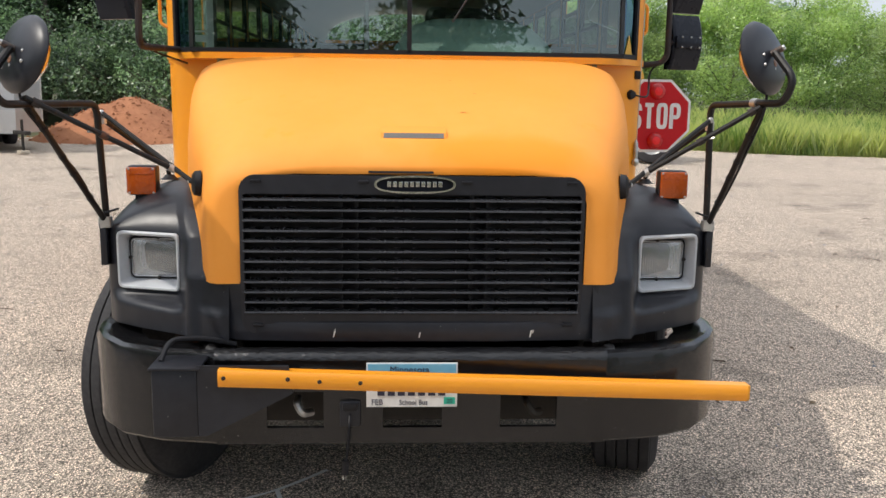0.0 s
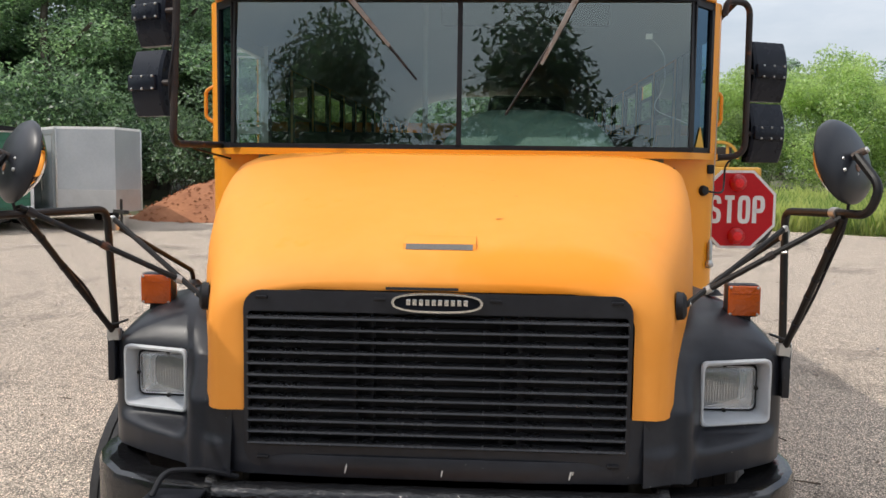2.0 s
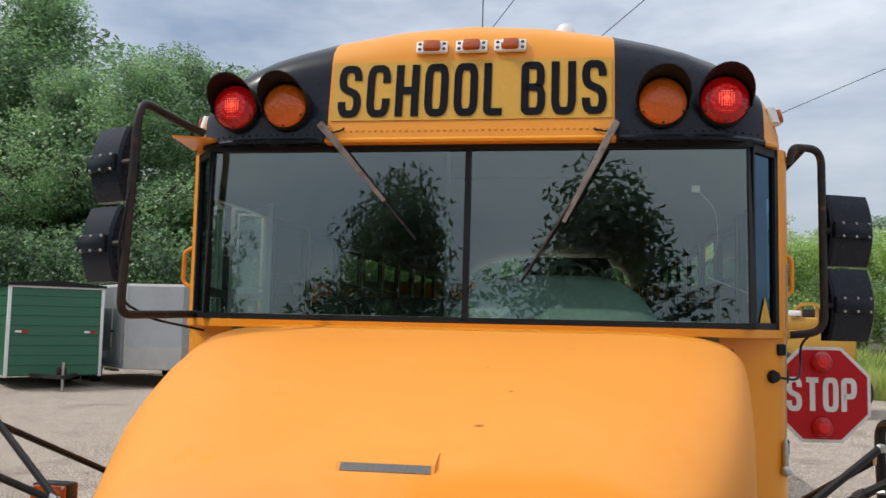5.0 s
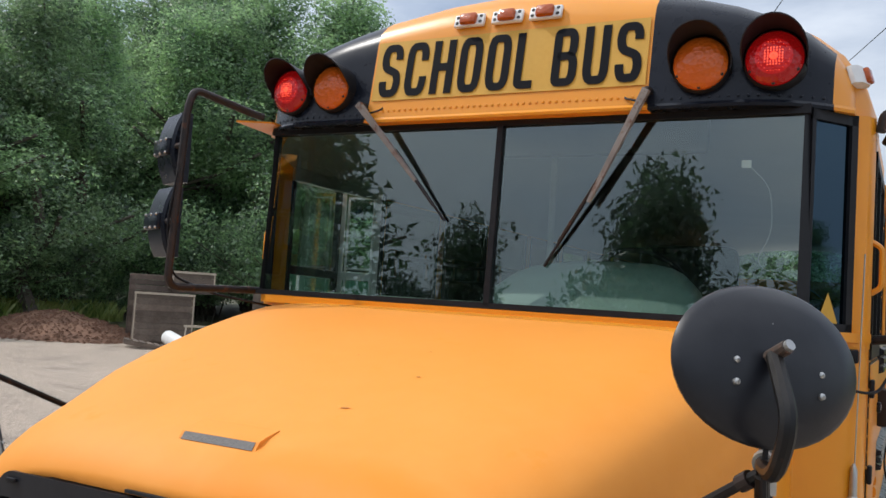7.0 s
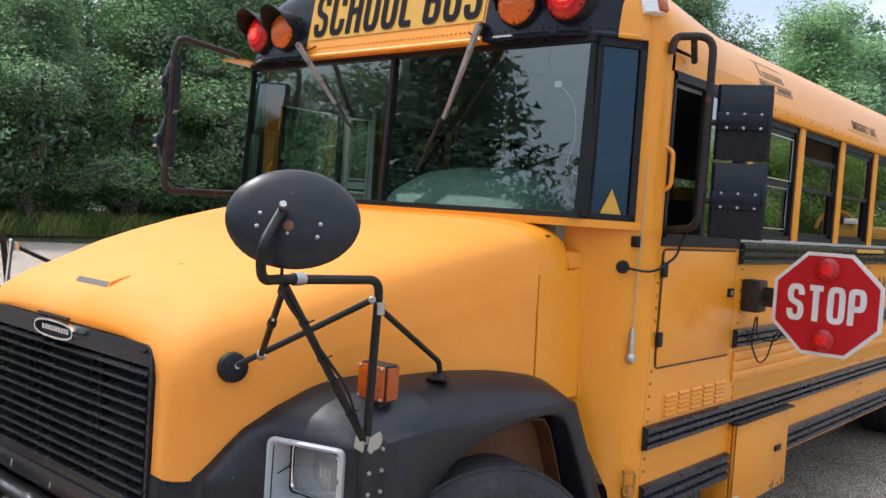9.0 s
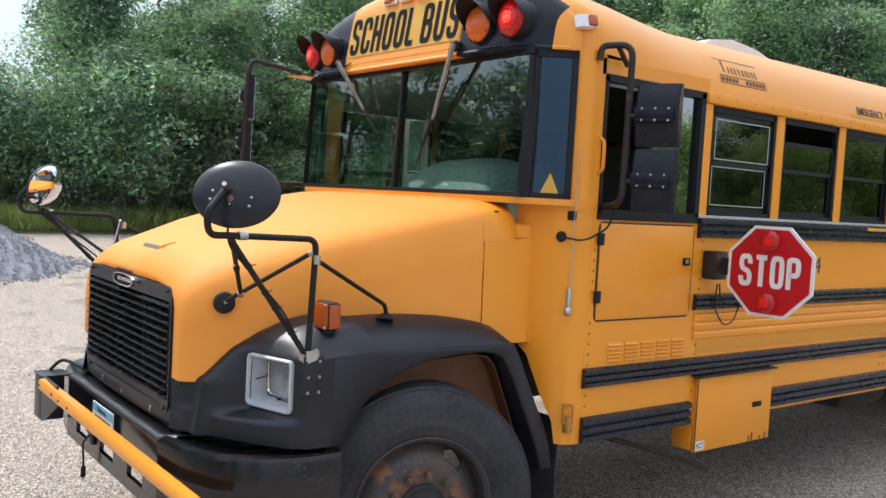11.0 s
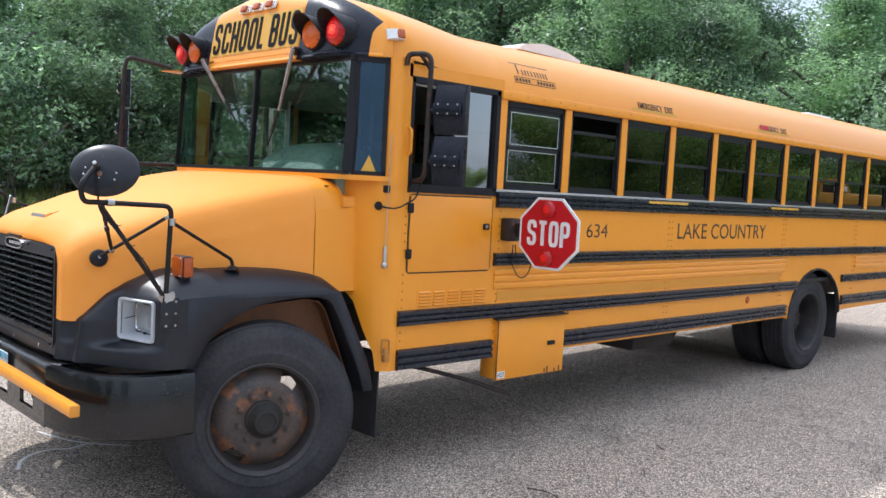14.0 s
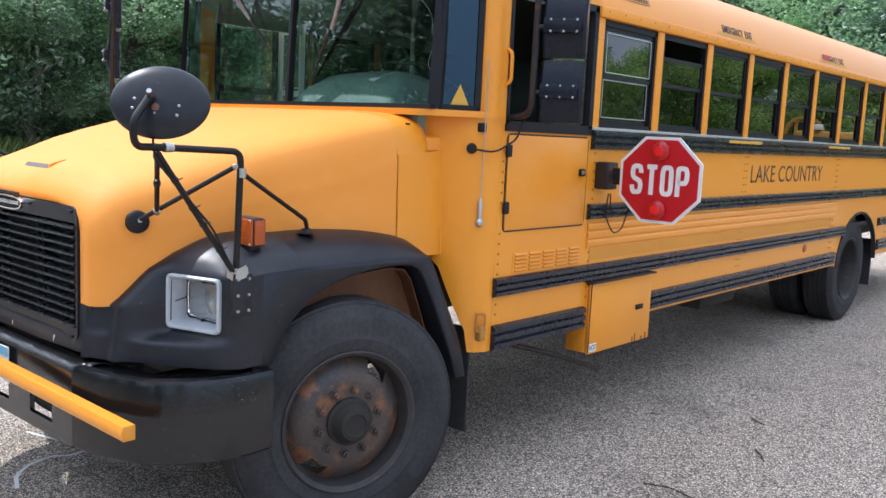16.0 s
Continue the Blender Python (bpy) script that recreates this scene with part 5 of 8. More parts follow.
for i in range(7):
    part("bar", box(-0.118 + i * 0.034, -0.094 + i * 0.034, -1.0175, -1.0155, 0.668, 0.727), M_PLATEINK, plate, "", 0)
part("plate_words", lettering("School Bus", -0.045, 0.05, 0.636, 0.653, facing((0, -1.0155, 0), (0, -1, 0)), 0.0012), M_PLATEINK, plate, "", 0)
part("plate_month", lettering("FEB", -0.137, -0.100, 0.636, 0.655, facing((0, -1.0155, 0), (0, -1, 0)), 0.0012), M_PLATEINK, plate, "", 0)
part("plate_sticker", box(0.105, 0.143, -1.0175, -1.0155, 0.638, 0.662), M_TEAL, plate, "", 0)
part("plate_year", lettering("20", 0.114, 0.134, 0.643, 0.657, facing((0, -1.0176, 0), (0, -1, 0)), 0.001), M_PLATEINK, plate, "", 0)
sock = part("block_heater_socket", box(-0.245, -0.175, -1.01, -0.995, 0.555, 0.645, 0.006), M_FENDER, bus, "black socket with a hanging plug cord")
part("cover", box(-0.235, -0.185, -1.022, -1.01, 0.615, 0.642, 0.004), M_TRIM, sock)
part("cord", tube([(-0.21, -1.01, 0.60), (-0.212, -1.04, 0.57), (-0.216, -1.035, 0.50), (-0.225, -1.03, 0.44)], 0.005, 0.03, 8), M_TRIM, sock)
part("plug", tube([(-0.225, -1.03, 0.445), (-0.228, -1.03, 0.395)], 0.012, 0.01, 10), M_TRIM, sock)
for d in (-0.005, 0.005):
    part("prong", box(-0.230 + d, -0.227 + d, -1.033, -1.027, 0.375, 0.396), M_STEEL, sock, "", 0)

# emblem: a plain chrome oval
def oval(cx, cz, a, b, k=28, n=2.6):
    pts = []
    for i in range(k):
        t = 2 * math.pi * i / k
        c, s = math.cos(t), math.sin(t)
        pts.append((cx + a * abs(c) ** (2 / n) * (1 if c > 0 else -1), cz + b * abs(s) ** (2 / n) * (1 if s > 0 else -1)))
    return pts


emblem = part("emblem", frame_ring(oval(0.004, 1.398, 0.135, 0.030), oval(0.004, 1.398, 0.127, 0.0235), -0.950, -0.928), M_CHROME, bus, "chrome oval maker's badge")
part("emblem_field", prism(oval(0.004, 1.398, 0.128, 0.0245), "y", -0.938, -0.928), M_INK, emblem, "", 20)
for i in range(10):
    part("bar", box(-0.088 + 0.0188 * i, -0.075 + 0.0188 * i, -0.942, -0.938, 1.389, 1.407, 0.001), M_CHROME, emblem, "", 20)
emblem.location.z = -0.026
# Thin black bar drawn in as the latch's shadow.
part("latch_shadow_strip", box(-0.15, 0.065, -0.932, -0.924, 1.433, 1.440), M_DARK, emblem, "", 0)
for x in (-0.53, -0.17, 0.18, 0.54):
    for z in (1.405, 0.917):
        part("grille_clip", box(x - 0.018, x + 0.018, -0.940, -0.929, z - 0.005, z + 0.005, 0.003), M_TRIM, grille)

# hood scoop and hood furniture
sc = part("hood_scoop", prism([(-0.825, 1.517), (-0.812, 1.536), (-0.79, 1.544), (-0.745, 1.5555), (-0.745, 1.53), (-0.80, 1.51)], "x", -0.111, 0.112, 0.003), M_HOOD, bus, "shallow raised hood vent")
part("vent_opening", prism([(-0.8265, 1.5185), (-0.8140, 1.5345), (-0.8120, 1.5335), (-0.8245, 1.518)], "x", -0.102, 0.103), M_VENT, sc, "", 0)
for sx in (1, -1):
    part("hood_pad", lathe([(0, 0.03), (0.03, 0.028), (0.042, 0.02), (0.045, 0.0)], 20, facing((sx * 0.735, -0.77, 1.352), (sx, -0.3, 0.05))), M_TRIM, bus, "black rubber mirror-stay pad")

# headlamps
for sx in (1, -1):
    m = Matrix.Diagonal((sx, 1, 1, 1)) @ HL
    ml = Matrix.Diagonal((sx, 1, 1, 1)) @ LAMP
    w, h = 0.127, 0.106

    def ring(a, b, r, y, k=4, face=None):
        return [(face or m) @ Vector((x, y, z)) for x, z in rounded(-a, a, -b, b, r, k)]
    bm = bmesh.new()
    add_loft(bm, [ring(w, h, 0.022, 0.03), ring(w, h, 0.022, -0.012), ring(w - 0.004, h - 0.004, 0.02, -0.017), ring(w - 0.010, h - 0.010, 0.018, -0.016), ring(w - 0.014, h - 0.014, 0.016, -0.010), ring(0.107, 0.080, 0.02, 0.004, 4, ml), ring(0.05, 0.04, 0.02, 0.03, 4, ml)], True)
    lamp = part("headlamp", bm, M_BEZEL, bus, "rectangular headlamp in a grey bezel", 35)
    bm = bmesh.new()
    add_loft(bm, [ring(0.106, 0.079, 0.02, 0.004, 4, ml), ring(0.106, 0.079, 0.02, -0.010, 4, ml), ring(0.101, 0.074, 0.018, -0.012, 4, ml), ring(0.096, 0.069, 0.016, -0.004, 4, ml)], True)
    part("lamp_ring", bm, M_DARK, lamp, "black retaining ring")
    bm = bmesh.new()
    add_loft(bm, [ring(0.099, 0.072, 0.018, -0.004, 4, ml), ring(0.099, 0.072, 0.018, -0.016, 4, ml), ring(0.095, 0.068, 0.018, -0.019, 4, ml), ring(0.091, 0.064, 0.016, -0.012, 4, ml)], True)
    part("lamp_rim", bm, M_CHROME, lamp, "thin bright lens rim")
    bm = bmesh.new()
    rows = add_loft(bm, [ring(0.096, 0.069, 0.016, -0.006, 4, ml), ring(0.084, 0.058, 0.02, 0.012, 4, ml), ring(0.056, 0.038, 0.016, 0.036, 4, ml), ring(0.02, 0.014, 0.006, 0.048, 4, ml)], True)
    bm.faces.new(rows[-1])
    part("reflector", bm, M_REFLECTOR, lamp)
    bm = bmesh.new()
    rows = add_loft(bm, [ring(0.093, 0.066, 0.016, -0.013, 4, ml), ring(0.078, 0.052, 0.016, -0.019, 4, ml)], True)
    bm.faces.new(rows[-1])
    part("lens", bm, M_HEADLENS, lamp)
    for i in range(15):
        x = -0.063 + 0.009 * i
        part("flute", box(x - 0.0011, x + 0.0011, -0.0176, -0.0150, -0.052, 0.004 + 0.02 * abs(math.sin(i * 1.7)), m=ml), M_HEADLENS, lamp, "", 0)
    part("bulb", lathe([(0.001, 0.012), (0.008, 0.009), (0.010, 0), (0.010, -0.01)], 12, ml @ pose(0, 0.03, 0, 90, 0, 0)), M_WHITE, lamp)
    bm = bmesh.new()
    for a, b in ((-0.1025, 0.0), (0.0, 0.0765), (0.1025, 0.0), (0.0, -0.0765)):
        add_lathe_raw(bm, [(0.006, 0.0), (0.006, 0.022), (0.001, 0.023)], 7, ml @ pose(a, 0.0, b, 90, 0, 0))
    part("screws", bm, M_UNDER, lamp)
    part("adjuster", tube([m @ Vector((-0.10, 0.012, -0.004)), ml @ Vector((-0.105, -0.010, 0.0))], 0.0022, 0.02, 6), M_UNDER, lamp, "thin adjusting rod")
    # Black strip painted in for the shadow line below the bezel.
    part("shadow_gap", box(-0.115, 0.10, -0.002, 0.02, -h - 0.012, -h + 0.002, m=m), M_DARK, lamp, "", 0)
    # side plate with bolts that carries the mirror post
    pl = part("mirror_post_plate", box(min(sx * 1.115, sx * 1.14), max(sx * 1.115, sx * 1.14), -0.613, -0.527, 1.03, 1.19, 0.004), M_FENDER, bus, "bolted black plate")
    bm = bmesh.new()
    rivets(bm, [(sx * 1.14, y, z) for y in (-0.595, -0.547) for z in (1.05, 1.11, 1.17)], (sx, 0, 0), 0.007, 0.006)
    part("bolts", bm, M_STEEL, pl)
    # indicator on the fender
    y0, z0 = -0.455, 1.277
    ind = part("indicator", box(sx * 1.017 - 0.054, sx * 1.017 + 0.054, y0 - 0.024, y0 + 0.028, z0 - 0.003, z0 + 0.109, 0.008), M_FENDER, bus, "square amber indicator lamp in a black housing")
    for ya, yb in ((y0 - 0.034, y0 - 0.022), (y0 + 0.026, y0 + 0.036)):
        part("lens", box(sx * 1.017 - 0.052, sx * 1.017 + 0.052, ya, yb, z0 + 0.001, z0 + 0.104, 0.005), M_AMBER, ind, "ribbed amber lens")
    part("side_lens", box(min(sx * 1.068, sx * 1.076), max(sx * 1.068, sx * 1.076), y0 - 0.020, y0 + 0.024, z0 + 0.004, z0 + 0.100, 0.003), M_AMBER, ind)
    part("lens_ridge", box(sx * 1.017 - 0.050, sx * 1.017 + 0.050, y0 - 0.0355, y0 - 0.033, z0 + 0.078, z0 + 0.081, 0.001), M_AMBER, ind)
    part("foot", box(sx * 1.017 - 0.03, sx * 1.017 + 0.03, y0 - 0.02, y0 + 0.02, z0 - 0.03, z0, 0.006), M_TRIM, ind)
    bm = bmesh.new()
    rivets(bm, [(sx * 1.017 + dx, y0 - 0.034, z0 + dz) for dx in (-0.045, 0.045) for dz in (0.008, 0.098)], (0, -1, 0), 0.005, 0.003)
    part("screws", bm, M_STEEL, ind)

# hood mirrors on their tube stays
for sx in (1, -1):
    mm = Matrix.Diagonal((sx, 1, 1, 1))
    P = lambda x, y, z: (sx * x, y, z)
    out, fore = (0.0, 0.0) if sx > 0 else (0.055, 0.085)
    post_b, corner, end = (1.118, -0.59, 1.18), (1.112, -0.571 - fore, 1.640 - out * 0.4), (1.158 + out, -0.955 - fore, 1.652 - out * 0.6)
    nb = Vector((0.69, -0.68, 0.27)).normalized()
    f = facing(Vector((1.194 + out, -0.964 - fore, 1.814 - out * 0.5)) - nb * 0.05, nb)
    tip = f @ Vector((-0.024, 0.004, 0.040))
    stay = part("mirror_stay", tube([P(*post_b), P(*corner), P(*end), P(1.185 + out, -1.035 - fore, 1.652 - out * 0.6), P(1.205 + out, -1.055 - fore, 1.73 - out * 0.6), P(*tip)], 0.0125, 0.045, 10), M_TUBE, bus, "black tubular mirror stay")
    part("lower_strut", tube([P(1.155 + out, -0.94 - fore, 1.638), P(1.122, -0.605, 1.20)], 0.0110, 0.02, 10), M_TUBE, stay)
    clamp = (1.114, -0.569 - out * 0.5, 1.562)
    pad = (0.755, -0.785, 1.355)
    part("cross_strut", tube([P(*pad), P(1.108, -0.590 - out * 0.5, 1.586)], 0.0092, 0.02, 8), M_TUBE, stay)
    q = Vector(pad).lerp(Vector(clamp), 0.2)
    part("short_strut", tube([P(*q), P(1.152 + out, -0.935 - fore, 1.640)], 0.0092, 0.02, 8), M_TUBE, stay)
    part("rear_strut", tube([P(*clamp), P(1.0, -0.165, 1.36), P(0.998, -0.155, 1.325)], 0.0092, 0.02, 8), M_TUBE, stay)
    part("rear_foot", lathe([(0, 0.02), (0.018, 0.018), (0.03, 0.004), (0.042, 0.0)], 14, facing(P(0.996, -0.155, 1.305), (0, 0, 1), (0, 1, 0))), M_TRIM, stay)
    for c, d in ((clamp, (0.0, 0, 1)), ((1.150 + out, -0.895 - fore, 1.651 - out * 0.5), (0.12, -0.97, 0))):
        dv = Vector(P(*d)).normalized() * 0.017
        c = Vector(P(*c))
        part("clamp", tube([c - dv, c + dv], 0.0165, 0.01, 12), M_STEEL, stay, "bright pipe clamp")
    eye = Vector(P(1.108, -0.592 - out * 0.5, 1.585))
    part("strut_eye", lathe([(0.001, 0.008), (0.007, 0.008), (0.0105, 0.005), (0.0105, -0.005), (0.007, -0.008), (0.001, -0.008)], 12, facing(eye, (sx * 0.6, -0.8, 0))), M_STEEL, stay, "bolted strut end")
    a, b = Vector(P(*q)), Vector(P(1.152 + out, -0.935 - fore, 1.640))
    for k, r in ((0.02, 0.0135), (0.50, 0.0130), (0.93, 0.0140)):
        part("strut_collar", tube([a.lerp(b, k - 0.025), a.lerp(b, k + 0.025)], r, 0.01, 10), M_STEEL if k < 0.1 else M_RUSTTUBE, stay)
    part("strut_pin", tube([a.lerp(b, 0.55) + Vector((sx * 0.01, -0.008, 0)), a.lerp(b, 0.55) + Vector((sx * 0.022, -0.018, 0.002))], 0.0045, 0.01, 6), M_STEEL, stay)
    a, b = Vector(P(1.155 + out, -0.94 - fore, 1.638)), Vector(P(1.122, -0.605, 1.20))
    for k in (0.22, 0.44, 0.58, 0.80):
        c = a.lerp(b, k)
        part("cable_tie", tube([c - (b - a).normalized() * 0.004, c + (b - a).normalized() * 0.004], 0.0135, 0.01, 10), M_TRIM, stay)
        part("tie_tail", tube([c + Vector((sx * 0.008, 0.008, 0)), c + Vector((sx * 0.016, 0.022, 0.008))], 0.0022, 0.01, 5), M_TRIM, stay)
    for pts, ax, a0, a1 in (([(-0.608, 1.176), (-0.595, 1.168), (-0.562, 1.176), (-0.552, 1.192), (-0.554, 1.212), (-0.564, 1.222), (-0.604, 1.208)], "x", 1.1405, 1.1435), ([(1.098, 1.176), (1.134, 1.168), (1.138, 1.198), (1.102, 1.210)], "y", -0.6165, -0.614)):
        part("foot_bracket", prism(([(sx * u, v) for u, v in pts] if ax == "y" else pts), ax, *((min(sx * a0, sx * a1), max(sx * a0, sx * a1)) if ax == "x" else (a0, a1))), M_STEEL, stay, "bare steel post bracket", 0)
    part("base_clamp", tube([P(1.118, -0.592, 1.17), P(1.117, -0.592, 1.21)], 0.02, 0.01, 12), M_STEEL, stay)
    part("pad_link", tube([P(0.735, -0.775, 1.352), P(0.775, -0.78, 1.362)], 0.008, 0.01, 8), M_STEEL, stay)
    part("cable", tube([P(1.165 + out, -0.955 - fore, 1.76), P(1.158 + out, -0.955 - fore, 1.62), P(1.16, -0.72, 1.37), P(1.13, -0.62, 1.22), P(1.07, -0.60, 1.24)], 0.0045, 0.05, 6), M_TRIM, stay)
    S = Matrix.Diagonal((0.163, 0.125, 1, 1))
    mirror = part("mirror", lathe([(0.001, 0.030), (0.35, 0.027), (0.7, 0.018), (0.92, 0.004), (0.975, -0.004), (1.0, -0.010), (0.985, -0.016), (0.95, -0.014)], 40, mm @ f @ S), M_FENDER, bus, "oval black-backed convex crossover mirror", 50)
    part("mirror_glass", lathe([(0.95, -0.014), (0.8, -0.034), (0.55, -0.055), (0.28, -0.068), (0.001, -0.072)], 40, mm @ f @ S), M_MIRROR, mirror, "bulging mirror glass", 80)
    bm = bmesh.new()
    for a, b in ((-0.076, 0.0), (-0.081, -0.032), (0.068, -0.018), (0.063, -0.05), (0.012, -0.022), (-0.008, -0.044)):
        add_lathe_raw(bm, [(0.006, 0.018), (0.005, 0.026), (0.001, 0.028)], 8, mm @ f @ Matrix.Translation((a, b, 0)))
    part("rivets", bm, M_STEEL, mirror)
    knob = mm @ f @ Vector((-0.024, 0.004, 0.028))
    part("mount_bolt", tube([knob, mm @ f @ Vector((-0.020, 0.012, 0.066))], 0.0105, 0.01, 10), M_RUST, mirror, "rust-stained mounting bolt")
    part("bolt_tip", tube([mm @ f @ Vector((-0.020, 0.012, 0.064)), mm @ f @ Vector((-0.019, 0.014, 0.072))], 0.0085, 0.01, 10), M_STEEL, mirror)
    part("rust_patch", lathe([(0.014, 0.0265), (0.012, 0.0295), (0.001, 0.0302)], 14, mm @ f @ Matrix.Translation((-0.006, -0.026, 0))), M_RUST, mirror, "rusty old bolt hole")


def side_mirror_head(at, yaw, w=0.2, h=0.285, label="black rectangular side mirror head"):
    m = Matrix.Translation(at) @ Matrix.Rotation(radians(yaw), 4, "Z")
    bm = bmesh.new()
    rows = []
    for k in range(9):
        z = -h / 2 + h * k / 8
        d = 0.035 * (2 * z / h) ** 2
        rows.append([m @ Vector((x, y, z)) for x, y in ((-w / 2, 0.045), (-w / 2, -0.02 + d), (-w / 2 + 0.012, -0.03 + d), (w / 2 - 0.012, -0.03 + d), (w / 2, -0.02 + d), (w / 2, 0.045))])
    add_loft(bm, rows)
    for row in (rows[0], rows[-1]):
        bm.faces.new([bm.verts.new(p) for p in row])
    head = part("side_mirror", bm, M_BLACK, bus, label, 30)
    part("mirror_glass", box(-w / 2 + 0.008, w / 2 - 0.008, 0.042, 0.046, -h / 2 + 0.008, h / 2 - 0.008, m=m), M_MIRROR, head, "", 0)
    bd = part("mount_band", box(-w / 2 + 0.004, w / 2 - 0.02, -0.045, -0.02, -0.033, 0.033, 0.008, m=m), M_BLACK, head)
    bm = bmesh.new()
    for x in (-0.06, 0.0, 0.06):
        for z in (-0.026, 0.026):
            add_lathe_raw(bm, [(0.006, 0), (0.005, 0.005), (0.001, 0.006)], 8, m @ pose(x, -0.044, z, 90, 0, 0))
    part("screws", bm, M_STEEL, head)
    return head, m


arm = part("side_mirror_arm", tube([(1.235, 0.80, 2.50), (1.245, 0.80, 2.565), (1.37, 0.87, 2.57), (1.372, 0.86, 1.845), (1.225, 0.90, 1.83)], 0.0155, 0.07, 10), M_RUSTTUBE, bus, "rusty black tube carrying the side mirrors")
part("arm_stay", tube([(1.30, 0.845, 2.57), (1.245, 0.98, 2.50)], 0.013, 0.02, 8), M_RUSTTUBE, arm)
for z in (2.25, 1.955):
    side_mirror_head((1.485, 0.93, z), 24)
    part("head_link", tube([(1.37, 0.865, z - 0.005), (1.42, 0.89, z - 0.005)], 0.012, 0.02, 8), M_RUSTTUBE, arm)
arm = part("side_mirror_arm", tube([(-1.04, 0.47, 2.575), (-1.08, 0.42, 2.59), (-1.15, 0.18, 2.63), (-1.158, 0.16, 2.55), (-1.185, 0.155, 1.855), (-1.14, 0.70, 1.865)], 0.0155, 0.06, 10), M_RUSTTUBE, bus, "rusty black tube carrying the side mirrors")
part("arm_plate", prism([(-1.16, 0.44), (-1.02, 0.50), (-1.02, 0.60), (-1.2, 0.72)], "z", 2.556, 2.564), M_YELLOW, arm)
for z, x in ((2.405, -1.285), (2.11, -1.305)):
    side_mirror_head((x, 0.218, z), -25, 0.18, 0.275)
    part("head_link", tube([(-1.165, 0.158, z), (x + 0.07, 0.175, z)], 0.013, 0.02, 8), M_RUSTTUBE, arm)
part("cable", tube([(-1.165, 0.145, 2.3), (-1.195, 0.14, 2.1), (-1.19, 0.18, 1.9), (-1.18, 0.4, 1.84), (-1.10, 0.68, 1.80)], 0.005, 0.05, 6), M_TRIM, arm)

# front cap: name panel, letters, warning lamps, marker lamps
def cap_point(x, z, lift=0.0):
    top = 3.07 - 0.21 * x * x
    return Vector((x, cap_y(x, z, top) - lift, z))


def on_cap(bm, lift):
    for v in bm.verts:
        d = v.co.y
        v.co.y = cap_y(v.co.x, v.co.z, 3.07) + d - lift
    return bm


bm = bmesh.new()
add_loft(bm, [[(x, 0, z) for x in (-0.54, -0.3, 0, 0.3, 0.54)] for z in (2.625, 2.69, 2.76, 2.82, 2.866)])
panel = part("name_panel", on_cap(bm, 0.004), M_SIGN, bus, "retro-reflective gold name panel", 0)
at_x = -0.514
for i, ch in enumerate("SCHOOL BUS"):
    w = 0.092 if ch != "L" else 0.082
    if ch != " ":
        bm = block_letter(bmesh.new(), ch, at_x, 2.638, w, 0.216, 0.030, Matrix.Rotation(radians(90), 4, "X"), 0.002)
        part("letter", on_cap(bm, 0.0055), M_INK, panel, "", 0)
    at_x += 0.1143 if ch not in " L" else (0.0455 if ch == " " else 0.0975)
lip = part("cap_lip", bmesh.new(), M_YELLOW, bus)
bm = bmesh.new()
add_loft(bm, [[(x, cap_y(x, 2.545, 3.07) + dy, z) for x in [-0.555 + 0.0555 * i for i in range(21)]] for dy, z in ((0.05, 2.537), (-0.008, 2.537), (-0.010, 2.547), (0.0, 2.557))])
part("drip_edge", bm, M_YELLOW, lip, "", 30)
for sx in (1, -1):
    for x0, step, mat in ((0.556, 0.0552, M_BLACK), (1.109, 0.0056, M_YELLOW)):
        bm = bmesh.new()
        add_loft(bm, [[(sx * x, cap_y(x, 2.545, 3.07) + dy, z) for x in [x0 + step * i for i in range(11)]] for dy, z in ((0.05, 2.537), (-0.006, 2.537), (-0.008, 2.547), (0.0, 2.557))])
        part("corner_drip_edge", bm, mat, lip, "", 30)
bm = bmesh.new()
rivets(bm, [(x, cap_y(x, 2.584, 3.07) - 0.0005, 2.584) for x in [-0.53 + 0.0245 * i for i in range(44)]], (0, -1, 0.1), 0.006, 0.003)
part("rivets", bm, M_YELLOW, lip)
bm = bmesh.new()
rivets(bm, [(sx * x, cap_y(x, 2.572, 3.07) - 0.0005, 2.572) for sx in (1, -1) for x in [0.60 + 0.03 * i for i in range(17)]], (0, -1, 0.1), 0.005, 0.003)
part("rivets", bm, M_RAIL, lip)
for x in (-0.15, 0.005, 0.155):
    c = cap_point(x, 2.918)
    m = facing(c + Vector((0, 0.0, 0)), (0, -0.95, 0.3))
    mk = part("marker_lamp", box(-0.062, 0.062, -0.026, 0.026, 0.0, 0.018, 0.006, m), M_WHITE, bus, "small amber marker lamp on a white base")
    part("lens", box(-0.034, 0.034, -0.022, 0.022, 0.012, 0.036, 0.009, m), M_AMBER, mk)
    bm = bmesh.new()
    for a in (-0.048, 0.048):
        for b in (-0.012, 0.012):
            add_lathe_raw(bm, [(0.007, 0.018), (0.006, 0.0195), (0.001, 0.0195)], 8, m @ Matrix.Translation((a, b, 0)))
    part("screws", bm, M_UNDER, mk)
for sx in (1, -1):
    m = facing((sx * 1.150, 0.765, 2.672), (sx, -0.2, 0.3))
    bm = prism([(-0.052, 0.0), (0.052, 0.0), (0.050, 0.030), (0.030, 0.040), (-0.030, 0.030), (-0.050, 0.014)], "y", -0.030, 0.030, 0.006)
    bm.transform(m @ Matrix.Diagonal((sx, 1, 1, 1)))
    mk = part("marker_lamp", bm, M_WHITE, bus, "amber side marker lamp in a worn white housing")
    lo, hi = sorted((sx * 0.004, sx * 0.048))
    part("lens", box(lo, hi, -0.026, 0.026, 0.012, 0.052, 0.007, m), M_AMBER, mk)


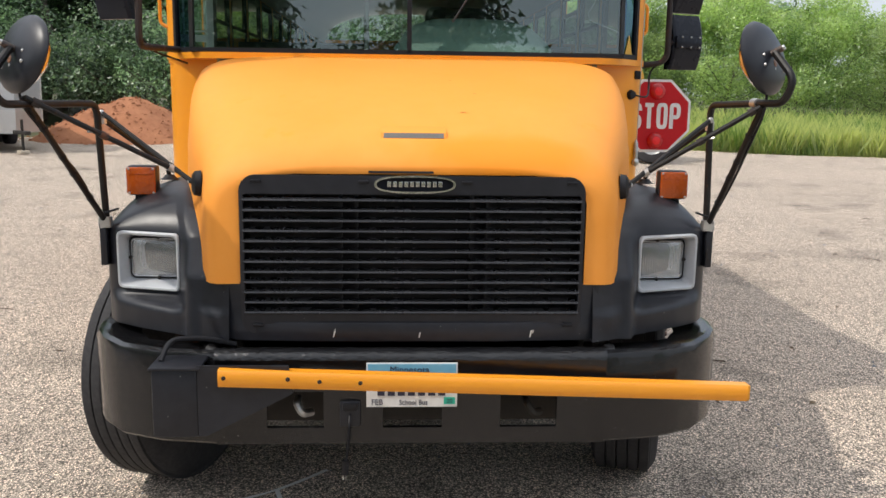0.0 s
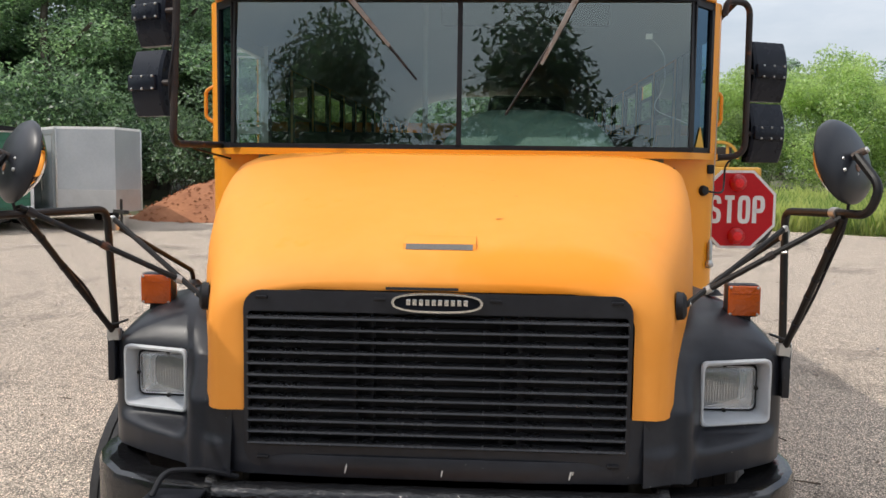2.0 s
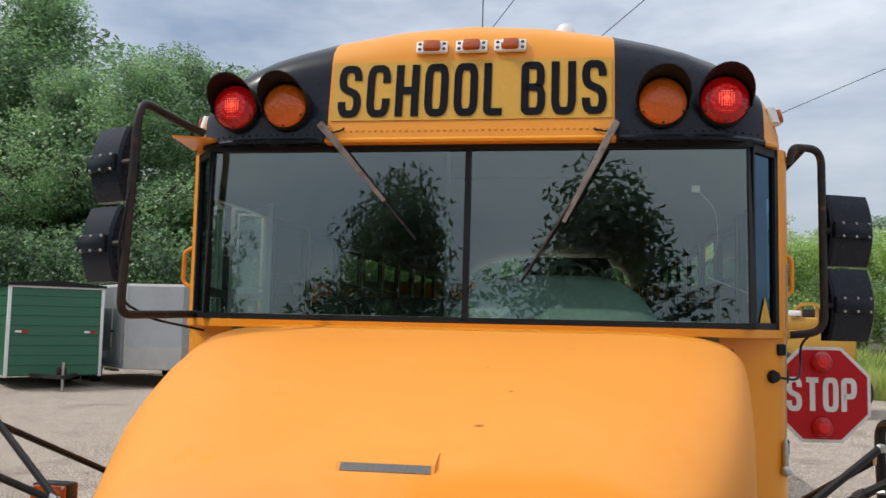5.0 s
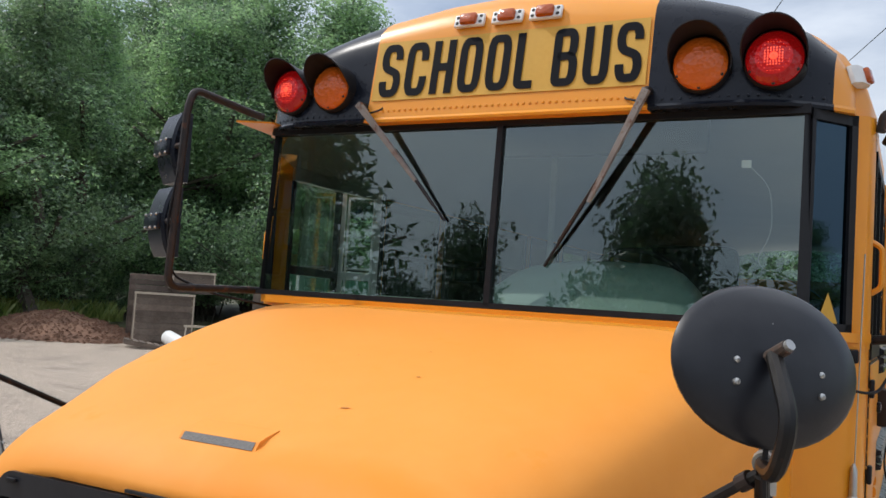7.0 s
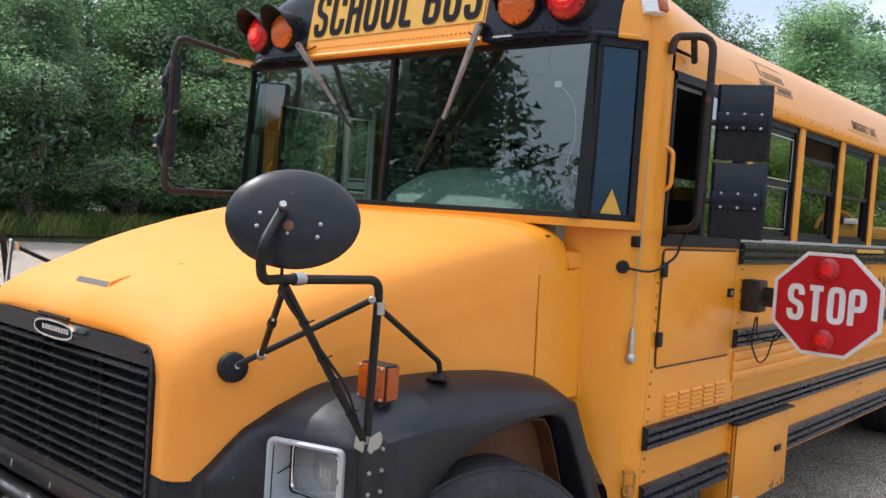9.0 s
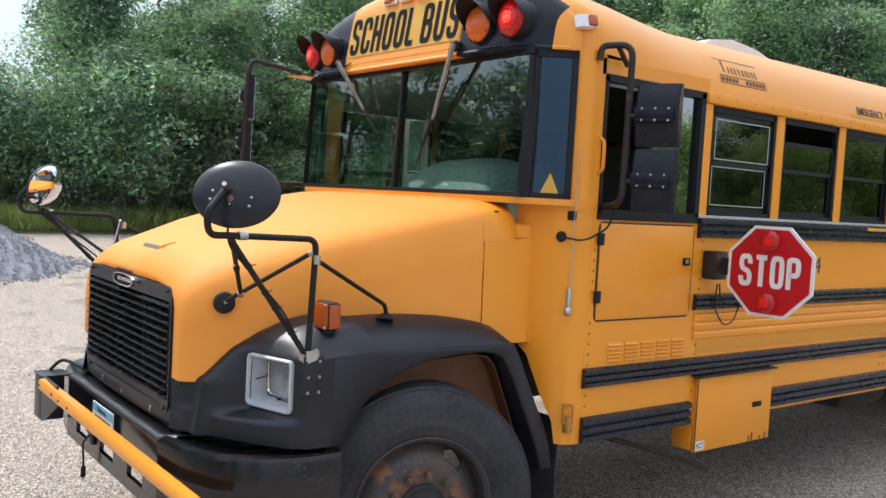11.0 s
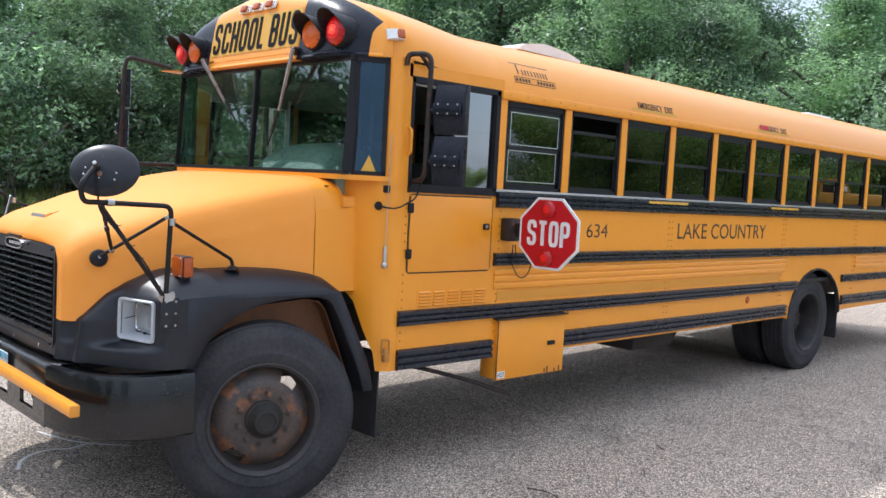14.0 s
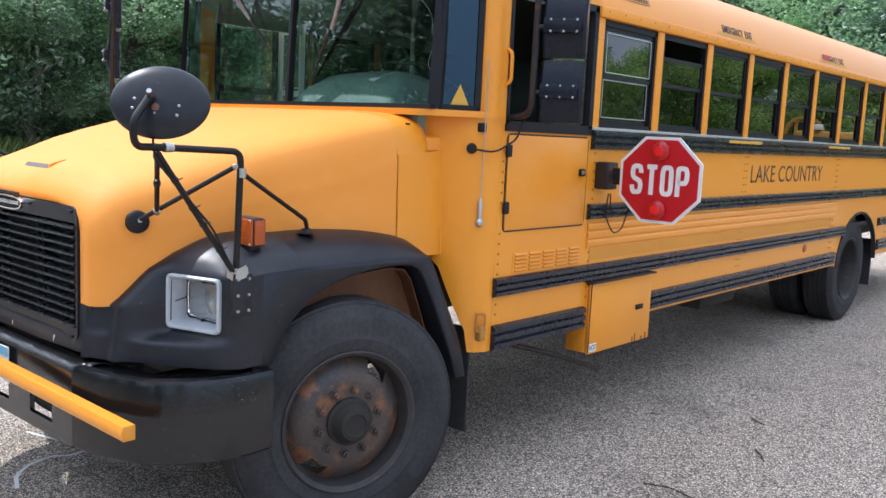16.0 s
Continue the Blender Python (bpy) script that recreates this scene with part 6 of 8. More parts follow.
def warning_lamp(x, z, mat, lit):
    c = Vector((x, 0.485 + 0.10 * max(0, abs(x) - 0.8), z))
    m = facing(c, (0.04 * (1 if x > 0 else -1), -1, 0.02))
    lamp = part("warning_lamp", lathe([(0.094, -0.10), (0.094, 0.0), (0.089, 0.006), (0.085, 0.0)], 32, m), M_TRIM, bus, "round red warning lamp, lit, with a black visor" if lit else "round amber warning lamp with a black visor", 50)
    part("lens", lathe([(0.087, 0.0), (0.084, 0.012), (0.068, 0.024), (0.04, 0.032), (0.001, 0.035)], 32, m), mat, lamp, "", 60)
    if lit:
        part("glow", lathe([(0.056, 0.0285), (0.04, 0.0335), (0.02, 0.0355), (0.001, 0.0362)], 24, m), M_REDGLOW, lamp, "glowing middle of the lens", 60)
        bm = bmesh.new()
        for i in range(-5, 6):
            for j in range(-5, 6):
                r = math.hypot(i, j) * 0.0085
                if 0.014 < r < 0.046:
                    add_box(bm, i * 0.0085 - 0.0022, i * 0.0085 + 0.0022, j * 0.0085 - 0.0030, j * 0.0085 + 0.0030, 0.026, 0.0372 - 2.9 * r * r, m=m)
        part("lens_prisms", bm, M_REDHOT, lamp, "bright prism grid in the lit lens", 0)
        part("bulb", lathe([(0.013, 0.0365), (0.008, 0.0385), (0.001, 0.039)], 12, m), M_REDHOT, lamp, "", 60)
    bm = bmesh.new()
    rows = []
    for d in (-0.03, 0.03, 0.075, 0.118):
        ring = []
        for i in range(19):
            a = radians(-14 + 208 * i / 18)
            droop = 0.0
            reach = d * (0.12 + 0.88 * max(0.0, math.sin(a)) ** 0.8) if d > 0 else d
            r = 0.097 + 0.012 * max(0.0, reach) / 0.118
            ring.append(m @ Vector((r * math.cos(a), r * math.sin(a) - droop, reach)))
        rows.append(ring)
    add_loft(bm, rows)
    thicken(bm, 0.004)
    part("visor", bm, M_TRIM, lamp, "", 50)
    bm = bmesh.new()
    for a in (210, 270, 330):
        add_lathe_raw(bm, [(0.006, 0.012), (0.005, 0.016), (0.001, 0.017)], 7, m @ Matrix.Translation((0.08 * math.cos(radians(a)), 0.08 * math.sin(radians(a)), 0)))
    part("screws", bm, M_UNDER, lamp)


for x, z, mat, lit in ((-0.928, 2.684, M_REDLIT, True), (-0.717, 2.683, M_AMBERBIG, False), (0.722, 2.676, M_AMBERBIG, False), (0.944, 2.680, M_REDLIT, True)):
    warning_lamp(x, z, mat, lit)

# wipers
for top, knee, tip in (((-0.568, 0.49, 2.605), (-0.315, 0.518, 2.310), (-0.195, 0.528, 2.165)), ((0.556, 0.495, 2.600), (0.366, 0.515, 2.232), (0.21, 0.525, 2.01))):
    top, knee, tip = Vector(top), Vector(knee), Vector(tip)
    wp = part("wiper", tube([top + Vector((0, 0.04, 0)), top + Vector((0, -0.03, 0)), top.lerp(knee, 0.08)], 0.014, 0.02, 8), M_RUSTTUBE, bus, "rusty windscreen wiper")
    bm = bmesh.new()
    d = (knee - top).normalized()
    s = d.cross(Vector((0, 1, 0))).normalized()
    add_loft(bm, [[top + s * 0.015 + Vector((0, -0.025, 0)), top - s * 0.015 + Vector((0, -0.025, 0)), top - s * 0.012 + Vector((0, -0.04, 0)), top + s * 0.012 + Vector((0, -0.04, 0))],
                  [knee + s * 0.008 + Vector((0, -0.01, 0)), knee - s * 0.008 + Vector((0, -0.01, 0)), knee - s * 0.006 + Vector((0, -0.02, 0)), knee + s * 0.006 + Vector((0, -0.02, 0))]], True)
    part("arm", bm, M_WIPER, wp, "", 0)
    back = tip + (knee - tip) * 1.85 + s * (-0.03 if top.x > 0 else 0.0)
    part("blade", tube([back + Vector((0, 0.002, 0)), tip + Vector((0, 0.002, 0))], 0.0055, 0.02, 6), M_TRIM, wp)
    part("blade_frame", tube([back.lerp(tip, 0.2) + Vector((0, -0.012, 0)), back.lerp(tip, 0.8) + Vector((0, -0.010, 0))], 0.0045, 0.02, 6), M_RUSTTUBE, wp)
    part("hose", tube([top + Vector((0, 0, 0)), top + Vector((0.03 if top.x < 0 else -0.03, -0.01, -0.035)), top + Vector((0.08 if top.x < 0 else -0.08, 0.0, -0.02)), top + Vector((0.085 if top.x < 0 else -0.085, 0.02, -0.005))], 0.004, 0.03, 6), M_TRIM, wp)

# ---- wheels ----
def wheel(at, sx, steer, hub_out, spokes=5, cup=0.0, parent=None, tread=True):
    """A lorry wheel: tyre with ribs, steel disc with hand holes, hub and nuts. Local z points outwards."""
    m = Matrix.Translation(at) @ Matrix.Rotation(radians(steer), 4, "Z") @ facing((0, 0, 0), (sx, 0, 0))
    R, w = 0.522, 0.14
    prof = [(0.300, -w), (0.36, -w - 0.006), (0.43, -w - 0.004), (0.485, -w + 0.012), (0.508, -w + 0.030)]
    for i in range(5):
        z = -0.112 + i * 0.046
        prof += [(R, z), (R + 0.002, z + 0.02), (R, z + 0.038), (R - 0.012, z + 0.040), (R - 0.012, z + 0.044)]
    prof += [(0.512, w - 0.028), (0.488, w - 0.010), (0.475, w - 0.004), (0.472, w - 0.001), (0.45, w + 0.004), (0.40, w + 0.008), (0.37, w + 0.006), (0.365, w + 0.009), (0.335, w + 0.004), (0.305, w - 0.004), (0.298, w - 0.014)]
    holder = part("wheel", lathe([(0.302, -w), (0.29, -w + 0.02), (0.27, -0.06), (0.27, 0.06), (0.284, w - 0.04), (0.288, w - 0.014), (0.306, w - 0.002), (0.312, w + 0.004), (0.306, w + 0.007), (0.296, w + 0.0)], 48, m), M_RIM, parent or bus, "rusty steel lorry wheel with a worn black tyre", 40)
    bm = bmesh.new()
    k = 64
    add_lathe_raw(bm, prof, k, m)
    part("tyre", bm, M_RUBBER, holder, "", 35)
    # disc with two hand holes cut in its slope
    bm = bmesh.new()
    dp = [(0.286, hub_out - 0.055), (0.272, hub_out - 0.045), (0.250, hub_out - 0.022), (0.215, hub_out + 0.005), (0.19, hub_out + 0.014), (0.172, hub_out + 0.016), (0.165, hub_out + 0.016), (0.10, hub_out + 0.016)]
    seg = 60
    rings = [[bm.verts.new(m @ Vector((r * math.cos(2 * math.pi * i / seg), r * math.sin(2 * math.pi * i / seg), h))) for i in range(seg)] for r, h in dp]
    holes = {int(seg * f / 5 + 6 + j) % seg for f in range(5) for j in range(4)} if spokes else set()
    for ri, (a, b) in enumerate(zip(rings, rings[1:])):
        for i in range(seg):
            if ri in (1, 2) and spokes == 2 and i in (7, 8, 9, 10, 37, 38, 39, 40):
                continue
            if ri in (1, 2) and spokes == 5 and i in holes:
                continue
            bm.faces.new((a[i], a[(i + 1) % seg], b[(i + 1) % seg], b[i]))
    thicken(bm, 0.008)
    part("disc", bm, M_RUST, holder, "rust-brown wheel disc", 40)
    part("hub", lathe([(0.105, hub_out + 0.010), (0.105, hub_out + 0.03), (0.092, hub_out + 0.036), (0.085, hub_out + 0.05), (0.072, hub_out + 0.075), (0.066, hub_out + 0.085), (0.05, hub_out + 0.088), (0.045, hub_out + 0.082), (0.001, hub_out + 0.08)], 32, m), M_UNDER, holder)
    for i in range(10):
        a = 2 * math.pi * i / 10 + 0.2
        part("nut", lathe([(0.024, hub_out + 0.016), (0.024, hub_out + 0.022), (0.017, hub_out + 0.023), (0.016, hub_out + 0.042), (0.011, hub_out + 0.044), (0.010, hub_out + 0.055), (0.001, hub_out + 0.056)], 6, m @ Matrix.Translation((0.142 * math.cos(a), 0.142 * math.sin(a), 0))), M_RUST, holder, "", 30)
    return holder


wheel((1.02, 0.025, 0.50), 1, -17, 0.105, 2)
wheel((-1.015, 0.0, 0.50), -1, -20, 0.075, 2)
RY, RZ = 6.66, 0.596
for sx in (1, -1):
    wheel((sx * 1.02, RY, RZ), sx, 0, -0.06, 5)
    wheel((sx * 0.685, RY, RZ), sx, 0, 0.02, 0)
part("rear_axle", tube([(-0.9, RY, RZ), (0.9, RY, RZ)], 0.09, 0.02, 16), M_UNDER, bus)
part("axle_casing", lathe([(0.001, -0.2), (0.18, -0.15), (0.24, 0), (0.18, 0.15), (0.001, 0.2)], 20, facing((0, RY, RZ), (0, 1, 0))), M_UNDER, bus)
part("front_axle", box(-0.95, 0.95, -0.07, 0.07, 0.42, 0.55, 0.02), M_UNDER, bus)
for x in (-0.43, 0.43):
    part("frame_rail", box(x - 0.04, x + 0.04, -0.8, END - 0.3, 0.72, 0.98), M_UNDER, bus)
    part("leaf_spring", box(x * 1.15 - 0.04, x * 1.15 + 0.04, -0.6, 0.7, 0.58, 0.66, 0.02), M_UNDER, bus)
part("fuel_tank", box(-0.95, -0.45, 2.9, 4.4, 0.42, 0.95, 0.08), M_UNDER, bus)
part("underfloor_tank", box(0.50, 1.05, 3.6, 4.25, 0.52, 0.95, 0.06), M_UNDER, bus)
part("exhaust_pipe", tube([(0.7, 0.95, 0.68), (1.12, 1.12, 0.665), (1.17, 1.5, 0.555), (1.2, 1.91, 0.412)], 0.014, 0.15, 10), M_RUSTTUBE, bus, "rusty pipe end below the battery box")
for sx in (1, -1):
    part("mud_flap", box(min(sx * 0.86, sx * 1.14), max(sx * 0.86, sx * 1.14), 0.775, 0.785, 0.27, 0.80), M_RUBBER, bus, "black rubber mud flap", 0)
    part("mud_flap", box(min(sx * 0.55, sx * 1.17), max(sx * 0.55, sx * 1.17), RY + 0.72, RY + 0.73, 0.36, 0.85), M_RUBBER, bus, "black rubber mud flap", 0)
    part("wheel_well", prism([(-0.42, 0.95), (-0.2, 1.06), (0.0, 1.12), (0.27, 1.14), (0.40, 1.10), (0.55, 0.85), (0.60, 0.66), (0.45, 0.66), (-0.42, 0.75)], "x", min(sx * 0.98, sx * 1.0), max(sx * 0.98, sx * 1.0)), M_WELL, bus, "rust-streaked yellow inner wheel well")
    bm = bmesh.new()
    add_loft(bm, [[(sx * 1.06, y + 0.004, z - 0.012), (sx * 0.72, y - 0.01, z - 0.02)] for y, z in ((0.618, 0.585), (0.588, 0.70), (0.508, 0.885), (0.420, 1.078), (0.372, 1.128), (0.27, 1.144), (0.0, 1.126), (-0.15, 1.082))])
    thicken(bm, 0.008)
    part("wheel_well_roof", bm, M_WELL, bus, "", 40)
    pts = []
    for i in range(13):
        a = math.pi - math.pi * i / 12
        pts.append((ARCH_Y + ARCH_R * 1.05 * math.cos(a), 0.66 + 0.51 * math.sin(a)))
    inn = [(y * 0.975 + ARCH_Y * 0.025, 0.66 + (z - 0.66) * 0.965) for y, z in pts]
    part("arch_lip", prism(pts + inn[::-1], "x", min(sx * 1.19, sx * 1.232), max(sx * 1.19, sx * 1.232)), M_RUBBER, bus, "", 30)
    part("arch_liner", box(min(sx * 0.45, sx * 0.47), max(sx * 0.45, sx * 0.47), RY - 0.62, RY + 0.62, 0.7, 1.2), M_UNDER, bus, "", 0)

# ---- left side fittings ----
X = SIDE
hatch = part("side_hatch", box(X, X + 0.008, 0.895, 1.605, 1.283, 1.748, 0.004), M_YELLOW, bus, "yellow side compartment door with black hinges")
bm = frame_ring(rounded(0.884, 1.613, 1.275, 1.756, 0.03), rounded(0.893, 1.605, 1.283, 1.748, 0.025), 0, 0.004)
bmesh.ops.transform(bm, matrix=Matrix(((0, 1, 0, X + 0.0005), (1, 0, 0, 0), (0, 0, 1, 0), (0, 0, 0, 1))), verts=bm.verts)
part("seal", bm, M_LETTER, hatch, "", 0)
for z in (1.395, 1.672):
    part("hinge", box(X + 0.004, X + 0.02, 0.872, 0.912, z - 0.03, z + 0.03, 0.006), M_TRIM, hatch)
part("latch", box(X + 0.006, X + 0.022, 1.525, 1.575, 1.545, 1.585, 0.006), M_TRIM, hatch)
part("latch_plate", box(X + 0.02, X + 0.024, 1.535, 1.56, 1.555, 1.575, 0.002), M_STEEL, hatch)
lv = part("louvre_panel", box(X, X + 0.002, 0.985, 1.605, 1.062, 1.168), M_YELLOW, bus, "five rows of pressed yellow louvres", 0)
slot = None
for i in range(5):
    for j in range(5):
        y, z = 1.0 + i * 0.122, 1.074 + j * 0.0195
        if slot is None:
            slot = part("louvre", prism([(X + 0.002, 0.002), (X + 0.011, 0.0), (X + 0.010, 0.003), (X + 0.002, 0.0105)], "y", 0, 0.098), M_YELLOW, lv, "", 20)
            slot.location = (0, y, z)
            # Brown strip painted as the louvre's shaded opening; no slot is cut.
            mouth = part("slot", box(X + 0.0015, X + 0.0035, 0.003, 0.095, -0.005, 0.002), M_SEAM, lv, "brown strip painted as the shaded opening under the louvre", 0)
            mouth.location = (0, y, z)
        else:
            shared("louvre", slot, Matrix.Translation((0, y, z)))
            shared("slot", mouth, Matrix.Translation((0, y, z)))
bt = part("battery_box", box(1.10, 1.232, 1.70, 2.405, 0.54, 0.935, 0.012), M_YELLOW, bus, "yellow battery box hanging below the skirt")
part("box_door", box(1.236, 1.252, 1.70, 2.41, 0.535, 0.945, 0.006), M_YELLOW, bt)
part("lid_strip", box(1.12, 1.275, 1.68, 2.42, 0.945, 0.955, 0.003), M_RUSTTUBE, bt)
part("box_gap", box(1.2515, 1.2535, 1.700, 1.708, 0.54, 0.94), M_DARK, bt, "", 0)
for y, h in ((2.20, 0.03), (2.23, 0.045), (2.31, 0.02), (2.36, 0.035)):
    part("rust_run", box(1.2521, 1.2528, y, y + 0.012, 0.54, 0.54 + h), M_RUSTTUBE, bt, "", 0)
part("box_latch", box(1.25, 1.262, 2.22, 2.30, 0.735, 0.765, 0.004), M_TRIM, bt)
part("box_sticker", box(1.2523, 1.2535, 1.715, 1.79, 0.548, 0.595), M_WHITE, bt, "", 0)
part("sticker_words", lettering("HOT", 1.72, 1.785, 0.555, 0.588, facing((1.2535, 0, 0), (1, 0, 0)), 0.001), M_INK, bt, "", 0)
M_LATCH = surface("rusty_yellow_latch", (0.30, 0.14, 0.035), (0.52, 0.22, 0.03), 0.6, grain=40, patch=14, bump=0.2)
lt = part("hood_latch", tube([(1.20, 0.745, 0.885), (1.210, 0.735, 0.885), (1.210, 0.735, 0.80), (1.232, 0.775, 0.80), (1.232, 0.775, 0.885), (1.210, 0.735, 0.885)], 0.006, 0.01, 6), M_LATCH, bus, "rusty hood latch")
part("latch_body", box(1.195, 1.232, 0.745, 0.785, 0.75, 0.83, 0.008), M_LATCH, lt)
gr = part("wire_grommet", lathe([(0, 0.02), (0.02, 0.018), (0.026, 0.0)], 16, facing((1.146, 0.712, 1.676), (0.45, -0.9, 0))), M_TRIM, bus, "black grommet with mirror wires")
part("wire", tube([(1.152, 0.705, 1.676), (1.25, 0.76, 1.66), (1.285, 0.88, 1.73), (1.29, 0.90, 1.80), (1.35, 0.87, 1.86)], 0.005, 0.05, 6), M_TRIM, gr)
part("corner_latch", box(1.165, 1.197, 0.722, 0.757, 1.755, 1.798, 0.006), M_TRIM, bus)
rod = part("antenna_rod", tube([(1.194, 0.740, 1.335), (1.196, 0.738, 1.45), (1.205, 0.738, 2.1)], 0.0025, 0.02, 6), M_STEEL, bus, "thin whip rod on a ball mount")
part("rod_ball", lathe([(0.001, -0.02), (0.018, -0.01), (0.02, 0.0), (0.018, 0.012), (0.012, 0.02), (0.011, 0.10), (0.004, 0.12)], 14, Matrix.Translation((1.194, 0.738, 1.325))), M_STEEL, rod)
part("grab_handle", tube([(1.218, 0.852, 1.98), (1.25, 0.852, 2.0), (1.25, 0.852, 2.13), (1.218, 0.852, 2.15)], 0.009, 0.02, 8), M_YELLOW, bus)
part("grab_handle", tube([(-1.218, 0.80, 1.98), (-1.255, 0.80, 2.0), (-1.255, 0.80, 2.13), (-1.218, 0.80, 2.15)], 0.009, 0.02, 8), M_YELLOW, bus)
part("side_reflector", lathe([(0, 0.014), (0.025, 0.012), (0.036, 0.0)], 16, facing((X, 5.17, 0.905), (1, 0, 0))), M_AMBER, bus)
for y in (3.38, 5.45):
    part("exit_reflector_strip", box(X + 0.026, X + 0.029, y, y + 0.58, 1.765, 1.785), M_SIGN, bus, "", 0)
bm = bmesh.new()
for y in (0.865, 1.69, 3.74, 5.79, 7.55):
    for z in [0.72 + 0.05 * i for i in range(22)]:
        if not any(a <= z <= b for a, b in ((0.68, 0.83), (0.95, 1.06), (1.30, 1.40), (1.68, 1.80))) and (y != 0.865 or z < 1.9):
            rivets(bm, [(X + 0.001, y, z)] + ([(X + 0.001, y + 0.05, z)] if y > 1.7 else []), (1, 0, 0), 0.0065, 0.004)
for i in range(50):
    rivets(bm, [(1.2465, 1.70 + 0.17 * i, 2.43)], (1, 0, 0), 0.005, 0.003)
part("rivets", bm, M_SEAM, bus)
bm = bmesh.new()
for i in range(13):
    for z in (1.86, 2.0, 2.14, 2.28, 2.37):
        rivets(bm, [(1.226, POSTS[i] - 0.018, z), (1.226, POSTS[i] + 0.018, z)], (1, 0, 0), 0.005, 0.003)
part("post_rivets", bm, M_YELLOW, bus)
side = facing((X + 0.0005, 0, 0), (1, 0, 0))
word = lettering("LAKE COUNTRY", 3.875, 5.43, 1.482, 1.612, side, 0.0012, 0.0012, 0.0)
runs = sorted({round(v.co.y, 3) for v in word.verts})
split = max((p for p in zip(runs, runs[1:]) if 4.2 < p[0] < 4.6), key=lambda p: p[1] - p[0])[0] + 0.001
first = word.copy()
bmesh.ops.delete(first, geom=[v for v in first.verts if v.co.y > split], context="VERTS")
bmesh.ops.delete(word, geom=[v for v in word.verts if v.co.y < split], context="VERTS")
for w in (first, word):
    part("operator_name", w, M_LETTER, bus, "brown-black operator lettering", 0)
part("fleet_number", lettering("634", 2.635, 2.895, 1.493, 1.594, side, 0.0012, -0.004, 0.0), M_LETTER, bus, "", 0)


def on_roof_side(bm, lift=0.002):
    """Lays flat lettering (local x along the bus, local z up) against the curve of the roof."""
    zs = [(z, x) for x, z in reversed(MAIN)]
    for v in bm.verts:
        v.co.x = table(zs, v.co.z) + lift + v.co.x
    return bm


flat = facing((0, 0, 0), (1, 0, 0))
for y0, y1, strike in ((3.195, 3.69, False), (5.20, 5.72, True)):
    for txt, a, b in (("EMERGENCY", y0, lerp(y0, y1, 0.68)), ("EXIT", lerp(y0, y1, 0.76), y1)):
        part("exit_word", on_roof_side(lettering(txt, a, b, 2.494, 2.544, flat, 0.001, 0.006), 0.004), M_LETTER, bus, "", 0)
    bm = bmesh.new()
    add_loft(bm, [[(0, y0 - 0.09, z), (0, y1 + 0.05, z)] for z in (2.475, 2.483, 2.492)])
    part("exit_tape", on_roof_side(bm, 0.003), M_SIGN, bus, "", 0)
    if strike:
        bm = bmesh.new()
        add_loft(bm, [[(0, y0 - 0.03, z), (0, y0 + 0.14, z)] for z in (2.502, 2.52, 2.54)])
        part("exit_sticker", on_roof_side(bm, 0.007), M_RED, bus, "red and white sticker", 0)
# maker's badge as plain bars
bm = bmesh.new()
def strip(y0, y1, z0, z1):
    add_loft(bm, [[(0, y0, lerp(z0, z1, s)), (0, y1, lerp(z0, z1, s))] for s in (0, 0.33, 0.66, 1)])


strip(1.765, 2.17, 2.653, 2.659)
badge = part("maker_badge", on_roof_side(bm, 0.004), M_LETTER, bus, "dark maker's badge drawn as plain bars", 0)
marks = [(1.825, 1.837, 2.585, 2.65)] + [(y, y + 0.012, 2.582, 2.62) for y in (1.87, 1.90, 1.93, 1.965, 2.0, 2.03, 2.06, 2.09, 2.12)]
marks += [(1.775, 2.20, 2.524, 2.528), (1.775, 2.20, 2.563, 2.567), (1.775, 1.78, 2.528, 2.563), (2.195, 2.20, 2.528, 2.563)]
marks += [(1.79 + 0.031 * i, 1.81 + 0.031 * i, 2.535, 2.556) for i in range(13) if i not in (5, 6)]
for a in marks:
    bm = bmesh.new()
    strip(*a)
    part("bar", on_roof_side(bm, 0.004), M_LETTER, badge, "", 0)

# stop arm
SM = Matrix.Translation((1.587, 1.758, 1.546)) @ Matrix.Rotation(radians(4), 4, "Z") @ Matrix.Rotation(radians(90), 4, "X")
def octagon(r):
    return [(r / math.cos(radians(22.5)) * math.cos(radians(22.5 + 45 * i)), r / math.cos(radians(22.5)) * math.sin(radians(22.5 + 45 * i))) for i in range(8)]


sign = part("stop_sign", add_prism(bmesh.new(), octagon(0.229), "z", -0.006, 0.006), M_WHITE, bus, "red octagonal stop sign with white letters, swung out", 0)
sign.matrix_basis = SM
for s in (1, -1):
    a, b = (0.0065, 0.008) if s > 0 else (-0.008, -0.0065)
    part("red_field", add_prism(bmesh.new(), octagon(0.213), "z", a, b), M_RED, sign, "", 0)
for i, ch in enumerate("STOP"):
    part("letter", block_letter(bmesh.new(), ch, -0.166 + 0.0855 * i, -0.082, 0.073, 0.164, 0.0255, Matrix.Translation((0, 0, 0.008)), 0.0015), M_WHITE, sign, "", 0)
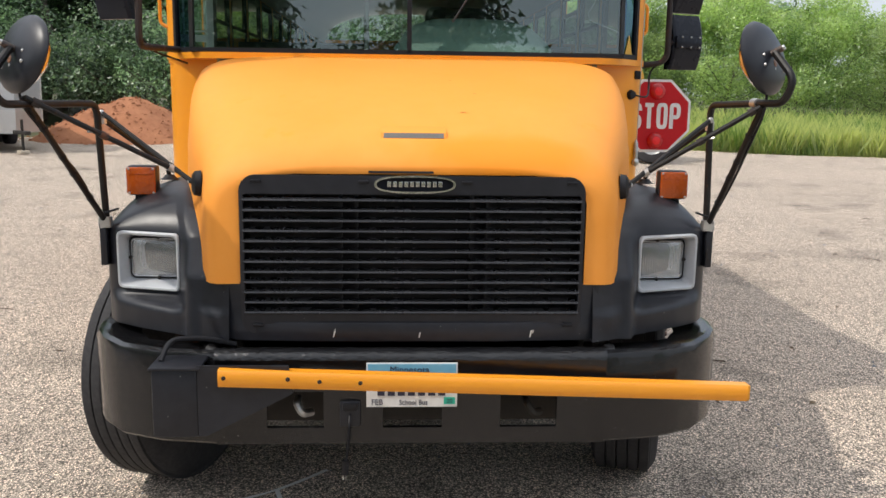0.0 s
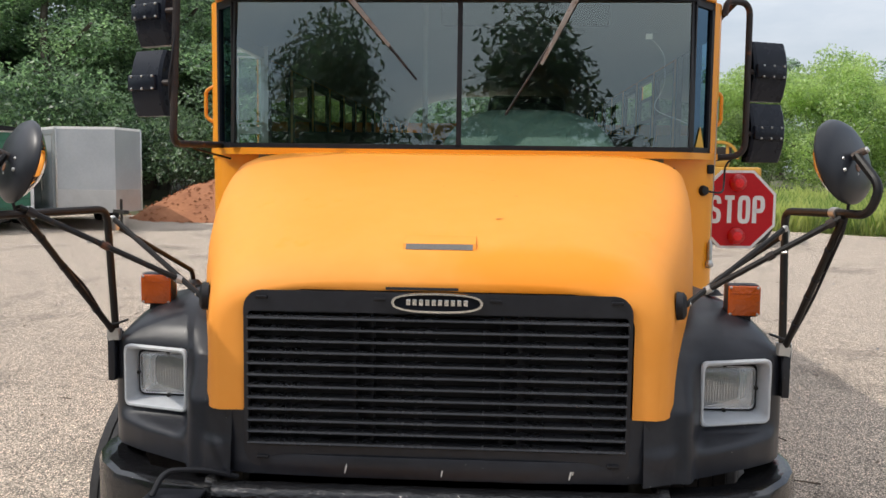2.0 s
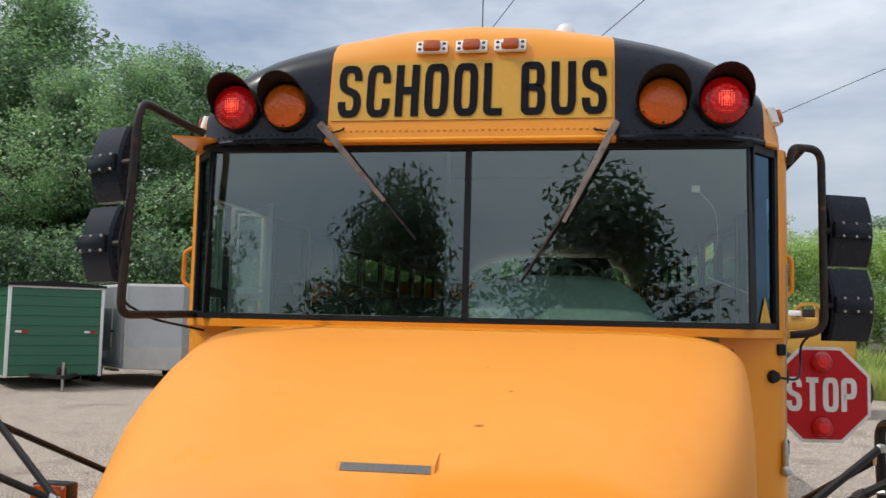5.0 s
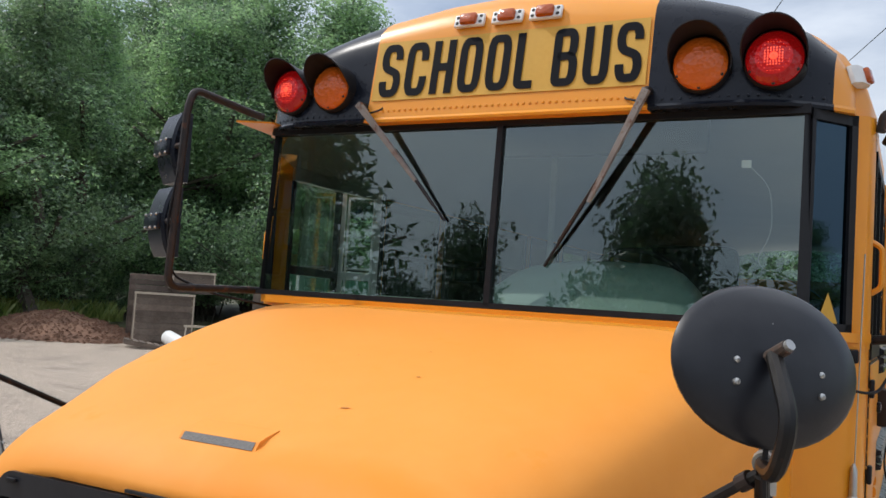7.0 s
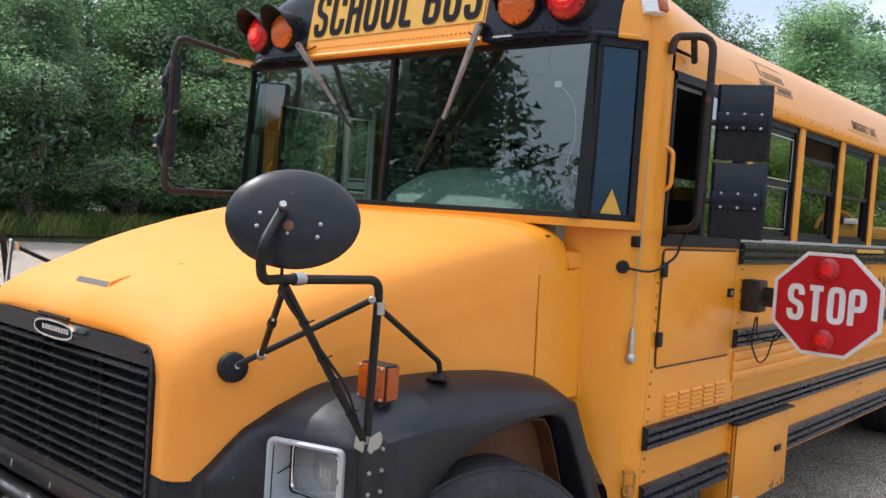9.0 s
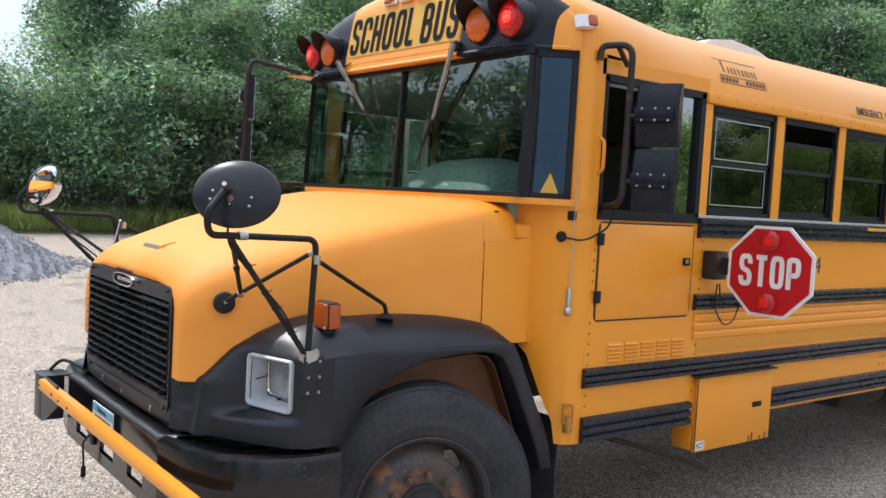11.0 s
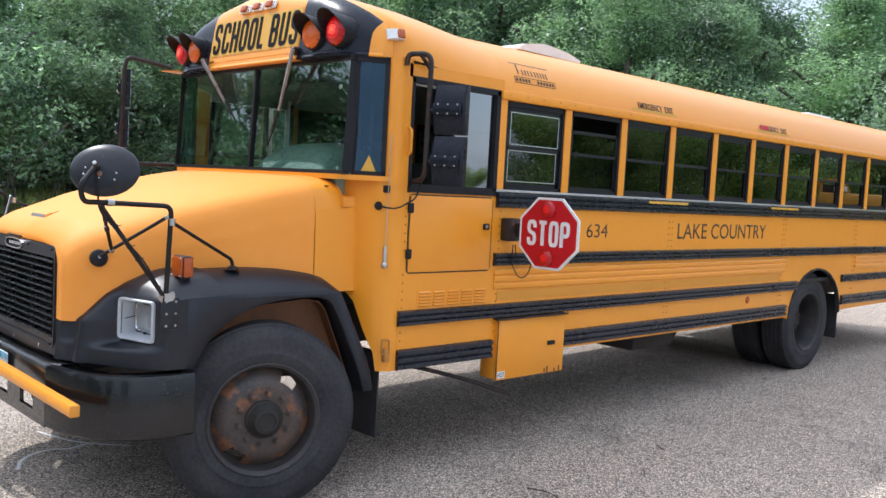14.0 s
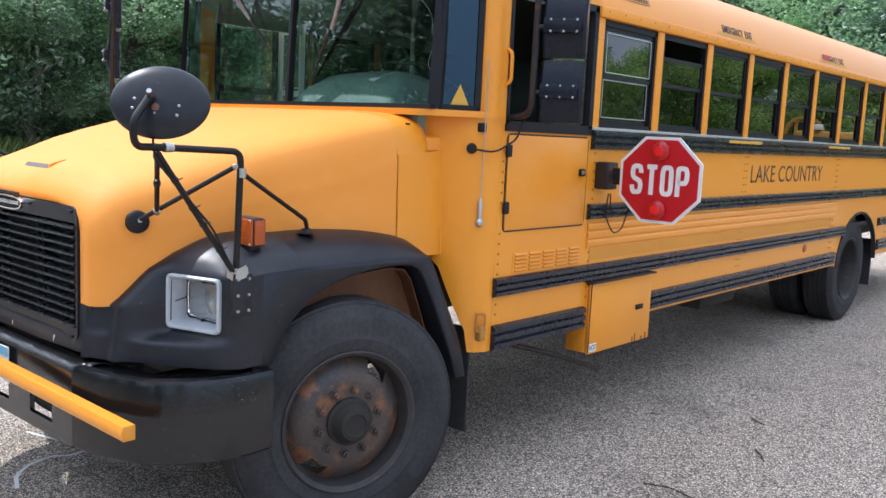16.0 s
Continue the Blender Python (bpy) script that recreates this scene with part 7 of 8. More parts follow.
for z, mat in ((0.155, M_REDLIT), (-0.155, M_REDLIT)):
    lm = part("stop_lamp", lathe([(0.052, 0.006), (0.052, 0.02), (0.046, 0.032), (0.025, 0.042), (0.001, 0.044)], 24, Matrix.Translation((0, z, 0))), mat, sign, "round red stop lamp", 50)
    part("glow", lathe([(0.026, 0.0422), (0.014, 0.0445), (0.001, 0.0452)], 20, Matrix.Translation((0, z, 0))), M_REDGLOW, lm, "glowing middle of the lens", 60)
    part("stop_lamp", lathe([(0.052, -0.006), (0.046, -0.03), (0.001, -0.044)], 24, Matrix.Translation((0, z, 0))), M_REDDULL, sign)
mt = part("stop_arm_motor", box(X, X + 0.085, 1.70, 1.81, 1.475, 1.625, 0.01), M_RUSTTUBE, bus, "rust-brown stop-arm motor box")
part("stop_arm_bar", box(X + 0.07, 1.40, 1.752, 1.772, 1.505, 1.595, 0.004), M_RUSTTUBE, mt)
part("wire", tube([(X + 0.05, 1.78, 1.45), (X + 0.03, 1.79, 1.32), (X + 0.05, 1.86, 1.22), (X + 0.06, 1.93, 1.24), (X + 0.08, 1.96, 1.36), (1.40, 1.77, 1.40)], 0.004, 0.06, 6), M_TRIM, mt)
part("wire", tube([(X + 0.05, 1.80, 1.45), (X + 0.04, 1.83, 1.34), (X + 0.10, 1.92, 1.33), (1.42, 1.77, 1.42)], 0.004, 0.06, 6), M_TRIM, mt)

# ---- roof fittings ----
hz = 2.915
M_PALEBOARD = surface("tan_hatch_rim", (0.34, 0.23, 0.13), (0.44, 0.31, 0.19), 0.6, bump=0.05)
rh = part("roof_hatch", prism([(2.74, hz + 0.05), (2.80, hz + 0.08), (3.05, hz + 0.115), (3.35, hz + 0.085), (3.53, hz + 0.04), (3.53, hz + 0.02), (2.74, hz + 0.03)], "x", -0.42, 0.36, 0.008), M_WHITE, bus, "cream-white roof escape hatch")
part("hatch_rim", prism([(2.76, hz - 0.05), (2.76, hz + 0.035), (3.05, hz + 0.095), (3.35, hz + 0.065), (3.51, hz + 0.022), (3.51, hz - 0.05)], "x", -0.40, 0.34), M_PALEBOARD, rh)
part("roof_hatch", box(-0.42, 0.30, 8.2, 8.9, hz - 0.03, hz + 0.06, 0.03), M_WHITE, bus, "white roof escape hatch")
part("strobe_beacon", lathe([(0.056, -0.03), (0.052, 0.015), (0.040, 0.06), (0.022, 0.082), (0.001, 0.085)], 20, Matrix.Translation((0.362, 0.78, 2.995))), M_WHITE, bus, "white conical roof beacon")
part("roof_aerial", tube([(0.02, 0.78, 3.01), (0.02, 0.78, 3.55)], 0.0025, 0.01, 6), M_TRIM, bus)
part("aerial_base", lathe([(0.02, -0.01), (0.018, 0.01), (0.001, 0.02)], 10, Matrix.Translation((0.02, 0.78, 3.02))), M_STEEL, bus)

# ---- cabin ----
bm = bmesh.new()
rows = []
for y, zt, w in ((0.60, 1.86, 0.42), (0.66, 1.97, 0.40), (0.76, 2.035, 0.37), (0.92, 2.06, 0.34), (1.10, 2.03, 0.33), (1.16, 1.9, 0.33)):
    ring = []
    for i in range(13):
        a = math.pi * i / 12
        c = math.cos(a)
        ring.append((0.32 - w * (abs(c) ** 0.55) * (1 if c > 0 else -1), y, 1.80 + (zt - 1.80) * math.sin(a) ** 0.45))
    rows.append(ring)
add_loft(bm, rows)
dash = part("dashboard", bm, M_DASH, bus, "grey-green moulded instrument cowl", 50)
part("dash_shelf", prism([(0.56, 1.70), (0.56, 1.865), (0.62, 1.875), (0.95, 1.82), (1.05, 1.70)], "x", -0.93, 0.93), M_DASH, dash)
part("steering_wheel", add_tube(bmesh.new(), [Vector((0.36 + 0.22 * math.cos(t), 1.20 - 0.10 * math.sin(t), 1.93 + 0.19 * math.sin(t))) for t in [2 * math.pi * i / 24 for i in range(25)]], 0.012, 0.02, 8), M_TRIM, bus)
ds = part("driver_seat", box(0.10, 0.62, 1.55, 2.05, 1.40, 1.52, 0.04), M_SEAT, bus, "dark high-backed driver seat")
part("backrest", box(0.12, 0.60, 2.00, 2.12, 1.5, 2.22, 0.05), M_SEAT, ds)
part("pedestal", box(0.2, 0.5, 1.65, 1.95, 1.06, 1.42), M_UNDER, ds)
for i in range(11):
    y = 2.75 + i * 0.68
    for x0, x1 in ((0.22, 1.16), (-1.16, -0.22)):
        st = part("bench_seat", box(x0, x1, y, y + 0.42, 1.36, 1.50, 0.04), M_SEAT, bus, "dark green vinyl bench seat")
        part("backrest", box(x0, x1, y + 0.38, y + 0.48, 1.42, 1.98, 0.04), M_SEAT, st)
        part("leg", box(x0 + 0.06, x0 + 0.10, y + 0.05, y + 0.4, 1.06, 1.37), M_STEEL, st, "", 0)
for x0, x1 in ((0.25, 1.15), (-1.15, -0.25)):
    part("modesty_panel", box(x0, x1, 2.40, 2.43, 1.25, 2.0, 0.01), M_SEAT, bus)
part("grab_pole", tube([(-0.25, 1.75, 1.06), (-0.25, 1.75, 2.9)], 0.016, 0.02, 10), M_STEEL, bus)
part("driver_mirror", box(-0.1, 0.7, 0.75, 0.80, 2.44, 2.60, 0.02), M_TRIM, bus)
part("step_wall", box(-1.19, -1.15, 0.75, 1.66, 0.45, 1.06), M_UNDER, bus)
# warning triangle and loose cord in the corner pane
c = Vector((1.105, 0.655, 1.915))
nrm = Vector((0.8, -0.6, 0))
m = facing(c + nrm * 0.003, nrm)
part("triangle_decal", add_prism(bmesh.new(), [(-0.048, -0.05), (0.048, -0.05), (0.0, 0.055)], "z", 0, 0.002), M_SIGN, bus, "small yellow triangle decal", 0).matrix_basis = m
part("loose_cord", tube([(0.86, 0.62, 2.37), (0.93, 0.63, 2.3), (0.94, 0.64, 2.15), (0.88, 0.66, 2.05), (1.06, 0.64, 1.98), (1.12, 0.70, 1.92)], 0.0016, 0.1, 6), M_BEZEL, bus, "thin white hanging cord")
part("cord_tag", box(0.84, 0.87, 0.612, 0.616, 2.36, 2.385), M_WHITE, bus, "", 0)

# service door: two leaves folded out
M_DOOR = surface("pale_door_frame", (0.74, 0.77, 0.76), (0.84, 0.86, 0.85), 0.35, bump=0.02)
dr = part("service_door", bmesh.new(), M_ALU, bus, "folding service door standing ajar, tall glass in pale and darkened frames")
for (ax, ay), (bx, by) in (((-1.205, 0.89), (-1.355, 1.500)), ((-1.360, 1.520), (-1.155, 1.605))):
    d = Vector((bx - ax, by - ay, 0))
    L = d.length
    m = Matrix.Translation((ax, ay, 0)) @ Matrix.Rotation(math.atan2(d.y, d.x), 4, "Z")
    leaf = part("leaf", bmesh.new(), M_ALU, dr)
    for x0, x1, z0, z1 in ((0, 0.03, 0.42, 2.40), (L - 0.03, L, 0.42, 2.40), (0.03, L - 0.03, 0.42, 0.50), (0.03, L - 0.03, 1.95, 1.99), (0.03, L - 0.03, 2.41, 2.455)):
        # The longer leaf's stiles are coloured black for its shade; the other stays pale.
        part("stile", box(x0, x1, -0.015, 0.015, z0, z1 + (0.055 if z1 == 2.40 else 0), 0.003, m), M_DOOR if L < 0.4 else M_TRIM, leaf, "", 20)
    sheet = bmesh.new()
    sheet.faces.new([sheet.verts.new(m @ Vector(p)) for p in ((0.03, 0, 0.5), (L - 0.03, 0, 0.5), (L - 0.03, 0, 2.41), (0.03, 0, 2.41))])
    part("door_glass", sheet, M_GLASS, leaf, "", 0)
    part("door_seal", box(L - 0.003, L + 0.02, -0.012, 0.012, 0.42, 2.42, 0.004, m), M_RUBBER, leaf, "", 20)
for z0, z1, y0, y1 in ((1.06, 2.42, 1.60, 1.64), (2.38, 2.44, 0.87, 1.64)):
    part("door_jamb", box(-1.21, -1.17, y0, y1, z0, z1, 0.004), M_ALU, bus)
inner = part("inner_trim", bmesh.new(), M_DOOR, dr)
d = Vector((0.205, 0.085, 0))
m = Matrix.Translation((-1.360, 1.520, 0)) @ Matrix.Rotation(math.atan2(d.y, d.x), 4, "Z")
for x0, x1, z0, z1 in ((0.044, 0.054, 1.56, 2.39), (0.180, 0.190, 1.56, 2.39), (0.044, 0.190, 2.38, 2.39), (0.044, 0.190, 2.005, 2.015)):
    part("bead", box(x0, x1, -0.025, -0.015, z0, z1, m=m), M_DOOR, inner, "", 0)


# ---- things round the lot ----
M_GREEN = surface("green_siding", (0.022, 0.11, 0.06), (0.03, 0.14, 0.08), 0.45, grain=30, patch=2, bump=0.03)
M_SILVER = surface("silver_trailer_skin", (0.40, 0.42, 0.44), (0.48, 0.50, 0.52), 0.35, metal=0.35, grain=20, patch=1.5, bump=0.02)
M_TREAD = surface("tread_plate", (0.5, 0.5, 0.5), (0.62, 0.62, 0.62), 0.35, metal=0.7, grain=60, patch=4, bump=0.6)
M_WOOD = surface("weathered_crate_wood", (0.10, 0.075, 0.058), (0.19, 0.15, 0.12), 0.85, grain=22, patch=3, bump=0.4, vary=0.25)
M_PALEWOOD = surface("pale_lumber", (0.42, 0.36, 0.28), (0.55, 0.48, 0.38), 0.8, grain=22, patch=3, bump=0.3)
M_REDDIRT = surface("red_dirt", (0.26, 0.10, 0.045), (0.38, 0.16, 0.075), 0.95, grain=9, patch=1.6, bump=0.9)
M_CHIPS = surface("brown_wood_chips", (0.10, 0.05, 0.03), (0.22, 0.12, 0.075), 0.95, grain=16, patch=2, bump=1.0)
M_STONE = surface("grey_crushed_stone", (0.15, 0.15, 0.17), (0.32, 0.32, 0.34), 0.9, grain=14, patch=2, bump=0.8)
M_MACHINE = surface("machine_yellow", (0.42, 0.22, 0.025), (0.52, 0.28, 0.04), 0.5, grain=20, patch=3, bump=0.05)
M_WHITELINE = surface("white_line", (0.86, 0.85, 0.82), (0.93, 0.92, 0.90), 0.9, bump=0.1)


def small_wheel(parent, m, r=0.33, w=0.1):
    t = part("wheel", lathe([(r * 0.6, -w), (r * 0.92, -w), (r, -w * 0.7), (r, w * 0.7), (r * 0.92, w), (r * 0.6, w)], 28, m), M_RUBBER, parent, "black trailer tyre on a pale rim", 40)
    part("rim", lathe([(r * 0.62, w * 0.9), (r * 0.5, w * 0.5), (r * 0.3, w * 0.6), (0.001, w * 0.7)], 20, m), M_STEEL, t)


def grid_frame(at, heading):
    return Matrix.Translation(at) @ Matrix.Rotation(heading, 4, "Z")


# silver V-nosed cargo trailer; local y points to the tail, local x to its far side
g0 = lot(0, 17)
T = grid_frame((-9.2, 17.0, g0), radians(45))
tr = grp("cargo_trailer", "silver enclosed V-nose cargo trailer on the lot", "trailer")
tr.matrix_basis = T
prof = [(0, -0.95), (1.0, 0.0), (1.0, 4.3), (-1.0, 4.3), (-1.0, 0.0)]
part("body", prism(prof, "z", 0.42, 2.33, 0.012), M_SILVER, tr, "", 20)
part("roof", prism([(x * 1.005, y * 1.003) for x, y in prof], "z", 2.33, 2.39, 0.015), M_WHITE, tr, "", 20)
for a, b in (((0, -0.955), (1.005, 0.0)), ((0, -0.955), (-1.005, 0.0))):
    bm = bmesh.new()
    add_loft(bm, [[(a[0], a[1], z), (b[0], b[1], z)] for z in (0.44, 0.95)])
    thicken(bm, 0.008)
    part("stone_guard", bm, M_TREAD, tr, "tread-plate stone guard", 0)
for x in (-1.003, 1.003):
    part("corner_trim", box(x - 0.02, x + 0.02, -0.02, 0.03, 0.42, 2.36, 0.005), M_STEEL, tr)
door = part("side_door", box(-1.012, -1.0, 0.25, 1.05, 0.55, 2.2, 0.005), M_SILVER, tr, "closed side door with a bar latch")
for a in ((0.23, 0.25, 0.53, 2.22), (1.05, 1.07, 0.53, 2.22), (0.23, 1.07, 2.2, 2.22)):
    part("trim", box(-1.016, -1.0, *a), M_STEEL, door, "", 0)
part("latch", box(-1.05, -1.012, 0.95, 0.98, 0.9, 1.8, 0.004), M_STEEL, door)
part("latch_handle", box(-1.06, -1.012, 0.85, 1.0, 1.25, 1.3, 0.006), M_TRIM, door)
part("step", box(-1.15, -1.0, 0.3, 1.0, 0.36, 0.40, 0.008), M_UNDER, tr)
part("jack", tube([(0, -1.25, 0.02), (0, -1.25, 0.75)], 0.03, 0.02, 10), M_UNDER, tr)
part("jack_foot", box(-0.1, 0.1, -1.35, -1.15, 0.0, 0.07, 0.006), M_PALEWOOD, tr, "wooden block below the jack")
part("tongue", box(-0.06, 0.06, -1.55, 0.3, 0.42, 0.50, 0.008), M_UNDER, tr)
for y in (2.1, 2.85):
    for sx in (-1, 1):
        small_wheel(tr, Matrix.Translation((sx * 1.06, y, 0.33)) @ facing((0, 0, 0), (sx, 0, 0)))
for sx in (-1, 1):
    part("mudguard", prism([(1.65, 0.62), (1.75, 0.78), (3.2, 0.78), (3.3, 0.62), (3.27, 0.6), (3.17, 0.745), (1.78, 0.745), (1.68, 0.6)], "x", min(sx * 0.98, sx * 1.2), max(sx * 0.98, sx * 1.2)), M_STEEL, tr)

# green shed on a trailer
T = grid_frame((-11.2, 15.6, lot(0, 16)), radians(45))
sh = grp("shed_trailer", "dark green sided shed on a low trailer with white corner trim", "trailer")
sh.matrix_basis = T
part("body", box(-0.98, 0.98, 0.02, 3.7, 0.28, 2.28), M_GREEN, sh, "", 0)
part("roof", prism([(-1.05, 2.28), (1.05, 2.28), (1.05, 2.33), (0, 2.42), (-1.05, 2.33)], "y", -0.06, 3.78), M_TRIM, sh)
board = None
for i in range(9):
    z = 0.30 + i * 0.22
    if board is None:
        board = part("siding_board", prism([(0, 0), (-0.022, 0.004), (-0.006, 0.215), (0, 0.215)], "x", -0.96, 0.96), M_GREEN, sh, "", 0)
        board.location = (0, 0.02, z)
        sb = part("siding_board", prism([(-0.98, 0), (-1.002, 0.004), (-0.986, 0.215), (-0.98, 0.215)], "y", 0.04, 3.68), M_GREEN, sh, "", 0)
        sb.location = (0, 0, z)
    else:
        shared("siding_board", board, Matrix.Translation((0, 0.02, z)))
        shared("siding_board", sb, Matrix.Translation((0, 0, z)))
for x, y in ((-0.99, 0.0), (0.99, 0.0), (-0.99, 3.7)):
    part("corner_trim", box(x - 0.035, x + 0.035, y - 0.02, y + 0.05, 0.26, 2.30, 0.005), M_WHITE, sh)
part("eaves_trim", box(-1.0, 1.0, -0.02, 0.0, 2.24, 2.30), M_WHITE, sh)
win = part("window", box(-1.03, -1.0, 1.15, 1.65, 1.15, 1.95), M_WHITE, sh, "small white-framed sash window")
for z in (1.20, 1.57):
    part("pane", box(-1.036, -1.028, 1.20, 1.60, z, z + 0.33), M_TINT, win, "", 0)
for x, mat in ((-0.85, M_WHITE), (-0.72, M_RED), (0.6, M_WHITE), (0.73, M_RED)):
    part("reflector_tape", box(x, x + 0.13, -0.035, -0.028, 1.24, 1.29), mat, sh, "", 0)
part("tongue", prism([(-0.5, 0.0), (-0.06, -0.95), (0.06, -0.95), (0.5, 0.0), (0.42, 0.0), (0, -0.8), (-0.42, 0.0)], "z", 0.26, 0.34), M_UNDER, sh)
part("jack", tube([(0, -0.85, 0.0), (0, -0.85, 0.62)], 0.028, 0.02, 8), M_STEEL, sh)
part("winch", box(-0.1, 0.1, -0.78, -0.6, 0.34, 0.52, 0.02), M_UNDER, sh)
for sx in (-1, 1):
    small_wheel(sh, Matrix.Translation((sx * 1.1, 2.6, 0.31)) @ facing((0, 0, 0), (sx, 0, 0)), 0.31, 0.09)


def heap(name, cx, cy, rx, ry, h, mat, label, category, seed, rough=0.09, stones=0, stone=0.03, power=1.25, stone_mat=None):
    """A heap of loose stuff with an uneven skirt and loose lumps on its skin."""
    bm = bmesh.new()
    rings, seg = [], 48
    for i in range(17):
        s = i / 16
        ring = []
        for k in range(seg):
            a = 2 * math.pi * k / seg
            e = 1 + 0.16 * noise.noise((math.cos(a) * 1.5, math.sin(a) * 1.5, seed))
            x, y = cx + rx * s * e * math.cos(a), cy + ry * s * e * math.sin(a)
            z = h * max(0.0, 1 - s ** power) * (1 + 0.12 * noise.noise((x * 0.8, y * 0.8, seed)))
            z += rough * noise.noise((x * 2.3, y * 2.3, seed)) * (1 - s * s) + rough * 0.4 * noise.noise((x * 7, y * 7, seed)) * (1 - s ** 4)
            ring.append((x, y, lot(x, y) + max(-0.02, z) - (0.02 if i == 16 else 0)))
        rings.append(ring)
    add_loft(bm, rings[1:], True)
    bm.faces.new([bm.verts.new(p) for p in rings[1]])
    bmesh.ops.remove_doubles(bm, verts=bm.verts, dist=1e-4)
    ob = tagged(part(name, bm, mat, None, "", 60), label, category)
    if stones:
        rnd2 = random.Random(seed)
        co, faces = [], []
        for _ in range(stones):
            s, a = rnd2.random() ** 0.5 * 1.06, rnd2.random() * 6.283
            i = min(15, int(s * 16))
            k = int(a / 6.283 * seg) % seg
            p = Vector(rings[min(16, i + 1)][k]).lerp(Vector(rings[i][(k + 1) % seg]), rnd2.random())
            p += Vector((rnd2.gauss(0, 0.05), rnd2.gauss(0, 0.05), stone * 0.2))
            if s > 1:
                p += Vector((math.cos(a), math.sin(a), 0)) * rnd2.random() * 0.5
                p.z = lot(p.x, p.y) + stone * 0.3
            r = stone * rnd2.uniform(0.5, 1.4)
            n = len(co)
            co += [p + Vector((rnd2.uniform(0.5, 1) * r * dx, rnd2.uniform(0.5, 1) * r * dy, rnd2.uniform(0.4, 0.9) * r * dz)) for dx, dy, dz in ((1, 0.2, 0), (-0.3, 1, 0), (-0.8, -0.7, 0), (0, 0, 1))]
            faces += [(n, n + 1, n + 3), (n + 1, n + 2, n + 3), (n + 2, n, n + 3)]
        me = bpy.data.meshes.new("loose_rubble")
        me.from_pydata(co, [], faces)
        me.materials.append(stone_mat or mat)
        o = new("loose_rubble", me)
        o.parent = ob
        o["kind"] = "stuff"
    return ob


heap("dirt_mound", -7.6, 21.2, 2.6, 2.0, 1.2, M_REDDIRT, "rust-red mound of loose soil at the lot edge", "soil mound", 3.3, 0.10, 900, 0.05)
heap("gravel_heap", -15.6, -1.5, 4.3, 4.2, 2.1, M_STONE, "pale grey heap of crushed stone on the lot", "gravel heap", 5.1, 0.07, 14000, 0.045, 1.1)
heap("mulch_bank", -20.8, 15.2, 3.2, 2.2, 0.75, M_CHIPS, "low brown bank of wood chips below the trees", "mulch bank", 7.7, 0.10, 2500, 0.06)


def crate(at, turn, w, d, h, tilt=0.0, label="weathered grey wooden pallet bin", pale=True):
    """A slatted pallet bin: corner posts, side boards, runners."""
    ob = grp("pallet_bin", label, "crate", "old pallet bins")
    ob.matrix_basis = Matrix.Translation(at) @ Matrix.Rotation(radians(turn), 4, "Z") @ Matrix.Rotation(radians(tilt), 4, "X")
    for x in (-w / 2, w / 2):
        for y in (-d / 2, d / 2):
            part("post", box(x - 0.04, x + 0.04, y - 0.04, y + 0.04, 0.1, h, 0.004), M_PALEWOOD if pale and y < 0 else M_WOOD, ob, "", 0)
    n = max(3, int((h - 0.12) / 0.15))
    for i in range(n):
        z0 = 0.12 + (h - 0.12) * i / n
        z1 = z0 + (h - 0.12) / n - 0.012
        for y in (-d / 2, d / 2):
            part("board", box(-w / 2, w / 2, y - 0.052 if y < 0 else y + 0.03, y - 0.03 if y < 0 else y + 0.052, z0, z1), M_WOOD, ob, "", 0)
        for x in (-w / 2, w / 2):
            part("board", box(x - 0.052 if x < 0 else x + 0.03, x - 0.03 if x < 0 else x + 0.052, -d / 2, d / 2, z0, z1), M_WOOD, ob, "", 0)
    for y in (-d / 2 + 0.05, 0, d / 2 - 0.05):
        part("runner", box(-w / 2, w / 2, y - 0.05, y + 0.05, 0.0, 0.1), M_WOOD, ob, "", 0)
    part("floor_board", box(-w / 2, w / 2, -d / 2, d / 2, 0.1, 0.12), M_WOOD, ob, "", 0)
    part("rail", box(-w / 2 - 0.05, w / 2 + 0.05, -d / 2 - 0.075, -d / 2 - 0.05, h - 0.06, h), M_PALEWOOD if pale else M_WOOD, ob, "", 0)
    return ob


zc = lot(0, 15)
crate((-17.3, 15.9, zc), 48, 1.5, 1.2, 1.45)
crate((-18.4, 16.6, zc), 44, 1.3, 1.2, 1.95, 0, "tall dark weathered wooden bin", False)
crate((-17.0, 16.6, zc + 1.47), 52, 1.1, 0.9, 0.62, 0, "small wooden bin stacked on another bin")
pl = grp("pallet", "weathered wooden pallet leaning on the ground", "pallet")
pl.matrix_basis = Matrix.Translation((-16.4, 14.5, zc + 0.02)) @ Matrix.Rotation(radians(50), 4, "Z") @ Matrix.Rotation(radians(9), 4, "Y")
for i in range(6):
    part("slat", box(-0.55 + i * 0.19, -0.42 + i * 0.19, -0.5, 0.5, 0.10, 0.12), M_WOOD, pl, "", 0)
for y in (-0.46, 0, 0.46):
    part("bearer", box(-0.56, 0.56, y - 0.045, y + 0.045, 0.0, 0.10), M_WOOD, pl, "", 0)
pipe = part("drain_pipe", lathe([(0.19, -0.8), (0.19, 0.8), (0.17, 0.8), (0.17, -0.8), (0.19, -0.8)], 28, Matrix.Translation((-15.0, 14.3, zc + 0.2)) @ facing((0, 0, 0), (0.8, -0.35, -0.12))), M_WHITE, None, "", 40)
tagged(pipe, "white plastic drain pipe lying by the pallets", "pipe")
sw = grp("saw_horse", "small grey folding trestle by the bins", "trestle")
sw.matrix_basis = Matrix.Translation((-15.6, 15.5, zc)) @ Matrix.Rotation(radians(45), 4, "Z")
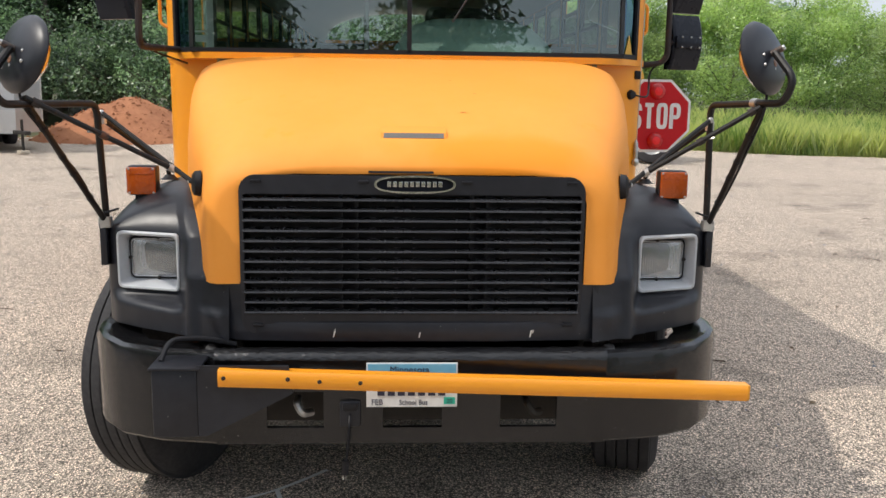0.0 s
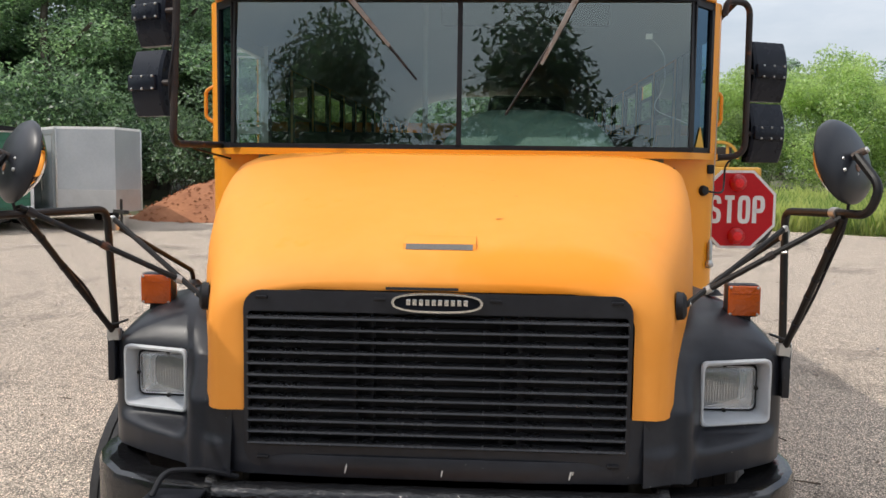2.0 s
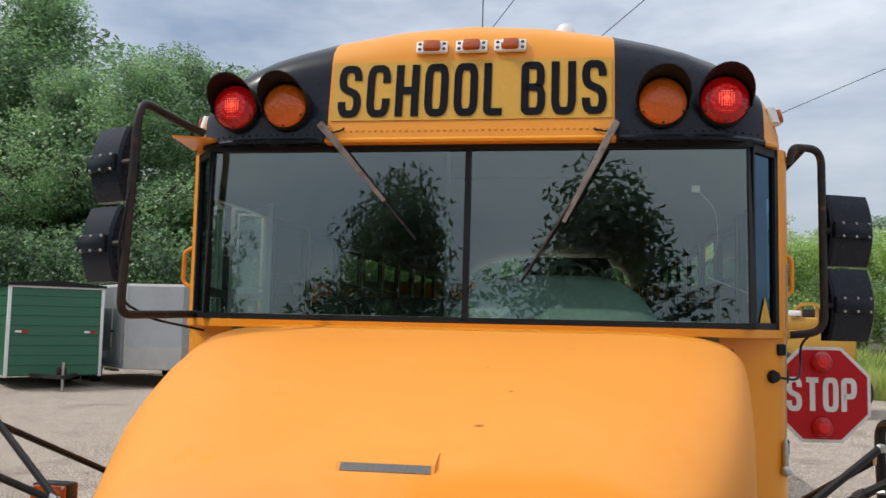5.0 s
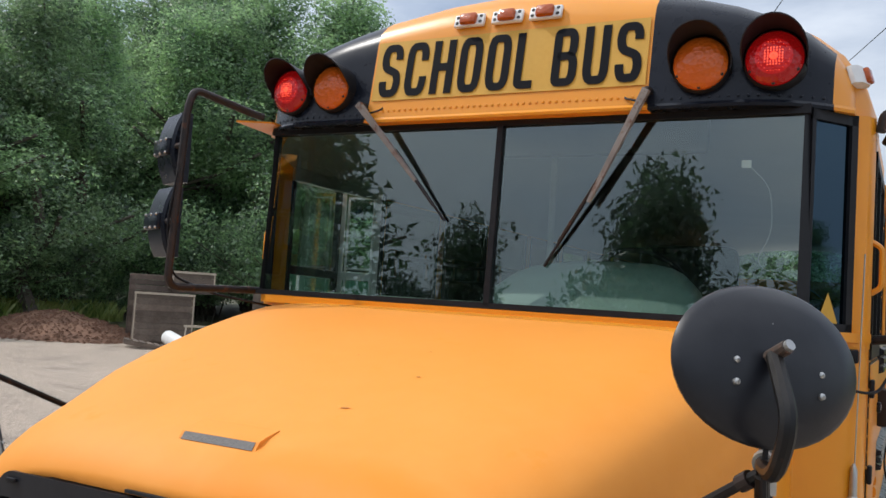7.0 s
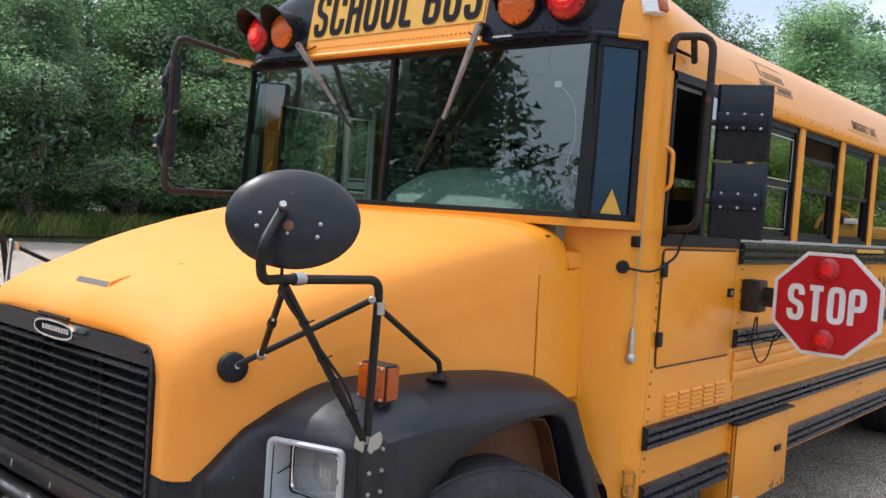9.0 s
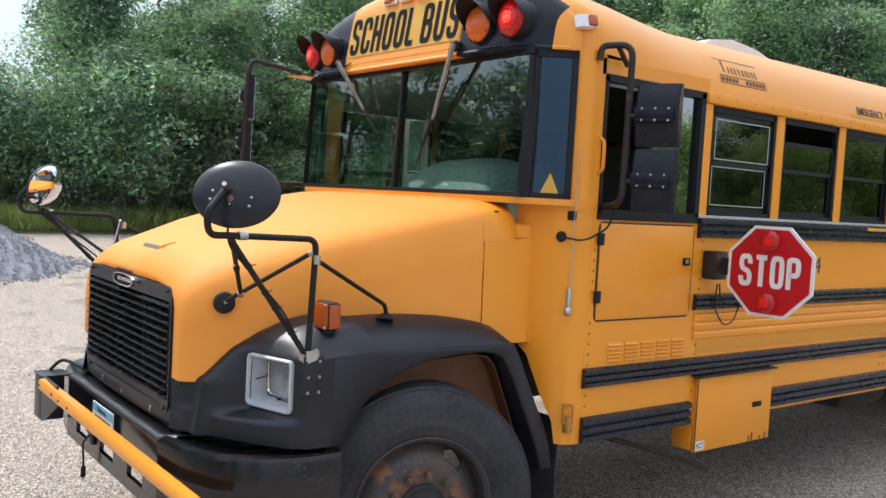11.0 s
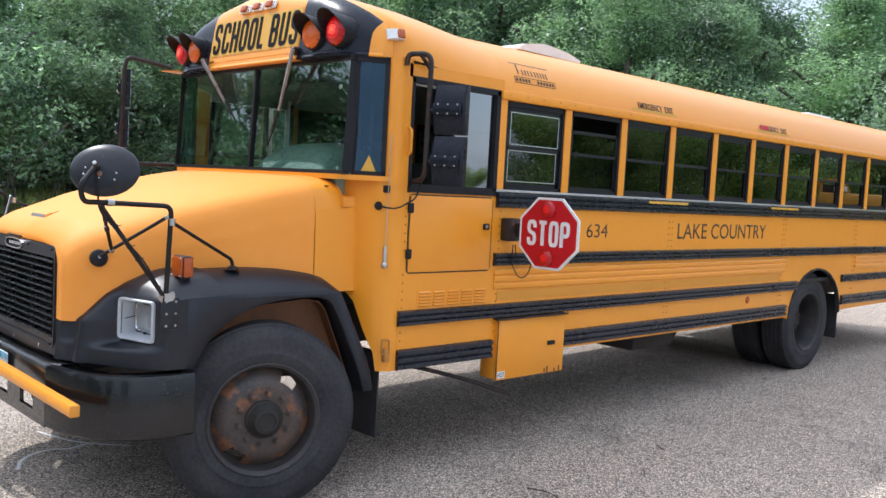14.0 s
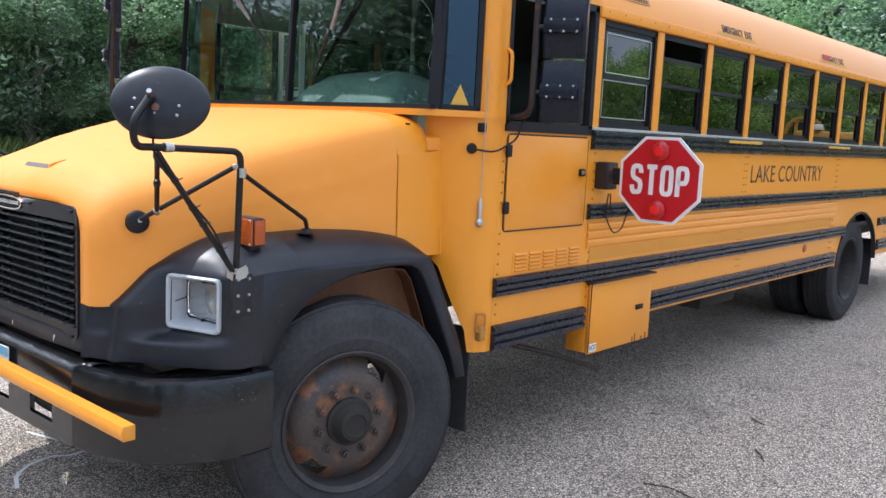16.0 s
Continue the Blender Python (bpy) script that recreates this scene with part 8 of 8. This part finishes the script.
part("top", box(-0.35, 0.35, -0.04, 0.04, 0.58, 0.64), M_PALEWOOD, sw, "", 0)
for x in (-0.28, 0.28):
    for y in (-1, 1):
        part("leg", tube([(x, 0.02 * y, 0.6), (x + 0.05 * (1 if x > 0 else -1), 0.22 * y, 0.0)], 0.022, 0.02, 6), M_PALEWOOD, sw)
fence = grp("board_fence", "short dark board fence behind the shed", "fence")
for i in range(9):
    a = Vector((-15.9 + i * 0.17, 18.2 + i * 0.17, 0))
    part("board", box(-0.11, 0.11, -0.012, 0.012, 0, 1.75 + 0.03 * (i % 3), m=Matrix.Translation((a.x, a.y, lot(a.x, a.y))) @ Matrix.Rotation(radians(45), 4, "Z")), M_WOOD, fence, "", 0)

# yellow loader far behind the bus
ld = grp("backhoe_loader", "small old yellow digger parked beside the bus", "digger")
ld.matrix_basis = Matrix.Translation((5.42, 16.2, lot(0, 16.2))) @ Matrix.Rotation(radians(-15), 4, "Z") @ Matrix.Scale(1.1, 4)
part("body", box(-1.3, 0.5, -0.55, 0.55, 0.75, 1.50, 0.06), M_MACHINE, ld)
part("hood", box(-1.25, -0.1, -0.45, 0.45, 1.45, 1.74, 0.08), M_MACHINE, ld)
for y0, y1 in ((-0.30, -0.20), (0.06, 0.16)):
    arch = [(-0.28 + 0.36 * math.cos(math.pi * i / 12), 1.66 + 0.36 * math.sin(math.pi * i / 12)) for i in range(13)]
    arch += [(-0.28 + 0.31 * math.cos(math.pi * i / 12), 1.66 + 0.31 * math.sin(math.pi * i / 12)) for i in range(12, -1, -1)]
    part("guard_hoop", prism(arch, "y", y0, y1), M_MACHINE, ld, "mustard hoop guard", 40)
for u in (-0.42, -0.14):
    part("hoop_spoke", box(u - 0.03, u + 0.03, -0.26, -0.23, 1.64, 1.97), M_MACHINE, ld, "", 0)
part("seat_back", box(-0.5, -0.06, 0.0, 0.05, 1.6, 1.9, 0.02), M_UNDER, ld)
part("filter_can", box(-0.62, -0.40, -0.50, -0.38, 1.76, 1.86, 0.02), M_WHITE, ld)
for x, r in ((-0.95, 0.6), (0.3, 0.45)):
    for sy in (-1, 1):
        small_wheel(ld, Matrix.Translation((x, sy * 0.72, r)) @ facing((0, 0, 0), (0, sy, 0)), r, 0.16)

# overhead wires far behind, and the poles that carry them
for x, y, h in ((-22.5, 85.5, 11.4), (-8.6, 88.6, 11.4), (21.8, -37.6, 12.0), (31.6, -35.2, 12.0)):
    po = grp("utility_pole", "plain wooden utility pole far beyond the lot", "utility pole", "utility poles")
    po.location = (x, y, ground_height(x, y) - 0.2)
    part("pole", lathe([(0.17, 0), (0.13, h), (0.001, h + 0.01)], 10), M_BARK, po)
    part("crossarm", box(-0.06, 0.06, -1.1, 1.1, h - 1.35, h - 1.2), M_BARK, po, "", 0)
    part("crossarm", box(-0.06, 0.06, -1.1, 1.1, h - 0.35, h - 0.2), M_BARK, po, "", 0)
# the wires
for px, py, turn in ((19.2, 2.9, 18), (9.7, 0.8, 20), (6.5, -0.6, 20)):
    way = Vector((-math.sin(radians(turn)), math.cos(radians(turn)), 0))
    pts = [Vector((px, py, 10.9)) + way * (-40 + 8.125 * i) for i in range(17)]
    w = add_tube(bmesh.new(), pts, 0.013, 0.5, 5)
    tagged(part("overhead_wire", w, M_TRIM, None), "thin dark overhead wire across the sky", "wire", "overhead wires")

# chipped paint and rust spots on the hood
M_SCAR = surface("rust_scar", (0.42, 0.16, 0.03), (0.68, 0.26, 0.04), 0.8, grain=90, patch=30, bump=0.3)
def hood_patch(cx, cy, a, b, mat, turn=0.0):
    bm = bmesh.new()
    pts = []
    for i in range(14):
        t = 2 * math.pi * i / 14
        r = 1 + 0.45 * noise.noise((math.cos(t) * 2 + cx * 9, math.sin(t) * 2, cy * 7))
        x, y = a * r * math.cos(t), b * r * math.sin(t)
        x, y = cx + x * math.cos(turn) - y * math.sin(turn), cy + x * math.sin(turn) + y * math.cos(turn)
        pts.append(bm.verts.new((x, y, table(HT, y) + 0.0015)))
    bm.faces.new(pts)
    part("paint_scar", bm, mat, bus, "", 0)


for cx, cy, a, b, turn in ((0.185, -0.60, 0.013, 0.0045, 0.2), (0.245, -0.37, 0.006, 0.003, 0.0), (0.16, -0.16, 0.007, 0.003, 0.1), (-0.02, -0.25, 0.004, 0.002, 0.6)):
    hood_patch(cx, cy, a, b, M_SCAR, turn)

# bare chips along the apron's lip
M_CHIP = surface("bare_chip", (0.5, 0.48, 0.45), (0.62, 0.6, 0.57), 0.7, bump=0.1)
for cx, z0, h in ((-0.27, 0.85, 0.035), (-0.265, 0.872, 0.012), (0.02, 0.848, 0.03), (0.40, 0.85, 0.04), (0.41, 0.865, 0.018)):
    part("paint_chip", prism([(cx, z0), (cx + 0.003, z0), (cx + h * 0.25, z0 + h * 0.6), (cx + h * 0.1, z0 + h * 0.62)], "y", -0.9435, -0.9415), M_CHIP, bus, "", 0)

# ground marks and litter
rnd3 = random.Random(5)
co, faces = [], []
for _ in range(420):
    x, y = rnd3.uniform(-16, 9), rnd3.uniform(-3.5, 17)
    z, s, a = lot(x, y) + 0.006, rnd3.uniform(0.015, 0.05), rnd3.random() * 6.28
    u, v = Vector((math.cos(a), math.sin(a), 0)) * s, Vector((-math.sin(a), math.cos(a), 0)) * s * rnd3.uniform(0.12, 0.45)
    p = Vector((x, y, z))
    n = len(co)
    co += [p - u, p + v + Vector((0, 0, 0.008)), p + u, p - v]
    faces += [(n, n + 1, n + 2), (n, n + 2, n + 3)]
me = bpy.data.meshes.new("leaf_litter")
me.from_pydata(co, [], faces)
me.materials.append(surface("dry_leaf", (0.06, 0.035, 0.02), (0.16, 0.11, 0.06), 0.9, bump=0.0))
tagged(new("leaf_litter", me), "scattered dry leaves and twigs on the asphalt", "leaf litter", kind="stuff")

# a thin white line with two branches under the front axle
bm = bmesh.new()
for path in ([(-1.02, -0.44), (-0.90, -0.41), (-0.78, -0.375), (-0.66, -0.33), (-0.57, -0.27), (-0.46, -0.17), (-0.365, -0.07)], [(-0.58, -0.50), (-0.52, -0.42), (-0.565, -0.27)], [(-0.58, -0.50), (-0.56, -0.62), (-0.46, -0.74), (-0.30, -0.80)]):
    path = fillet([(x, y, lot(x, y) + 0.004) for x, y in path], 0.08, 4)
    rows = []
    for i, p in enumerate(path):
        d = (path[min(i + 1, len(path) - 1)] - path[max(i - 1, 0)]).normalized()
        w = 0.013 * (0.75 + 0.5 * noise.noise((p.x * 14, p.y * 14, 2.0)))
        rows.append([(p.x - d.y * w, p.y + d.x * w, p.z), (p.x + d.y * w, p.y - d.x * w, p.z)])
    add_loft(bm, rows)
tagged(part("paint_mark", bm, M_WHITELINE, None, "", 0), "thin white line on the asphalt below the bumper", "paint mark")

# loose grit and twigs
co, faces = [], []
for _ in range(1500):
    x, y = rnd3.uniform(-9, 8), rnd3.uniform(-3.4, 10)
    r = rnd3.uniform(0.004, 0.011) * (2.2 if rnd3.random() < 0.04 else 1)
    p, n = Vector((x, y, lot(x, y))), len(co)
    co += [p + Vector((r * rnd3.uniform(0.7, 1.2), 0, 0)), p + Vector((-r * 0.5, r * rnd3.uniform(0.7, 1.1), 0)), p + Vector((-r * 0.6, -r * rnd3.uniform(0.7, 1.1), 0)), p + Vector((0, 0, r * rnd3.uniform(0.8, 1.3)))]
    faces += [(n, n + 1, n + 3), (n + 1, n + 2, n + 3), (n + 2, n, n + 3)]
me = bpy.data.meshes.new("grit")
me.from_pydata(co, [], faces)
me.materials.append(M_STONE)
tagged(new("grit", me), "loose grit and small stones on the asphalt", "grit", kind="stuff")
M_TWIG = surface("dry_twig", (0.05, 0.035, 0.025), (0.13, 0.09, 0.06), 0.9, bump=0.2)
for i in range(26):
    x, y, a = rnd3.uniform(1.5, 7.5) if i < 16 else rnd3.uniform(-8, 0), rnd3.uniform(0, 8), rnd3.random() * 6.28
    l = rnd3.uniform(0.04, 0.14)
    d = Vector((math.cos(a), math.sin(a), 0)) * l
    p = Vector((x, y, lot(x, y) + 0.005))
    tw = tube([p - d, p + Vector((-d.y, d.x, 0)) * rnd3.uniform(-0.3, 0.3) + Vector((0, 0, 0.006)), p + d], 0.004, 0.03, 5)
    tagged(part("twig", tw, M_TWIG), "thin dry brown twig lying on the asphalt", "twig", "twigs on the lot")
